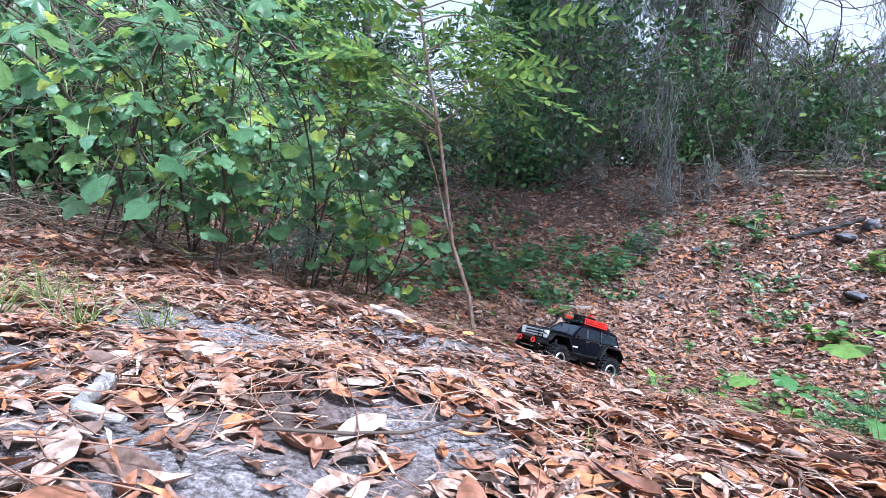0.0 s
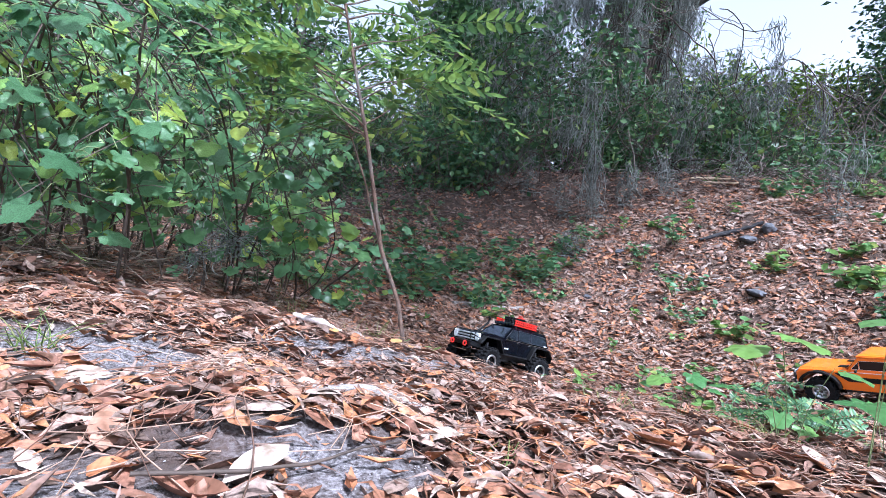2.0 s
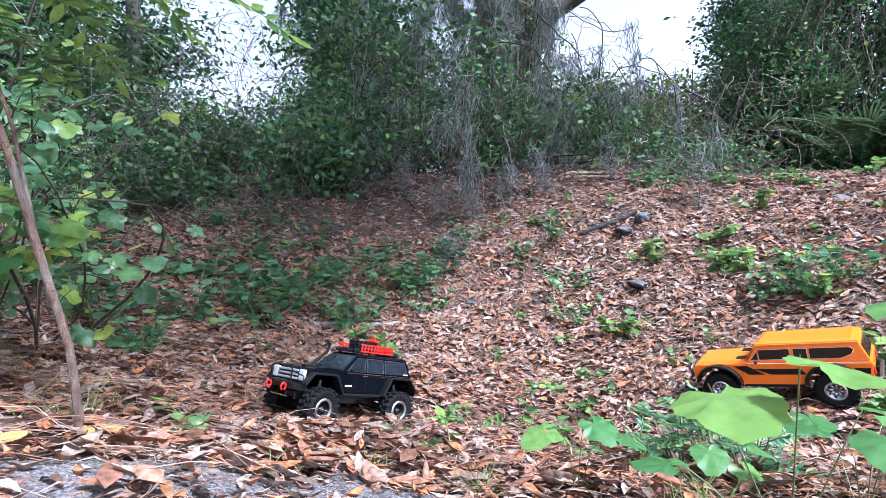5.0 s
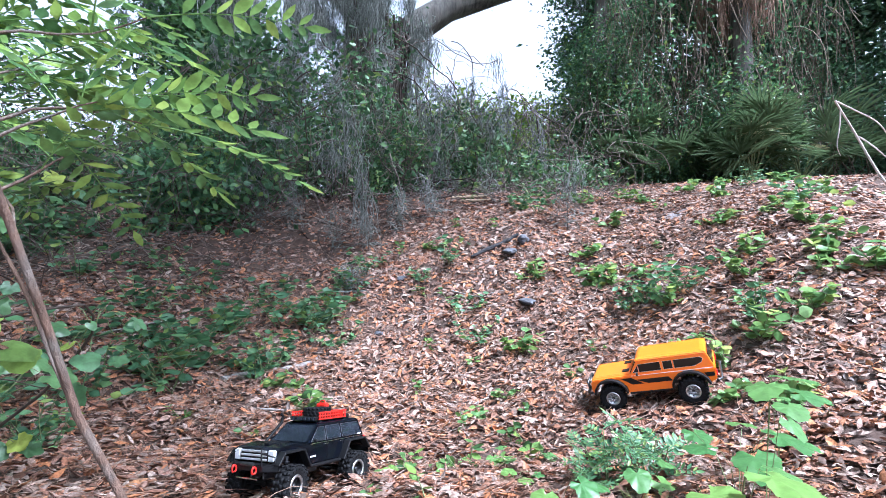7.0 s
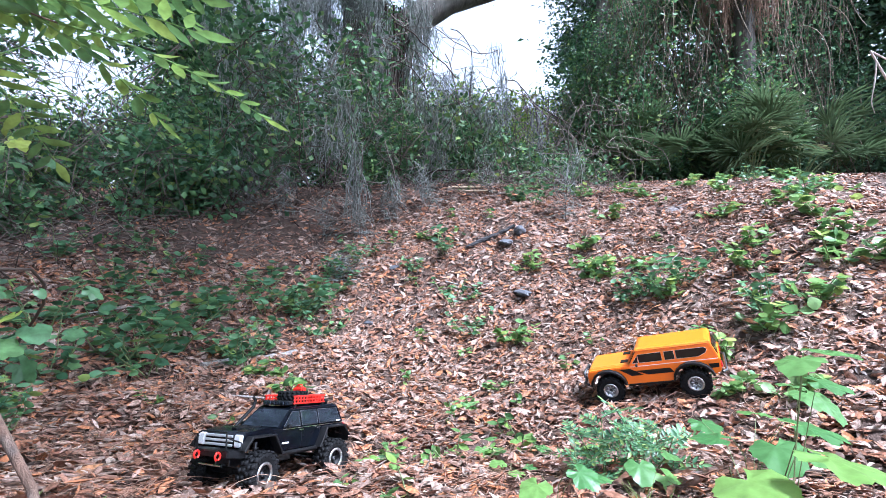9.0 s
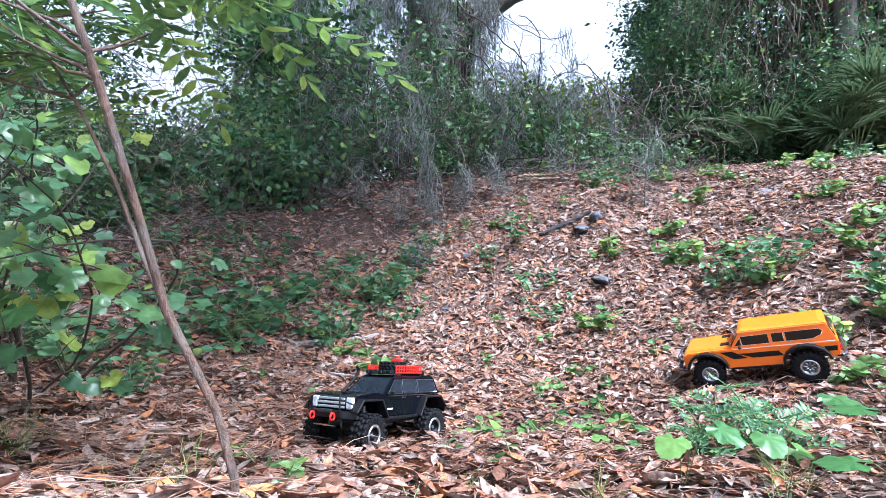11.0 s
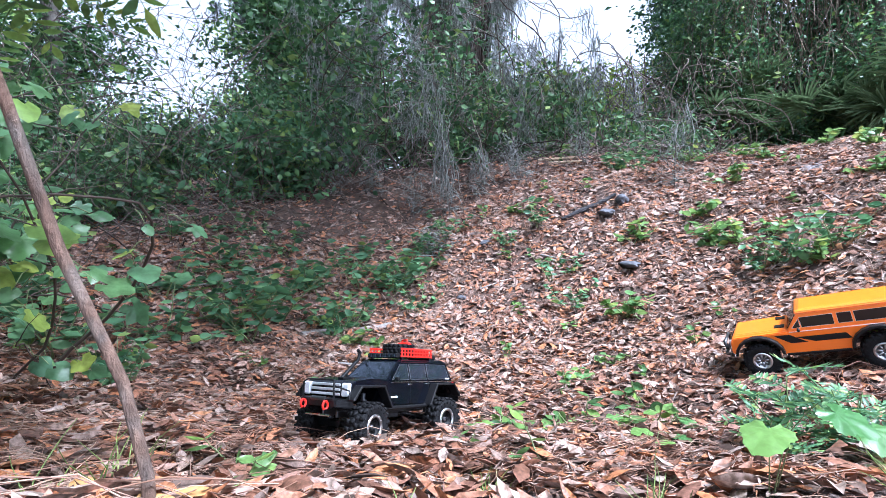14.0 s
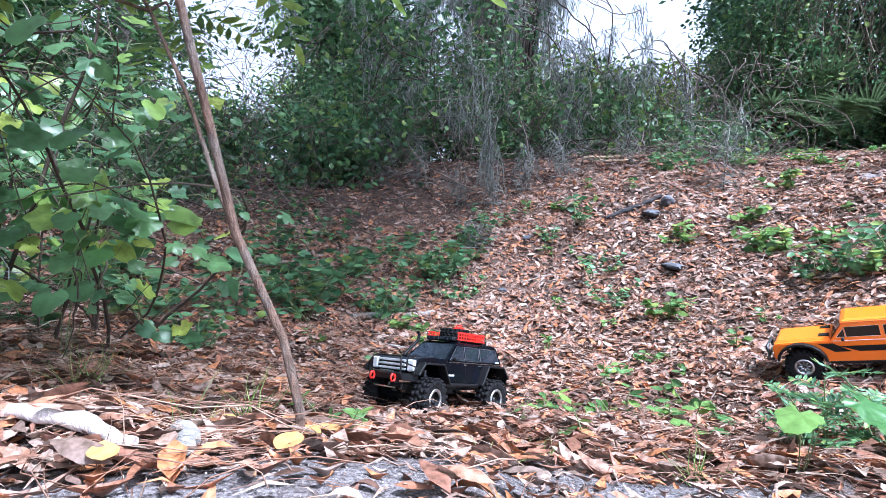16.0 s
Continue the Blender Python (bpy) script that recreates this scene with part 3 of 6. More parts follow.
# unseen upper crown of the oak, added to shade bank and woods
for k in range(200):
    c = np.array([rng.uniform(-6.5, 5.0) if k % 3 else rng.uniform(-6.5, 1.0), rng.uniform(-7.4, 0.8), rng.uniform(6.4, 8.6)])
    leaves_at(shade_leaf, c + rng.normal(0, 0.42, (190, 3)) * [1, 1, 0.5], rng.uniform(0.07, 0.13, 190), CHIP, site=OAK)
# unseen loose leaf clusters, set towards the sun to shade hollow, bank and thicket
for k in range(150):
    x, y, z = (rng.uniform(2.3, 5.6), rng.uniform(1.6, 3.2), rng.uniform(5.2, 6.4)) if k >= 138 else (rng.uniform(0.6, 1.7), rng.uniform(0.0, 1.4), rng.uniform(3.5, 4.5)) if k < 15 else (rng.uniform(-0.5, 2.0), rng.uniform(1.3, 3.3), rng.uniform(3.4, 4.6)) if k < 88 else (rng.uniform(-1.5, 5.0), rng.uniform(2.8, 4.9), rng.uniform(4.6, 6.6))
    c = np.array([x - 2.75, y - 10.1, z - 1.35])
    leaves_at(shade_leaf, c + rng.normal(0, 0.36, (190, 3)) * [1, 1, 0.5], rng.uniform(0.06, 0.11, 190), CHIP, site=OAK)
clad, cling, cling_hair = Soup(), Soup(), Soup()
for k in range(46):
    a = rng.uniform(math.pi, 2 * math.pi)
    r = np.array([1.0, 0.78, 0.68, 0.66, 0.66]) + rng.uniform(0, 0.08)
    tw = a + np.cumsum(rng.normal(0, 0.16, 5))
    cling.tube(np.stack([trunk_line[:, 0] + np.cos(tw) * r, trunk_line[:, 1] + np.sin(tw) * r, trunk_line[:, 2]], -1), rng.uniform(0.008, 0.028), 5)
for k in range(90):
    a, u = rng.uniform(math.pi, 2 * math.pi), rng.uniform(0.2, 3.9)
    c = np.array([np.interp(u, range(5), trunk_line[:, 0]) + math.cos(a) * 0.85, math.sin(a) * 0.85, np.interp(u, range(5), trunk_line[:, 2])])
    leaves_at(clad, c + rng.normal(0, 0.16, (34, 3)), rng.uniform(0.05, 0.11, 34), CHIP, site=OAK)
    if k % 3 == 0:
        hang_moss(cling_hair, c + [0, -0.1, 0.3], rng.uniform(0.5, 1.4), 16, 0.12, 0.008)
tagged(part("vine_tangle", cling.mesh("vine_tangle", M_VINE, True), M_VINE, oak, "grey climbing vines on the trunk"), kind="stuff")
tagged(part("climbing_foliage", clad.mesh("climbing_foliage", M_SHRUB), M_SHRUB, oak), kind="stuff")
tagged(part("trunk_moss", cling_hair.mesh("trunk_moss", M_MOSS), M_MOSS, oak), kind="stuff")
part("shade_boughs", shade_boughs.mesh("shade_boughs", M_OAK, True), M_OAK, oak)
# all the overhead leaves that block light, out of view
part("shade_crown", shade_leaf.mesh("shade_crown", M_FAR), M_FAR, oak)
tagged(part("twig_tangle", oak_twig.mesh("twig_tangle", M_CANE), M_CANE, oak), kind="stuff")
part("low_crown", oak_leaf.mesh("foliage", M_FAR), M_FAR, oak)
part("hanging_moss", oak_hair.mesh("hanging_moss", M_MOSS), M_MOSS, oak, "long grey beards of hanging moss")

# woods left of the oak, with gaps of sky
tree("broadleaf_tree", "dark green broadleaf tree in the wood edge", -3.3, 8.2, 6.5, 0.13, M_FAR, M_OAK, 34, 150, 0.10, 0.12, 1.5)
tree("broadleaf_tree", "dark green broadleaf tree in the wood edge", -4.8, 6.8, 6.0, 0.12, M_FAR, M_OAK, 36, 150, 0.10, 0.10, 1.5)
tree("broadleaf_tree", "green understorey tree behind the vine thicket", -3.9, 5.0, 4.2, 0.07, M_SHRUB, M_OAK, 34, 110, 0.09, 0.08, 1.2)
tree("broadleaf_tree", "green understorey tree behind the vine thicket", -5.6, 3.6, 4.6, 0.08, M_SHRUB, M_OAK, 34, 110, 0.10, 0.08, 1.4)
tree("broadleaf_tree", "tall green tree behind the mound", -6.2, 6.0, 7.5, 0.16, M_FAR, M_OAK, 34, 140, 0.12, 0.2, 1.9)
tree("broadleaf_tree", "tall green tree behind the mound", -7.5, 2.6, 7.0, 0.15, M_FAR, M_OAK, 30, 130, 0.12, 0.15, 1.9)
tree("mossy_tree", "slim tree hung with grey moss", -1.0, 11.5, 9.0, 0.14, M_FAR, M_OAK, 26, 110, 0.10, 0.2, 1.6, moss=0.9)
tree("mossy_tree", "slim tree hung with grey moss", 0.3, 10.3, 8.5, 0.12, M_FAR, M_OAK, 24, 110, 0.10, 0.2, 1.5, (0.05, 0), moss=0.9)
tree("mossy_tree", "slim dark trunk hung with grey moss", 1.1, 12.4, 9.5, 0.15, M_FAR, M_OAK, 22, 110, 0.11, 0.2, 1.6, (-0.05, 0), moss=0.9)
tree("mossy_tree", "slim dark trunk hung with grey moss", -0.2, 13.6, 10.0, 0.17, M_FAR, M_OAK, 24, 110, 0.11, 0.2, 1.8, moss=0.8)
# this far tree takes the leaf colour with sunlight painted in
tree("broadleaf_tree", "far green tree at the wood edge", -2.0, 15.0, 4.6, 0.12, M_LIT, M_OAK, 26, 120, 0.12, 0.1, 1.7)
tree("broadleaf_tree", "far green tree at the wood edge", -8.0, 14.5, 9.5, 0.2, M_FAR, M_OAK, 34, 140, 0.14, 0.1, 2.4)


# woods right of the sky gap
tree("evergreen_tree", "dense dark evergreen tree behind the palmettos", 8.6, 9.6, 9.0, 0.22, M_DARK, M_OAK, 70, 190, 0.15, 0.03, 1.9)
tree("evergreen_tree", "dense dark evergreen tree behind the palmettos", 12.5, 6.2, 9.0, 0.22, M_DARK, M_OAK, 70, 190, 0.16, 0.03, 2.2)
tree("evergreen_tree", "dense dark evergreen tree behind the palmettos", 13.0, 3.0, 9.0, 0.22, M_DARK, M_OAK, 60, 190, 0.16, 0.03, 2.2)
tree("broadleaf_tree", "dark tree filling the wood behind the thicket", -0.7, 9.7, 7.0, 0.12, M_FAR, M_OAK, 44, 150, 0.11, 0.04, 1.3)
tree("broadleaf_tree", "dark tree filling the wood behind the thicket", -6.0, 9.5, 9.0, 0.2, M_FAR, M_OAK, 60, 170, 0.14, 0.03, 2.0)
tree("broadleaf_tree", "dark tree filling the wood behind the thicket", -8.5, 5.0, 9.0, 0.2, M_FAR, M_OAK, 50, 170, 0.15, 0.03, 2.1)
tree("broadleaf_tree", "dark tree filling the wood behind the thicket", -9.5, 1.0, 9.0, 0.2, M_FAR, M_OAK, 46, 170, 0.15, 0.03, 2.1)
tree("vine_clad_tree", "trunk clothed in climbing vines and leaves", 6.5, 7.7, 7.0, 0.20, M_SHRUB, M_OAK, 40, 120, 0.08, 0.05, 1.0, (0.06, 0), moss=0.5)
tree("vine_clad_tree", "trunk clothed in climbing vines and leaves", 7.2, 8.6, 8.0, 0.22, M_DARK, M_OAK, 40, 130, 0.09, 0.05, 1.3, (0.06, 0), moss=0.35)
tree("evergreen_tree", "dense dark evergreen tree with glossy leaves", 10.5, 6.9, 7.0, 0.22, M_DARK, M_OAK, 62, 240, 0.115, 0.08, 1.6)
tree("evergreen_tree", "dense dark evergreen tree with glossy leaves", 11.9, 4.5, 7.5, 0.22, M_DARK, M_OAK, 60, 240, 0.115, 0.08, 1.7)
tree("evergreen_tree", "dense dark evergreen tree with glossy leaves", 11.0, 8.5, 8.5, 0.22, M_DARK, M_OAK, 50, 180, 0.15, 0.05, 2.0)
tree("evergreen_tree", "dense dark evergreen tree with glossy leaves", 10.8, 7.4, 8.8, 0.22, M_DARK, M_OAK, 60, 200, 0.14, 0.05, 2.0)
tree("evergreen_tree", "dense dark evergreen tree with glossy leaves", 13.2, 0.9, 8.0, 0.22, M_DARK, M_OAK, 50, 160, 0.15, 0.05, 1.9)
tree("broadleaf_tree", "far tree trunk beside the sky gap", 12.0, 12.0, 9.5, 0.2, M_FAR, M_OAK, 30, 120, 0.12, 0.25, 1.7, moss=0.6)


def scrub(name, label, x, y, rx, ry, height, n, leaf_mat, size, shape=CHIP, stems=14, base=0.0, category="shrub"):
    root = thing(name, label, category, at=pose(x, y, float(gz(x, y)) - 0.03))
    st, lf = Soup(), Soup()
    for k in range(stems):
        a, d = rng.uniform(0, 6.28), rng.uniform(0.05, 1) ** 0.6
        top = np.array([math.cos(a) * rx * d, math.sin(a) * ry * d, height * rng.uniform(0.45, 1.0) * (1.05 - 0.45 * d)])
        foot = top * [0.35, 0.35, 0]
        foot[2] = float(gz(x + foot[0], y + foot[1])) - float(gz(x, y))
        mid = (foot + top) / 2 + rng.normal(0, 0.12, 3) * [1, 1, 0.6] * (0.5 + height) + [0, 0, 0.08]
        t = np.linspace(0, 1, 7)[:, None]
        line = (1 - t) ** 2 * foot + 2 * t * (1 - t) * mid + t * t * top
        st.tube(line, np.linspace(0.009, 0.002, 7) * (0.6 + 0.25 * height), 4)
        m = n // stems
        pick = rng.uniform(base, 1, m)
        at = np.stack([np.interp(pick, t[:, 0], line[:, i]) for i in range(3)], -1)
        leaves_at(lf, at + rng.normal(0, 1, (m, 3)) * [0.16, 0.16, 0.11] * (0.35 + 0.4 * height), rng.uniform(0.55, 1.25, m) * size, shape, site=(x, y, float(gz(x, y))))
    tagged(part("stem_tangle", st.mesh("stem_tangle", M_CANE), M_CANE, root), kind="stuff")
    tagged(part("foliage", lf.mesh("foliage", leaf_mat), leaf_mat, root), kind="stuff")
    return root


for x, y, rx, ry, h, n in ((-0.55, 5.9, 0.75, 0.5, 1.05, 3200), (-1.7, 5.9, 0.8, 0.5, 0.8, 1300), (0.1, 6.4, 0.6, 0.5, 1.2, 1900), (-2.9, 5.4, 0.9, 0.7, 1.0, 1500), (-2.6, 6.4, 0.9, 0.6, 1.6, 2400)):
    scrub("leafy_shrub", "low green shrub sprawling at the foot of the thicket", x, y, rx, ry, h, n, M_SHRUB if x > -1 else M_THICK, 0.085, ROUND, 24)
for x, y, rx, ry, h, n, s in ((3.3, 6.9, 0.8, 0.6, 1.3, 4500, 0.07), (4.2, 7.1, 0.8, 0.6, 0.7, 3000, 0.06), (2.5, 7.1, 0.8, 0.5, 1.35, 3600, 0.07), (1.3, 7.0, 0.8, 0.6, 1.8, 4600, 0.07), (0.5, 7.4, 0.9, 0.6, 2.4, 6500, 0.07), (-0.6, 7.7, 0.9, 0.6, 2.0, 6000, 0.08), (5.1, 6.8, 0.6, 0.5, 0.5, 2200, 0.06), (3.9, 8.3, 0.9, 0.6, 2.1, 6000, 0.09), (-1.8, 7.6, 0.9, 0.6, 1.7, 5000, 0.08), (-3.0, 7.4, 0.9, 0.6, 2.0, 5000, 0.09), (2.0, 8.0, 1.0, 0.5, 1.5, 3500, 0.09), (0.6, 8.4, 1.0, 0.5, 2.6, 5000, 0.09)):
    scrub("vine_covered_shrub", "tall dark scrub overgrown with thin vines", x, y, rx, ry, h, n, M_THICK, s, CHIP, 30)
for x, y, rx, ry, h, n in ((-3.1, 1.5, 0.7, 0.6, 2.0, 5200), (-3.0, 2.5, 0.7, 0.6, 2.2, 5600), (-3.1, 3.5, 0.8, 0.6, 2.0, 4800), (-4.0, 2.0, 0.9, 0.9, 2.8, 5200), (-3.9, 0.9, 0.8, 0.7, 2.2, 4600)):
    scrub("leafy_shrub", "green shrub crowding behind the vine thicket", x, y, rx, ry, h, n, M_SHRUB, 0.075, ROUND, 30)
for x, y, rx, ry, h, n in ((7.45, 5.55, 0.5, 0.4, 2.6, 6000), (6.7, 6.2, 0.7, 0.4, 0.7, 2600), (8.3, 5.3, 0.8, 0.4, 0.7, 2600), (6.1, 7.0, 0.6, 0.6, 3.3, 9000), (6.6, 7.5, 0.8, 0.6, 3.6, 10000), (7.6, 8.0, 0.8, 0.6, 3.8, 10000), (9.2, 7.4, 0.8, 0.6, 3.4, 9000), (9.9, 5.4, 0.8, 0.6, 3.0, 9000), (10.4, 3.2, 0.8, 0.8, 3.0, 8000)):
    scrub("vine_mound", "towering dark mass of leafy vines under the trees", x, y, rx, ry, h, n, M_DARK if x > 7.5 else M_THICK, 0.085, CHIP, 34)
# scrub beyond the bank looks sunlit through its leaf colour
scrub("sunlit_scrub", "bright yellow-green scrub with sunlight put into its leaf colour", 4.95, 8.1, 0.6, 0.5, 1.6, 5000, M_LIT, 0.08, CHIP, 36)
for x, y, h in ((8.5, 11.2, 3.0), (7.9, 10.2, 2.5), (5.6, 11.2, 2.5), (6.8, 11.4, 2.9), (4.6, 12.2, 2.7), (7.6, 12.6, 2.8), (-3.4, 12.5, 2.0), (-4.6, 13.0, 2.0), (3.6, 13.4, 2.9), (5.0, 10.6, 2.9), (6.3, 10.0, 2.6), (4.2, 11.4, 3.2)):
    scrub("sunlit_scrub", "bright yellow-green scrub with sunlight put into its leaf colour", x, y, 1.2, 0.8, h + 0.5, 4500, M_LIT, 0.14, CHIP, 32)

# tangle of bare vines and moss in front of the oak
tangle, tangle_moss = Soup(), Soup()
for _ in range(1150):
    x, y = rng.uniform(-2.8, 5.2), rng.uniform(5.2, 6.9)
    y += 0.12 * (x - 2)
    g = float(gz(x, y))
    top = np.array([x, y, g + rng.uniform(0.1, 1.0) ** 1.3 * (2.0 if x < 2.6 else 1.4)])
    az, out = rng.uniform(0, 6.28), rng.uniform(0.2, 0.9)
    foot = top + [math.cos(az) * out, math.sin(az) * out * 0.5, -rng.uniform(0.0, 0.9)]
    foot[2] = max(float(gz(foot[0], foot[1])), foot[2])
    mid = (top + foot) / 2 + rng.normal(0, 0.22, 3) - [0, 0, rng.uniform(-0.25, 0.25)]
    t = np.linspace(0, 1, 9)[:, None]
    tangle.tube((1 - t) ** 2 * top + 2 * t * (1 - t) * mid + t * t * foot + np.cumsum(rng.normal(0, 0.012, (9, 3)), 0), rng.uniform(0.0018, 0.0075 if x > -0.4 else 0.004), 3, False)
for _ in range(60):
    x = rng.uniform(-0.3, 3.2)
    y = rng.uniform(5.1, 6.7)
    hang_moss(tangle_moss, (x, y, float(gz(x, y)) + rng.uniform(0.4, 2.0)), rng.uniform(0.25, 0.7), 24, 0.05, 0.0042)
for _ in range(26):
    x, y = rng.uniform(-0.2, 2.3), rng.uniform(5.8, 7.6)
    hang_moss(tangle_moss, (x, y, float(gz(x, y)) + rng.uniform(1.6, 3.6)), rng.uniform(0.6, 1.4), 30, 0.07, 0.0055)
# two dense columns of moss beside the oak
for cx, cy, lo, hi in ((1.30, 7.5, 1.3, 4.4), (1.62, 7.7, 2.2, 4.6), (0.75, 7.3, 1.2, 3.4)):
    for k in range(13):
        hang_moss(tangle_moss, (cx + rng.normal(0, 0.07), cy + rng.normal(0, 0.1), float(gz(cx, cy)) + rng.uniform(lo, hi)), rng.uniform(0.5, 1.1), 30, 0.07, 0.006)
tagged(new("vine_tangle", tangle.mesh("vine_tangle", M_VINE)), "tangle of thin bare grey-brown vines along the bank top", "vine tangle", kind="stuff")
tagged(new("moss_curtain", tangle_moss.mesh("moss_curtain", M_MOSS)), "grey hanging moss caught in the vine tangle", "hanging moss", kind="stuff")


# dead twigs and roots that hang over the bank's edge
edge_twigs = Soup()
for _ in range(620):
    x = rng.uniform(-1.6, 4.2)
    y = 5.25 - 0.2 * max(x - 1.5, 0) + rng.normal(0, 0.35)
    g = float(gz(x, y))
    az = rng.uniform(0, 6.28)
    ln = rng.uniform(0.12, 0.5)
    t = np.linspace(-0.5, 0.5, 7)
    px, py = x + np.cos(az) * t * ln, y + np.sin(az) * t * ln * 0.6
    pz = np.maximum(gz(px, py) + 0.004, g + rng.uniform(0, 0.16) + t * rng.normal(0, 0.5) * ln) + (0.25 - t * t) * rng.uniform(0, 0.3) * ln
    edge_twigs.tube(np.stack([px, py, pz], -1) + rng.normal(0, 0.008, (7, 3)), rng.uniform(0.0012, 0.005), 3, False)
tagged(new("dead_twigs", edge_twigs.mesh("dead_twigs", M_VINE)), "dead grey-brown twigs and roots along the bank top", "twigs", kind="stuff")

# brown vines and small leaves that hang over the palmettos
drop_vine, drop_leaf = Soup(), Soup()
for _ in range(800):
    u = rng.uniform(0, 1)
    x, y = 5.9 + 3.6 * u + rng.normal(0, 0.15), 6.75 - 1.5 * u + rng.normal(0, 0.25)
    g = float(gz(x, y))
    top = np.array([x, y, g + rng.uniform(0.6, 4.2)])
    ln, az = rng.uniform(0.5, 1.9), rng.uniform(0, 6.28)
    foot = top + [math.cos(az) * 0.45, math.sin(az) * 0.25 - 0.1, -ln]
    foot[2] = max(foot[2], g)
    mid = (top + foot) / 2 + rng.normal(0, 0.2, 3)
    t = np.linspace(0, 1, 8)[:, None]
    line = (1 - t) ** 2 * top + 2 * t * (1 - t) * mid + t * t * foot
    drop_vine.tube(line, rng.uniform(0.0025, 0.0075), 3, False)
    if rng.uniform() < 0.3:
        n = 14
        leaves_at(drop_leaf, line[rng.integers(0, 8, n)] + rng.normal(0, 0.07, (n, 3)), rng.uniform(0.05, 0.10, n), ROUND, 0.5, site=(0, 0, 0))
tagged(new("hanging_vines", drop_vine.mesh("hanging_vines", M_DRYVINE)), "curtain of brown dead vines hanging over the palmettos", "vines", kind="stuff")
tagged(new("vine_curtain_leaves", drop_leaf.mesh("vine_curtain_leaves", M_SHRUB)), "small green leaves on the hanging vines", "vine leaves", kind="stuff")

climbers = Soup()
for _ in range(330):
    x, y = rng.uniform(-0.8, 5.0), rng.uniform(5.3, 7.0)
    y += 0.12 * (x - 2)
    c = np.array([x, y, float(gz(x, y)) + rng.uniform(0.1, 1.0) * float(np.interp(x, [0.6, 1.6, 2.8, 3.6], [2.1, 1.3, 0.9, 0.45]))])
    leaves_at(climbers, c + rng.normal(0, 1, (22, 3)) * [0.2, 0.12, 0.16], rng.uniform(0.05, 0.11, 22), ROUND, 0.5)
tagged(new("climbing_vine_leaves", climbers.mesh("climbing_vine_leaves", M_THICK)), "small green leaves of vines climbing over the tangle", "vine leaves", kind="stuff")


def moss_drape(x, y, height, n, spread, label="grey beard of hanging moss trailing down to the litter"):
    g = float(gz(x, y))
    root = thing("moss_drape", label, "hanging moss", "moss drapes on the bank", at=pose(x, y, g))
    s, c = Soup(), Soup()
    line = wander((rng.normal(0, 0.03), 0.03, -0.03), (rng.normal(0, 0.04), 0.04, 1), height * 1.05, 8, 0.05)
    c.tube(line, np.linspace(0.005, 0.0025, 9), 5)
    for k in range(8):
        u = (k + rng.uniform(0, 1)) / 8
        at = line[min(8, int(1 + u * 8))]
        hang_moss(s, (at[0] + rng.normal(0, spread * 0.4), at[1] + rng.normal(0, spread * 0.4), at[2]), at[2] * rng.uniform(0.55, 1.0), n // 6, spread * 0.8, 0.0034)
    part("vine", c.mesh("vine", M_VINE), M_VINE, root, "bare grey vine")
    tagged(part("beard", s.mesh("beard", M_MOSS), M_MOSS, root), kind="stuff")
    return root


for x, y, h, n, s in ((1.04, 4.82, 1.35, 110, 0.05), (1.44, 4.94, 0.5, 60, 0.06), (0.83, 5.04, 0.45, 50, 0.07), (1.77, 4.90, 0.5, 60, 0.06), (2.77, 4.01, 0.75, 50, 0.05), (0.19, 5.53, 0.85, 70, 0.09), (0.56, 5.47, 0.6, 60, 0.07), (2.43, 4.80, 0.55, 40, 0.05), (1.96, 5.54, 1.2, 70, 0.07), (2.15, 5.27, 1.0, 60, 0.07), (3.71, 5.65, 1.3, 60, 0.06), (0.98, 4.45, 0.28, 60, 0.07)):
    moss_drape(x, y, h, n, s)


def fan_leaf(blades, radius, mat):
    """A fan of pointed blades, folded along their midribs, that grow together at the stalk."""
    v, f = [(0, 0.01, 0), (0, 0, -0.01), (0, -0.01, 0)], []
    for k in range(blades):
        a = math.radians(-105 + 210 * k / (blades - 1))
        d = np.array([math.cos(a), math.sin(a), 0])
        side = np.array([-math.sin(a), math.cos(a), 0])
        ln = radius * (0.78 + 0.22 * math.cos(a * 0.9)) * rng.uniform(0.92, 1.05)
        n = len(v)
        for u, w in ((0.35, 0.032), (0.7, 0.026), (1.0, 0.002)):
            q = d * u * ln + np.array([0, 0, -0.16 * ln * u**3 + 0.03 * math.sin(k * 2.1) * u])
            v += [q + side * w * radius, q + np.array([0, 0, -0.012]), q - side * w * radius]
        rows = [(0, 1, 2), (n, n + 1, n + 2), (n + 3, n + 4, n + 5), (n + 6, n + 7, n + 8)]
        f += [(r[j], r[j + 1], q[j + 1], q[j]) for r, q in zip(rows, rows[1:]) for j in range(2)]
    return raw_mesh("frond", v, [np.array(f)], mat)


FANS = [fan_leaf(22, 0.55, M_FROND), fan_leaf(18, 0.5, M_FROND), fan_leaf(20, 0.48, leafy("pale_palmetto_blade", [(0, (0.36, 0.38, 0.2)), (1, (0.5, 0.48, 0.28))], 0.5, 0.2))]


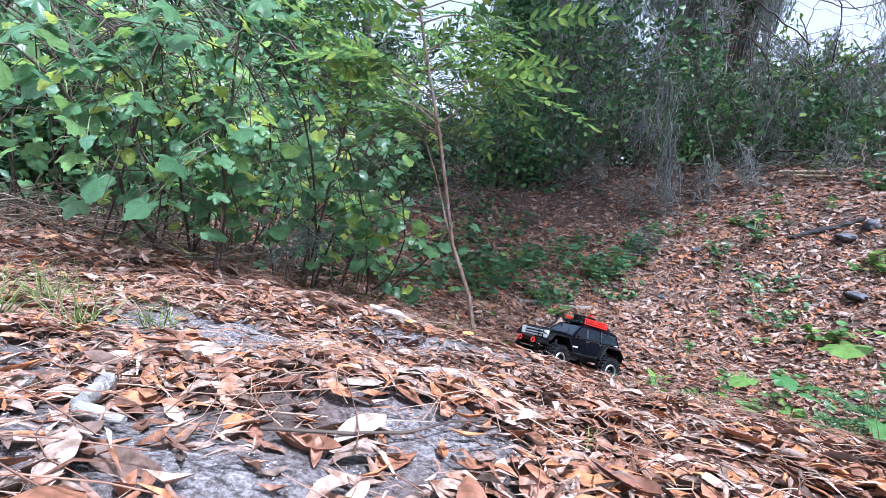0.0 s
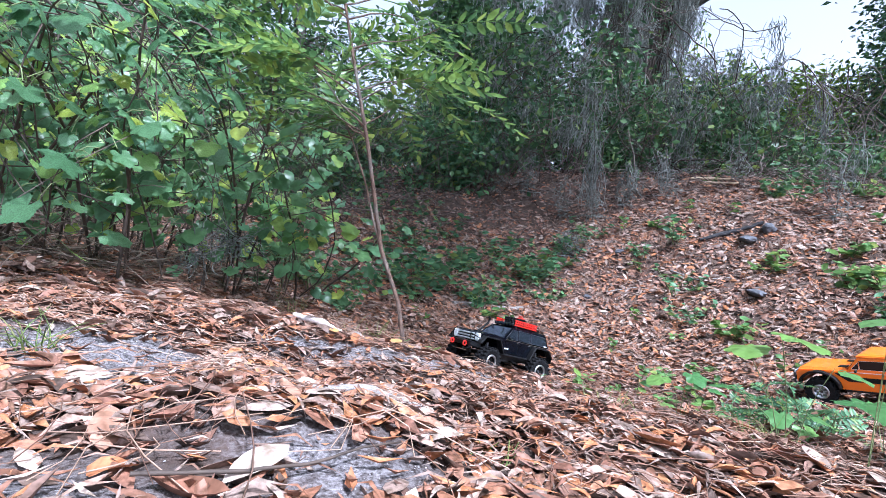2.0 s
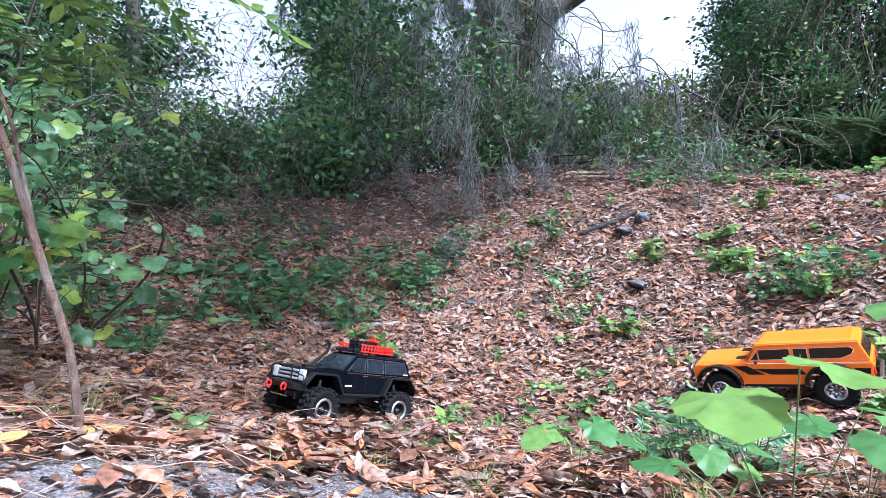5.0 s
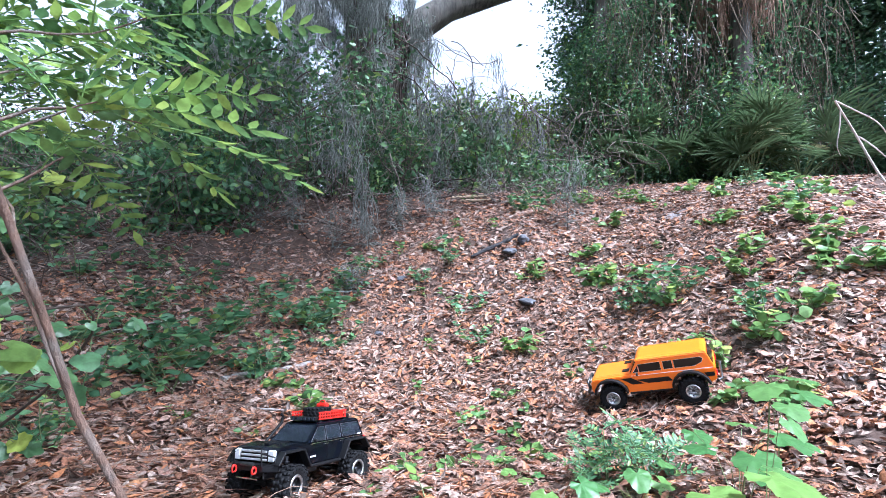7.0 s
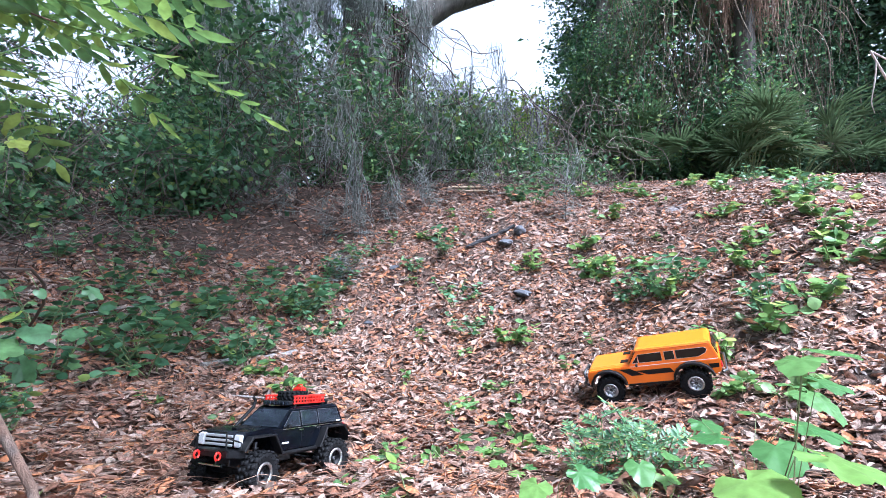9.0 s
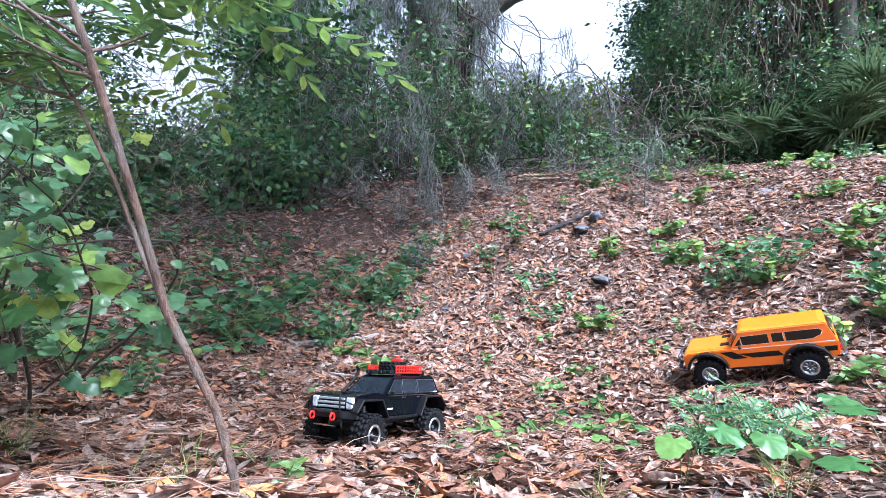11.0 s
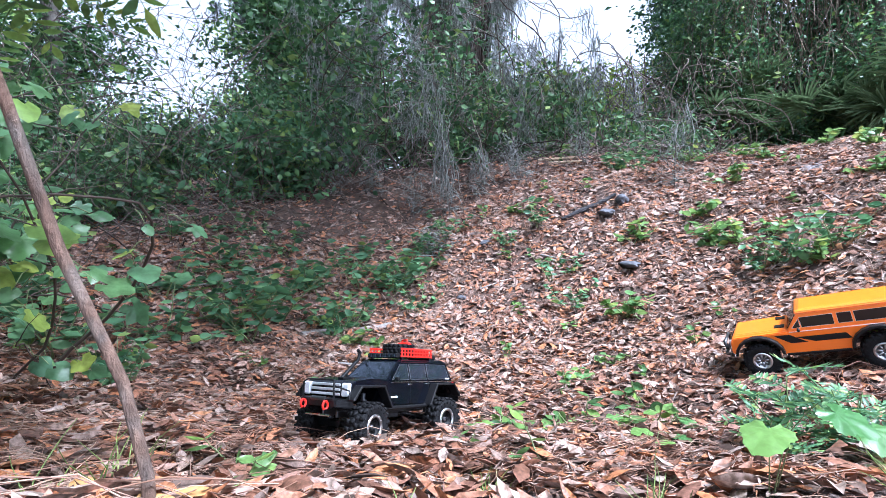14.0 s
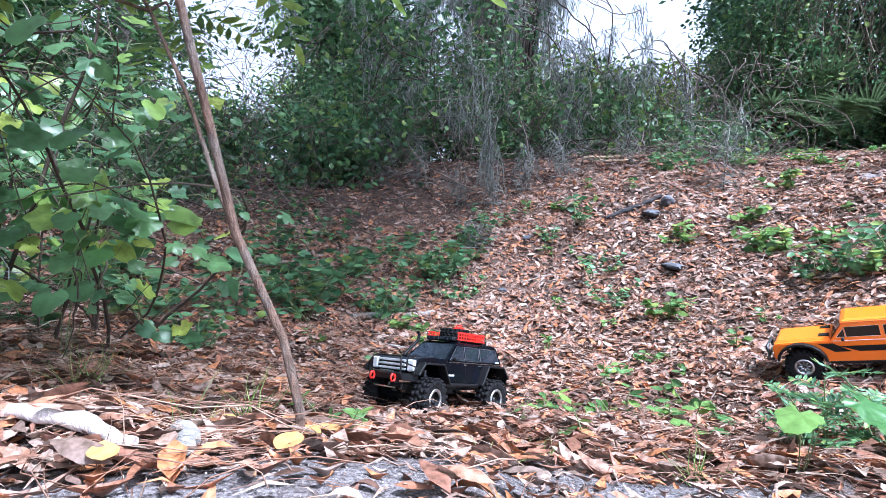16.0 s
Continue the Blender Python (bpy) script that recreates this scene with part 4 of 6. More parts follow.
def palmetto(x, y, fronds, pale=0):
    g = float(gz(x, y))
    root = thing("palmetto", "clump of fan-leaved palmetto under dark trees", "palm", "palmettos under the trees", at=pose(x, y, g))
    st = Soup()
    for k in range(fronds):
        az, el = rng.uniform(150, 330) if k < fronds * 0.75 else rng.uniform(0, 360), rng.uniform(20, 70)
        d = Vector((math.cos(radians(az)) * math.cos(radians(el)), math.sin(radians(az)) * math.cos(radians(el)), math.sin(radians(el))))
        tip = d * rng.uniform(0.5, 1.15)
        st.tube([(0, 0, -0.05), tuple(tip * 0.5 + Vector((0, 0, 0.06))), tuple(tip)], [0.012, 0.009, 0.007], 4)
        ob = part("frond", FANS[2] if k < pale else FANS[k % 2], M_FROND, root)
        ob.matrix_local = Matrix.Translation(tip) @ d.to_track_quat("X", "Z").to_matrix().to_4x4() @ pose(0, 0, 0, rng.uniform(-50, 50), rng.uniform(5, 40), 0)
    tagged(part("stalk_tangle", st.mesh("stalk_tangle", M_STEM), M_STEM, root), kind="stuff")


palmetto(8.0, 6.0, 13, 2)
palmetto(6.9, 6.5, 13)
palmetto(7.5, 7.2, 12)
palmetto(9.0, 5.2, 9)
palmetto(6.2, 6.9, 8)
palmetto(7.3, 5.5, 15, 1)
palmetto(7.0, 5.1, 10)
palmetto(8.0, 5.0, 12)

# cabbage palm with its skirt of dead fronds
palm = thing("cabbage_palm", "cabbage palm with a skirt of dead brown fronds", "palm", at=pose(7.9, 5.8, float(gz(7.9, 5.8))))
ps, sk = Soup(), Soup()
ps.tube([(0, 0, -0.1), (0.03, 0, 1.5), (0.0, 0, 3.0), (0.05, 0, 5.8)], [0.2, 0.16, 0.15, 0.16], 12)
for k in range(1500):
    a, top = rng.uniform(0, 6.28), rng.uniform(3.5, 5.0)
    r0, r1 = 0.2, rng.uniform(0.26, 0.4) + 0.25 * math.sin(2.3 * a) ** 2
    ln = rng.uniform(0.4, 1.0) + 0.5 * math.sin(3.1 * a + 1) ** 2
    c, s_ = math.cos(a), math.sin(a)
    sk.tube([(c * r0, s_ * r0, top), (c * r1, s_ * r1, top - 0.15), (c * (r1 + 0.05), s_ * (r1 + 0.05), top - ln * 0.6), (c * r1 + rng.normal(0, 0.05), s_ * r1 + rng.normal(0, 0.05), top - ln)], [0.006, 0.012, 0.008, 0.002], 3, False)
part("trunk", ps.mesh("trunk", M_OAK, True), M_OAK, palm)
part("dead_fronds", sk.mesh("dead_fronds", M_SKIRT), M_SKIRT, palm, "hanging dead brown fronds")
for k in range(10):
    az, el = rng.uniform(0, 360), rng.uniform(0, 60)
    d = Vector((math.cos(radians(az)) * math.cos(radians(el)), math.sin(radians(az)) * math.cos(radians(el)), math.sin(radians(el))))
    ob = part("frond", FANS[k % 2], M_FROND, palm)
    ob.matrix_local = Matrix.Translation(Vector((0, 0, 5.7)) + d * 0.9) @ d.to_track_quat("X", "Z").to_matrix().to_4x4() @ Matrix.Scale(1.7, 4)

# ---- sapling in the hollow ----
def pinnate(pairs, length, leaflet, width, material, name="frond"):
    """A feather leaf along +x with leaflets in pairs and one at the tip; its own stalk included."""
    s = Soup()
    us = np.linspace(0.22, 0.96, pairs)
    line = np.array([(u * length, 0, -0.28 * length * u * u) for u in np.linspace(0, 1, 7)])
    s.tube(line, np.linspace(0.0016, 0.0006, 7), 4, False)
    shape = leaf_shape(width, 0.22, 0.08, 2)
    pos, along, size = [], [], []
    for u in us:
        for sgn in (-1, 1):
            pos.append((u * length, 0, -0.28 * length * u * u))
            along.append((0.55 + rng.normal(0, 0.08), sgn, rng.normal(-0.12, 0.14)))
            size.append(leaflet * (0.75 + 0.35 * math.sin(math.pi * u)) * rng.uniform(0.9, 1.1))
    pos.append((length, 0, -0.28 * length))
    along.append((1, 0.1, -0.35))
    size.append(leaflet)
    n = len(pos)
    nrm = unit(np.array([0, 0, 1.0]) + rng.normal(0, 0.22, (n, 3)))
    s.swarm(shape[0], shape[1], frames_of(np.array(along), nrm, np.array(size)), np.array(pos))
    return s.mesh(name, material)


FEATHERS = [pinnate(7, 0.20, 0.050, 0.36, M_SAP), pinnate(8, 0.24, 0.052, 0.34, M_SAP), pinnate(6, 0.17, 0.048, 0.38, M_SAP), pinnate(9, 0.26, 0.048, 0.32, M_SAP)]


def aim(d, roll=0.0):
    return Vector(d).to_track_quat("X", "Z").to_matrix().to_4x4() @ pose(0, 0, 0, roll, 0, 0)


SX, SY = -0.175, 1.305
sapling = thing("sapling", "slender sapling with brown bark and feathery green leaves", "tree", at=pose(SX, SY, float(gz(SX, SY))))
z0 = float(gz(SX, SY))
main = np.array([(-0.175, 1.305, z0 - 0.04), (-0.176, 1.306, z0 + 0.05), (-0.198, 1.32, -0.06), (-0.262, 1.355, 0.07), (-0.285, 1.33, 0.20), (-0.305, 1.28, 0.34), (-0.345, 1.27, 0.50), (-0.39, 1.27, 0.68), (-0.41, 1.27, 0.85)]) - [SX, SY, z0]
fork = np.array([(-0.262, 1.355, 0.07), (-0.295, 1.385, 0.14), (-0.335, 1.41, 0.25), (-0.385, 1.43, 0.36), (-0.45, 1.44, 0.48), (-0.5, 1.44, 0.6)]) - [SX, SY, z0]
s = Soup()
s.tube(main, [0.0072, 0.0056, 0.0053, 0.0058, 0.0052, 0.0048, 0.004, 0.003, 0.0015], 10)
part("trunk", s.mesh("trunk", M_SAPBARK, True), M_SAPBARK, sapling, "brown knotty bark")
s = Soup()
s.tube(fork, [0.0036, 0.0032, 0.0028, 0.0024, 0.0018, 0.001], 8)
part("side_stem", s.mesh("side_stem", M_SAPBARK, True), M_SAPBARK, sapling)
branches = []
for line, lo, hi, n in ((main, 4.9, 8, 22), (fork, 2.6, 5, 10)):
    for k in range(n):
        u = rng.uniform(lo, hi)
        i = min(int(u), len(line) - 2)
        at = line[i] + (line[i + 1] - line[i]) * (u - i)
        az = rng.uniform(-0.4, 4.3)
        branches.append(wander(at, (math.cos(az), math.sin(az), 0.6), rng.uniform(0.10, 0.23), 6, 0.12, -0.01))
for b in branches:
    s = Soup()
    s.tube(b, np.linspace(0.0026, 0.001, 7), 5)
    part("twig", s.mesh("twig", M_SAPBARK), M_SAPBARK, sapling)
for b in branches:
    for k in (3, 4, 5, 6):
        d = b[k] - b[k - 1]
        d = unit(d) + rng.normal(0, 0.55, 3) * [1, 1, 0.5]
        ob = part("feather_leaf", FEATHERS[rng.integers(0, 4)], M_SAP, sapling)
        ob.matrix_local = Matrix.Translation(b[k]) @ aim(d, rng.uniform(-35, 35)) @ Matrix.Scale(rng.uniform(0.6, 0.95), 4)

# ---- vine thicket on the mound ----
LOBED = [lobed_leaf(5, 0.30, 0.14, 0.05), lobed_leaf(3, 0.22, 0.10, 0.04), lobed_leaf(5, 0.22, -0.08, 0.05)]
LOBED_FAR = [lobed_leaf(5, 0.30, 0.14, 0, 4), lobed_leaf(3, 0.22, 0.10, 0, 4), lobed_leaf(5, 0.22, -0.08, 0, 4)]
M_GRAPE_ONE = leafy("vine_leaf_single", [(0.0, (0.08, 0.18, 0.085)), (0.4, (0.15, 0.30, 0.14)), (0.62, (0.13, 0.27, 0.16)), (0.78, (0.24, 0.41, 0.12)), (0.9, (0.36, 0.50, 0.09)), (1.0, (0.46, 0.55, 0.10))], 0.28, 0.5, per_object=True, grain=30, spec=0.5)
LOBED_MESH = [raw_mesh("vine_leaf", v, f, M_GRAPE_ONE, True) for v, f in LOBED]
M_SEEDLEAF = leafy("seedling_leaf", [(0.0, (0.08, 0.21, 0.065)), (0.6, (0.135, 0.28, 0.085)), (1.0, (0.21, 0.36, 0.085))], 0.36, 0.45, per_object=True, grain=6, spec=0.5, blotch=0.25)
SEED_MESH = [raw_mesh("leaf", v, f, M_SEEDLEAF, True) for v, f in (lobed_leaf(3, 0.20, 0.07, 0.035), lobed_leaf(5, 0.16, 0.05, 0.04))]
thicket = thing("vine_thicket", "sprawling thicket of grape vines with lobed green leaves", "bush", at=pose(-1.5, 1.8, float(gz(-1.5, 1.8))))
tz = float(gz(-1.5, 1.8))
canes, nodes_ = Soup(), []
for k in range(80):
    fx, fy = rng.uniform(-2.5, -0.86), rng.uniform(1.25, 2.8)
    foot = np.array([fx, fy, float(gz(fx, fy)) - 0.02])
    reach = np.array([rng.normal(0.35, 0.4), rng.normal(-0.35, 0.35), 0])
    peak = foot + reach * 0.6 + [0, 0, rng.uniform(0.4, 1.4)]
    end = foot + reach * 1.5 + [0, 0, rng.uniform(0.05, 1.05)]
    end[0] = min(end[0], -0.72 - 0.35 * max(0, 1.4 - end[1]))
    end[1] = max(end[1], 0.95)
    t = np.linspace(0, 1, 12)[:, None]
    line = (1 - t) ** 2 * foot + 2 * t * (1 - t) * peak + t * t * end + np.cumsum(rng.normal(0, 0.01, (12, 3)), 0)
    canes.tube(line - [-1.5, 1.8, tz], np.linspace(0.0045, 0.0013, 12) * rng.uniform(0.6, 1.3), 5, False)
    for u in rng.uniform(0.2, 1.0, 15):
        nodes_.append(line[min(11, int(u * 11))] + rng.normal(0, 0.05, 3))
for k in range(46):
    a = np.array([rng.uniform(-2.5, -1.25), rng.uniform(1.2, 2.2), 0])
    a[2] = float(gz(a[0], a[1])) + rng.uniform(0.6, 1.25)
    b = np.array([rng.uniform(-1.2, -0.82), a[1] + rng.normal(-0.1, 0.25), 0])
    b[2] = float(gz(b[0], b[1])) + rng.uniform(0.12, 0.65)
    m = (a + b) / 2 + [0.1, -0.05, rng.uniform(0.1, 0.4)]
    t = np.linspace(0, 1, 14)[:, None]
    line = (1 - t) ** 2 * a + 2 * t * (1 - t) * m + t * t * b + np.cumsum(rng.normal(0, 0.006, (14, 3)), 0)
    line[:, 1] = np.maximum(line[:, 1], 1.0)
    canes.tube(line - [-1.5, 1.8, tz], np.linspace(0.0042, 0.0013, 14) * rng.uniform(0.6, 1.4), 5, False)
    for u in rng.uniform(0.3, 1.0, 7):
        nodes_.append(line[min(13, int(u * 13))] + rng.normal(0, 0.02, 3))
for k in range(420):
    p = nodes_[rng.integers(0, len(nodes_))]
    twig = wander(p, rng.normal(size=3) * [1, 0.8, 0.7] + [0, -0.2, 0.1], rng.uniform(0.1, 0.4), 6, 0.22)
    if p[1] > 1.1:
        canes.tube(twig - [-1.5, 1.8, tz], np.linspace(0.0022, 0.0008, 7), 4, False)
tagged(part("cane_tangle", canes.mesh("cane_tangle", M_CANE, True), M_CANE, thicket, "dark bare canes"), kind="stuff")
rest, stalks = Soup(), Soup()
nodes_ = np.array(nodes_)
order = np.argsort(np.hypot(nodes_[:, 0], nodes_[:, 1]))
for rank, i in enumerate(order):
    p = nodes_[i]
    if p[2] < gz(p[0], p[1]) + 0.03:
        continue
    az = rng.uniform(-2.6, 0.6)
    d = np.array([math.cos(az), math.sin(az), rng.uniform(-1.4, -0.1)])
    size = rng.uniform(0.034, 0.09)
    tip = p + unit(d) * 0.05
    stalks.tube(np.array([p, (p + tip) / 2 + [0, 0, 0.008], tip]) - [-1.5, 1.8, tz], 0.0012, 3, False)
    if rank < 290:
        ob = part("vine_leaf", LOBED_MESH[rank % 3], M_GRAPE_ONE, thicket)
        ob.matrix_local = Matrix.Translation(tip - [-1.5, 1.8, tz]) @ aim(d, rng.uniform(-40, 40)) @ Matrix.Scale(size, 4)
    else:
        n = unit(np.array([[rng.normal(0.1, 0.4), rng.normal(-0.5, 0.4), 1.0]]))
        v, f = LOBED_FAR[rank % 3]
        rest.swarm(v, f, frames_of(d[None], n, np.array([size])), (tip - [-1.5, 1.8, tz])[None])
tagged(part("far_leaves", rest.mesh("far_leaves", M_GRAPE), M_GRAPE, thicket), kind="stuff")
tagged(part("stalk_tangle", stalks.mesh("stalk_tangle", M_STEM), M_STEM, thicket), kind="stuff")

brush = Soup()
for k in range(520):
    x, y = rng.uniform(-2.8, -0.95), rng.uniform(1.05, 2.6)
    z = float(gz(x, y))
    a, ln, up = rng.uniform(0, 6.28), rng.uniform(0.2, 0.55), rng.uniform(0, 0.12)
    t = np.linspace(-0.5, 0.5, 6)
    px, py = x + np.cos(a) * t * ln, y + np.sin(a) * t * ln
    pz = np.maximum(gz(px, py) + 0.005, z + up + t * rng.normal(0, 0.25) * ln) + rng.normal(0, 0.008, 6)
    brush.tube(np.stack([px, py, pz], -1), rng.uniform(0.0008, 0.0019), 3, False)
tagged(new("dry_brush", brush.mesh("dry_brush", M_DRYVINE)), "mat of dry brown twigs and straw under the vines", "brush", kind="stuff")

# moss caught low in the thicket
def moss_tuft(x, y, z, r, n):
    root = thing("moss_tuft", "small grey tuft of hanging moss caught in twigs", "hanging moss", at=pose(x, y, z))
    sp, tw = Soup(), Soup()
    for _ in range(n):
        sp.tube(wander(rng.normal(0, r * 0.25, 3), rng.normal(size=3) * [1, 1, 0.7] - [0, 0, 0.3], r * rng.uniform(0.8, 1.8), 6, 0.5, -0.05), 0.0012, 3, False)
    tw.tube([(0, 0, float(gz(x, y)) - z - 0.02), (0.01, 0.01, (float(gz(x, y)) - z) * 0.5), (0, 0, 0.04)], [0.003, 0.002, 0.001], 5)
    tagged(part("tuft", sp.mesh("tuft", M_MOSS), M_MOSS, root), kind="stuff")
    part("twig", tw.mesh("twig", M_CANE), M_CANE, root, "thin bare twig")


moss_tuft(-0.91, 1.76, 0.02, 0.09, 90)
moss_tuft(-0.87, 1.53, 0.0, 0.06, 60)

# ---- plants of the forest floor ----
OVATE = leaf_shape(0.58, 0.18, 0.10, 3)
ROUNDER = leaf_shape(0.85, 0.12, 0.06, 3)


def sprig(stems, height, per, size, shape, leaf_mat, spread=0.5):
    """Meshes of a leafy sprig: its stems and its leaves."""
    st, lf = Soup(), Soup()
    for k in range(stems):
        az = rng.uniform(0, 6.28)
        line = wander((rng.normal(0, 0.012), rng.normal(0, 0.012), -0.02), (math.cos(az) * spread, math.sin(az) * spread, 1), height * rng.uniform(0.6, 1.1) + 0.02, 6, 0.14)
        st.tube(line, np.linspace(0.0024, 0.001, 7), 5, False)
        pos = line[rng.integers(2, 7, per)]
        a = rng.uniform(0, 6.28, per)
        along = np.stack([np.cos(a), np.sin(a), rng.normal(0.05, 0.25, per)], -1)
        nrm = unit(np.array([0, 0, 1.0]) + rng.normal(0, 0.6, (per, 3)))
        lf.swarm(shape[0], shape[1], frames_of(along, nrm, rng.uniform(0.65, 1.2, per) * size), pos)
    return st.mesh("stem", M_STEM), lf.mesh("foliage", leaf_mat)


def bundle(count, height, size, shape, leaf_mat, stems, per, spread):
    return [sprig(stems, height, per, size, shape, leaf_mat, spread) for _ in range(count)]


M_CREEP = leafy("creeper_leaf", [(0.0, (0.12, 0.25, 0.09)), (0.6, (0.22, 0.36, 0.11)), (1.0, (0.38, 0.46, 0.12))], 0.45, 0.4, grain=40)
KINDS = {
    "broadleaf": (bundle(6, 0.17, 0.036, OVATE, M_SHRUB, 7, 11, 0.8), "low seedling clump with blue-green oval leaves"),
    "creeper": (bundle(6, 0.11, 0.038, ROUNDER, M_CREEP, 6, 8, 1.1), "low creeper with round yellow-green leaves"),
    "sprout": (bundle(4, 0.08, 0.036, OVATE, M_SAP, 2, 6, 0.6), "small green sprout in the leaf litter"),
}


def floor_plant(kind, x, y, scale):
    sets, label = KINDS[kind]
    z = float(rough_z(x, y))
    root = thing({"broadleaf": "seedling", "creeper": "creeper", "sprout": "sprout"}[kind], label, "plant", "plants of the forest floor", at=pose(x, y, z, 0, 0, rng.uniform(0, 360)) @ Matrix.Scale(scale, 4))
    st, lf = sets[rng.integers(0, len(sets))]
    tagged(part("stem_tangle", st, M_STEM, root), kind="stuff")
    tagged(part("foliage", lf, M_SHRUB, root), kind="stuff")


for x, y, s_ in ((2.45, 2.85, 1.5), (2.36, 2.92, 1.2), (1.66, 4.3, 1.7), (1.55, 3.83, 1.5), (0.48, 4.25, 1.9), (0.66, 4.43, 1.9), (-0.49, 3.54, 2), (-0.3, 3.94, 2), (-0.1, 4.24, 1.8), (0.1, 3.69, 1.7), (-0.73, 3.26, 1.7), (2.66, 4.47, 1.9), (2.57, 4.59, 1.6), (2.41, 2.07, 1.6), (0.82, 4.58, 1.6), (0.98, 4.67, 1.6),):
    floor_plant("broadleaf", x, y, s_)
for x, y, s_ in ((-0.93, 3.77, 2), (-1.33, 3.44, 1.9), (-1.09, 3.01, 1.6), (-0.8, 2.82, 1.3), (1.49, 3.45, 1.3), (0.23, 4.59, 1.7), (-0.3, 4.72, 1.8), (-0.6, 5.05, 1.7), (0.6, 3.99, 1.5), (-1.71, 3.92, 2), (-1.86, 4.46, 2.2), (-1.19, 4.95, 2), (2.93, 4.83, 1.6), (1.38, 4.25, 1.1), (-1.52, 2.93, 1.8), (-1.15, 2.45, 1.3),):
    floor_plant("broadleaf", x, y, s_)
for x, y, s_ in ((-0.68, 2.63, 1.1), (2.59, 2.7, 1.6),):
    floor_plant("broadleaf", x, y, s_)
for x, y, s_ in ((2.58, 3.62, 1.6), (2.5, 3.41, 1.4), (2.5, 3.19, 1.5), (2.62, 3.05, 1.3), (2.41, 3.27, 1.5), (2.25, 2.01, 1.6), (2.92, 2.08, 2), (2.55, 1.95, 1.7), (2.02, 2.03, 1.3), (3.4, 3.04, 1.6), (4.84, 2.99, 2), (3.06, 3.78, 1.5), (3.06, 1.89, 2), (2.99, 2.58, 1.6), (0.25, 3.05, 1.2), (0.15, 3.45, 1.5),):
    floor_plant("creeper", x, y, s_)
for x, y, s_ in ((2.13, 3.74, 1.6), (1.87, 1.65, 1.4), (1.72, 1.83, 1.2), (3.23, 2.21, 1.7), (3.49, 2.39, 1.7), (2.77, 2.39, 1.3), (4.08, 3.46, 1.7), (3.82, 2.74, 1.6), (3.19, 4.41, 1.6), (3.69, 4.32, 1.6), (4.24, 4.03, 1.8), (5.23, 3.55, 1.9), (4.7, 4.01, 2), (2.12, 2.28, 1), (1.26, 2.76, 0.9), (1, 2.5, 0.9),):
    floor_plant("creeper", x, y, s_)
for x, y, s_ in ((0.48, 2.07, 1), (0.56, 2, 1), (0.87, 2.44, 1), (0.78, 1.89, 1.2), (-0.12, 1.49, 0.9), (0.28, 1.82, 0.8), (1.33, 3.25, 1.1), (1.21, 2.41, 0.9), (0.62, 1.94, 1.1), (0.68, 2.03, 1.1), (0.91, 2.02, 1.2), (1.01, 2.16, 1.2), (1.62, 2.6, 1.2), (1.92, 2.74, 1.1), (1.73, 3.11, 1.2), (-0.02, 2.79, 1),):
    floor_plant("sprout", x, y, s_)
for x, y, s_ in ((0.92, 3.16, 1.1), (1.15, 3.67, 1.2), (2.97, 3.22, 1.2), (2.22, 4.38, 1.3), (1.95, 4.64, 1.2), (0.33, 2.62, 0.8), (2.99, 4.65, 1.3), (3.61, 3.76, 1.3), (-0.33, 2.96, 1),):
    floor_plant("sprout", x, y, s_)
for _ in range(54):
    x, y = rng.uniform(-2.2, 5.5), rng.uniform(2.6, 6.2)
    if field(x, y, 1.2, 51) > -0.1:
        floor_plant(("broadleaf", "creeper", "sprout", "sprout")[rng.integers(0, 4)], x, y, rng.uniform(0.8, 1.7))

for x, y, s_ in ((-0.40, 3.41, 1.9), (-0.29, 3.72, 2.3), (-0.64, 3.97, 2.0), (-0.07, 4.21, 1.9), (0.50, 4.20, 2.3), (0.24, 4.30, 1.8), (-0.67, 4.33, 2.0), (-1.05, 2.95, 1.9), (-1.35, 3.25, 2.0), (0.06, 3.62, 1.7)):
    floor_plant("broadleaf", x, y, s_)
floor_plant("sprout", -0.20, 1.68, 0.9)
floor_plant("sprout", 0.40, 1.74, 1.1)
floor_plant("sprout", 0.23, 3.05, 1.8)

# feathery seedling beside the cars
SMALL = [pinnate(6, 0.075, 0.021, 0.40, M_SHRUB), pinnate(5, 0.065, 0.020, 0.42, M_SHRUB), pinnate(6, 0.08, 0.021, 0.38, M_SHRUB)]


def feathery(x, y, height, n, label):
    z = float(rough_z(x, y))
    root = thing("feathery_seedling", label, "plant", "feathery seedlings", at=pose(x, y, z))
    st = Soup()
    lines = [wander((0, 0, -0.03), (rng.normal(0, 0.25), rng.normal(0, 0.25), 1), height * rng.uniform(0.75, 1.05) + 0.03, 8, 0.1) for _ in range(3)]
    for ln in lines:
        st.tube(ln, np.linspace(0.003, 0.0012, 9), 5, False)
    tagged(part("stem_tangle", st.mesh("stem_tangle", M_STEM), M_STEM, root), kind="stuff")
    for k in range(n):
        ln = lines[k % 3]
        i = rng.integers(2, 9)
        az = rng.uniform(0, 6.28)
        ob = part("feather_leaf", SMALL[k % 3], M_SHRUB, root)
        ob.matrix_local = Matrix.Translation(ln[i]) @ aim((math.cos(az), math.sin(az), rng.uniform(0.1, 0.9)), rng.uniform(-40, 40)) @ Matrix.Scale(rng.uniform(0.8, 1.3), 4)


feathery(0.91, 1.59, 0.17, 30, "feathery green seedling with many small leaflets")
feathery(1.00, 1.53, 0.15, 26, "feathery green seedling with many small leaflets")
feathery(0.81, 1.52, 0.10, 16, "short feathery seedling in the litter")
feathery(1.11, 1.60, 0.11, 16, "short feathery seedling in the litter")

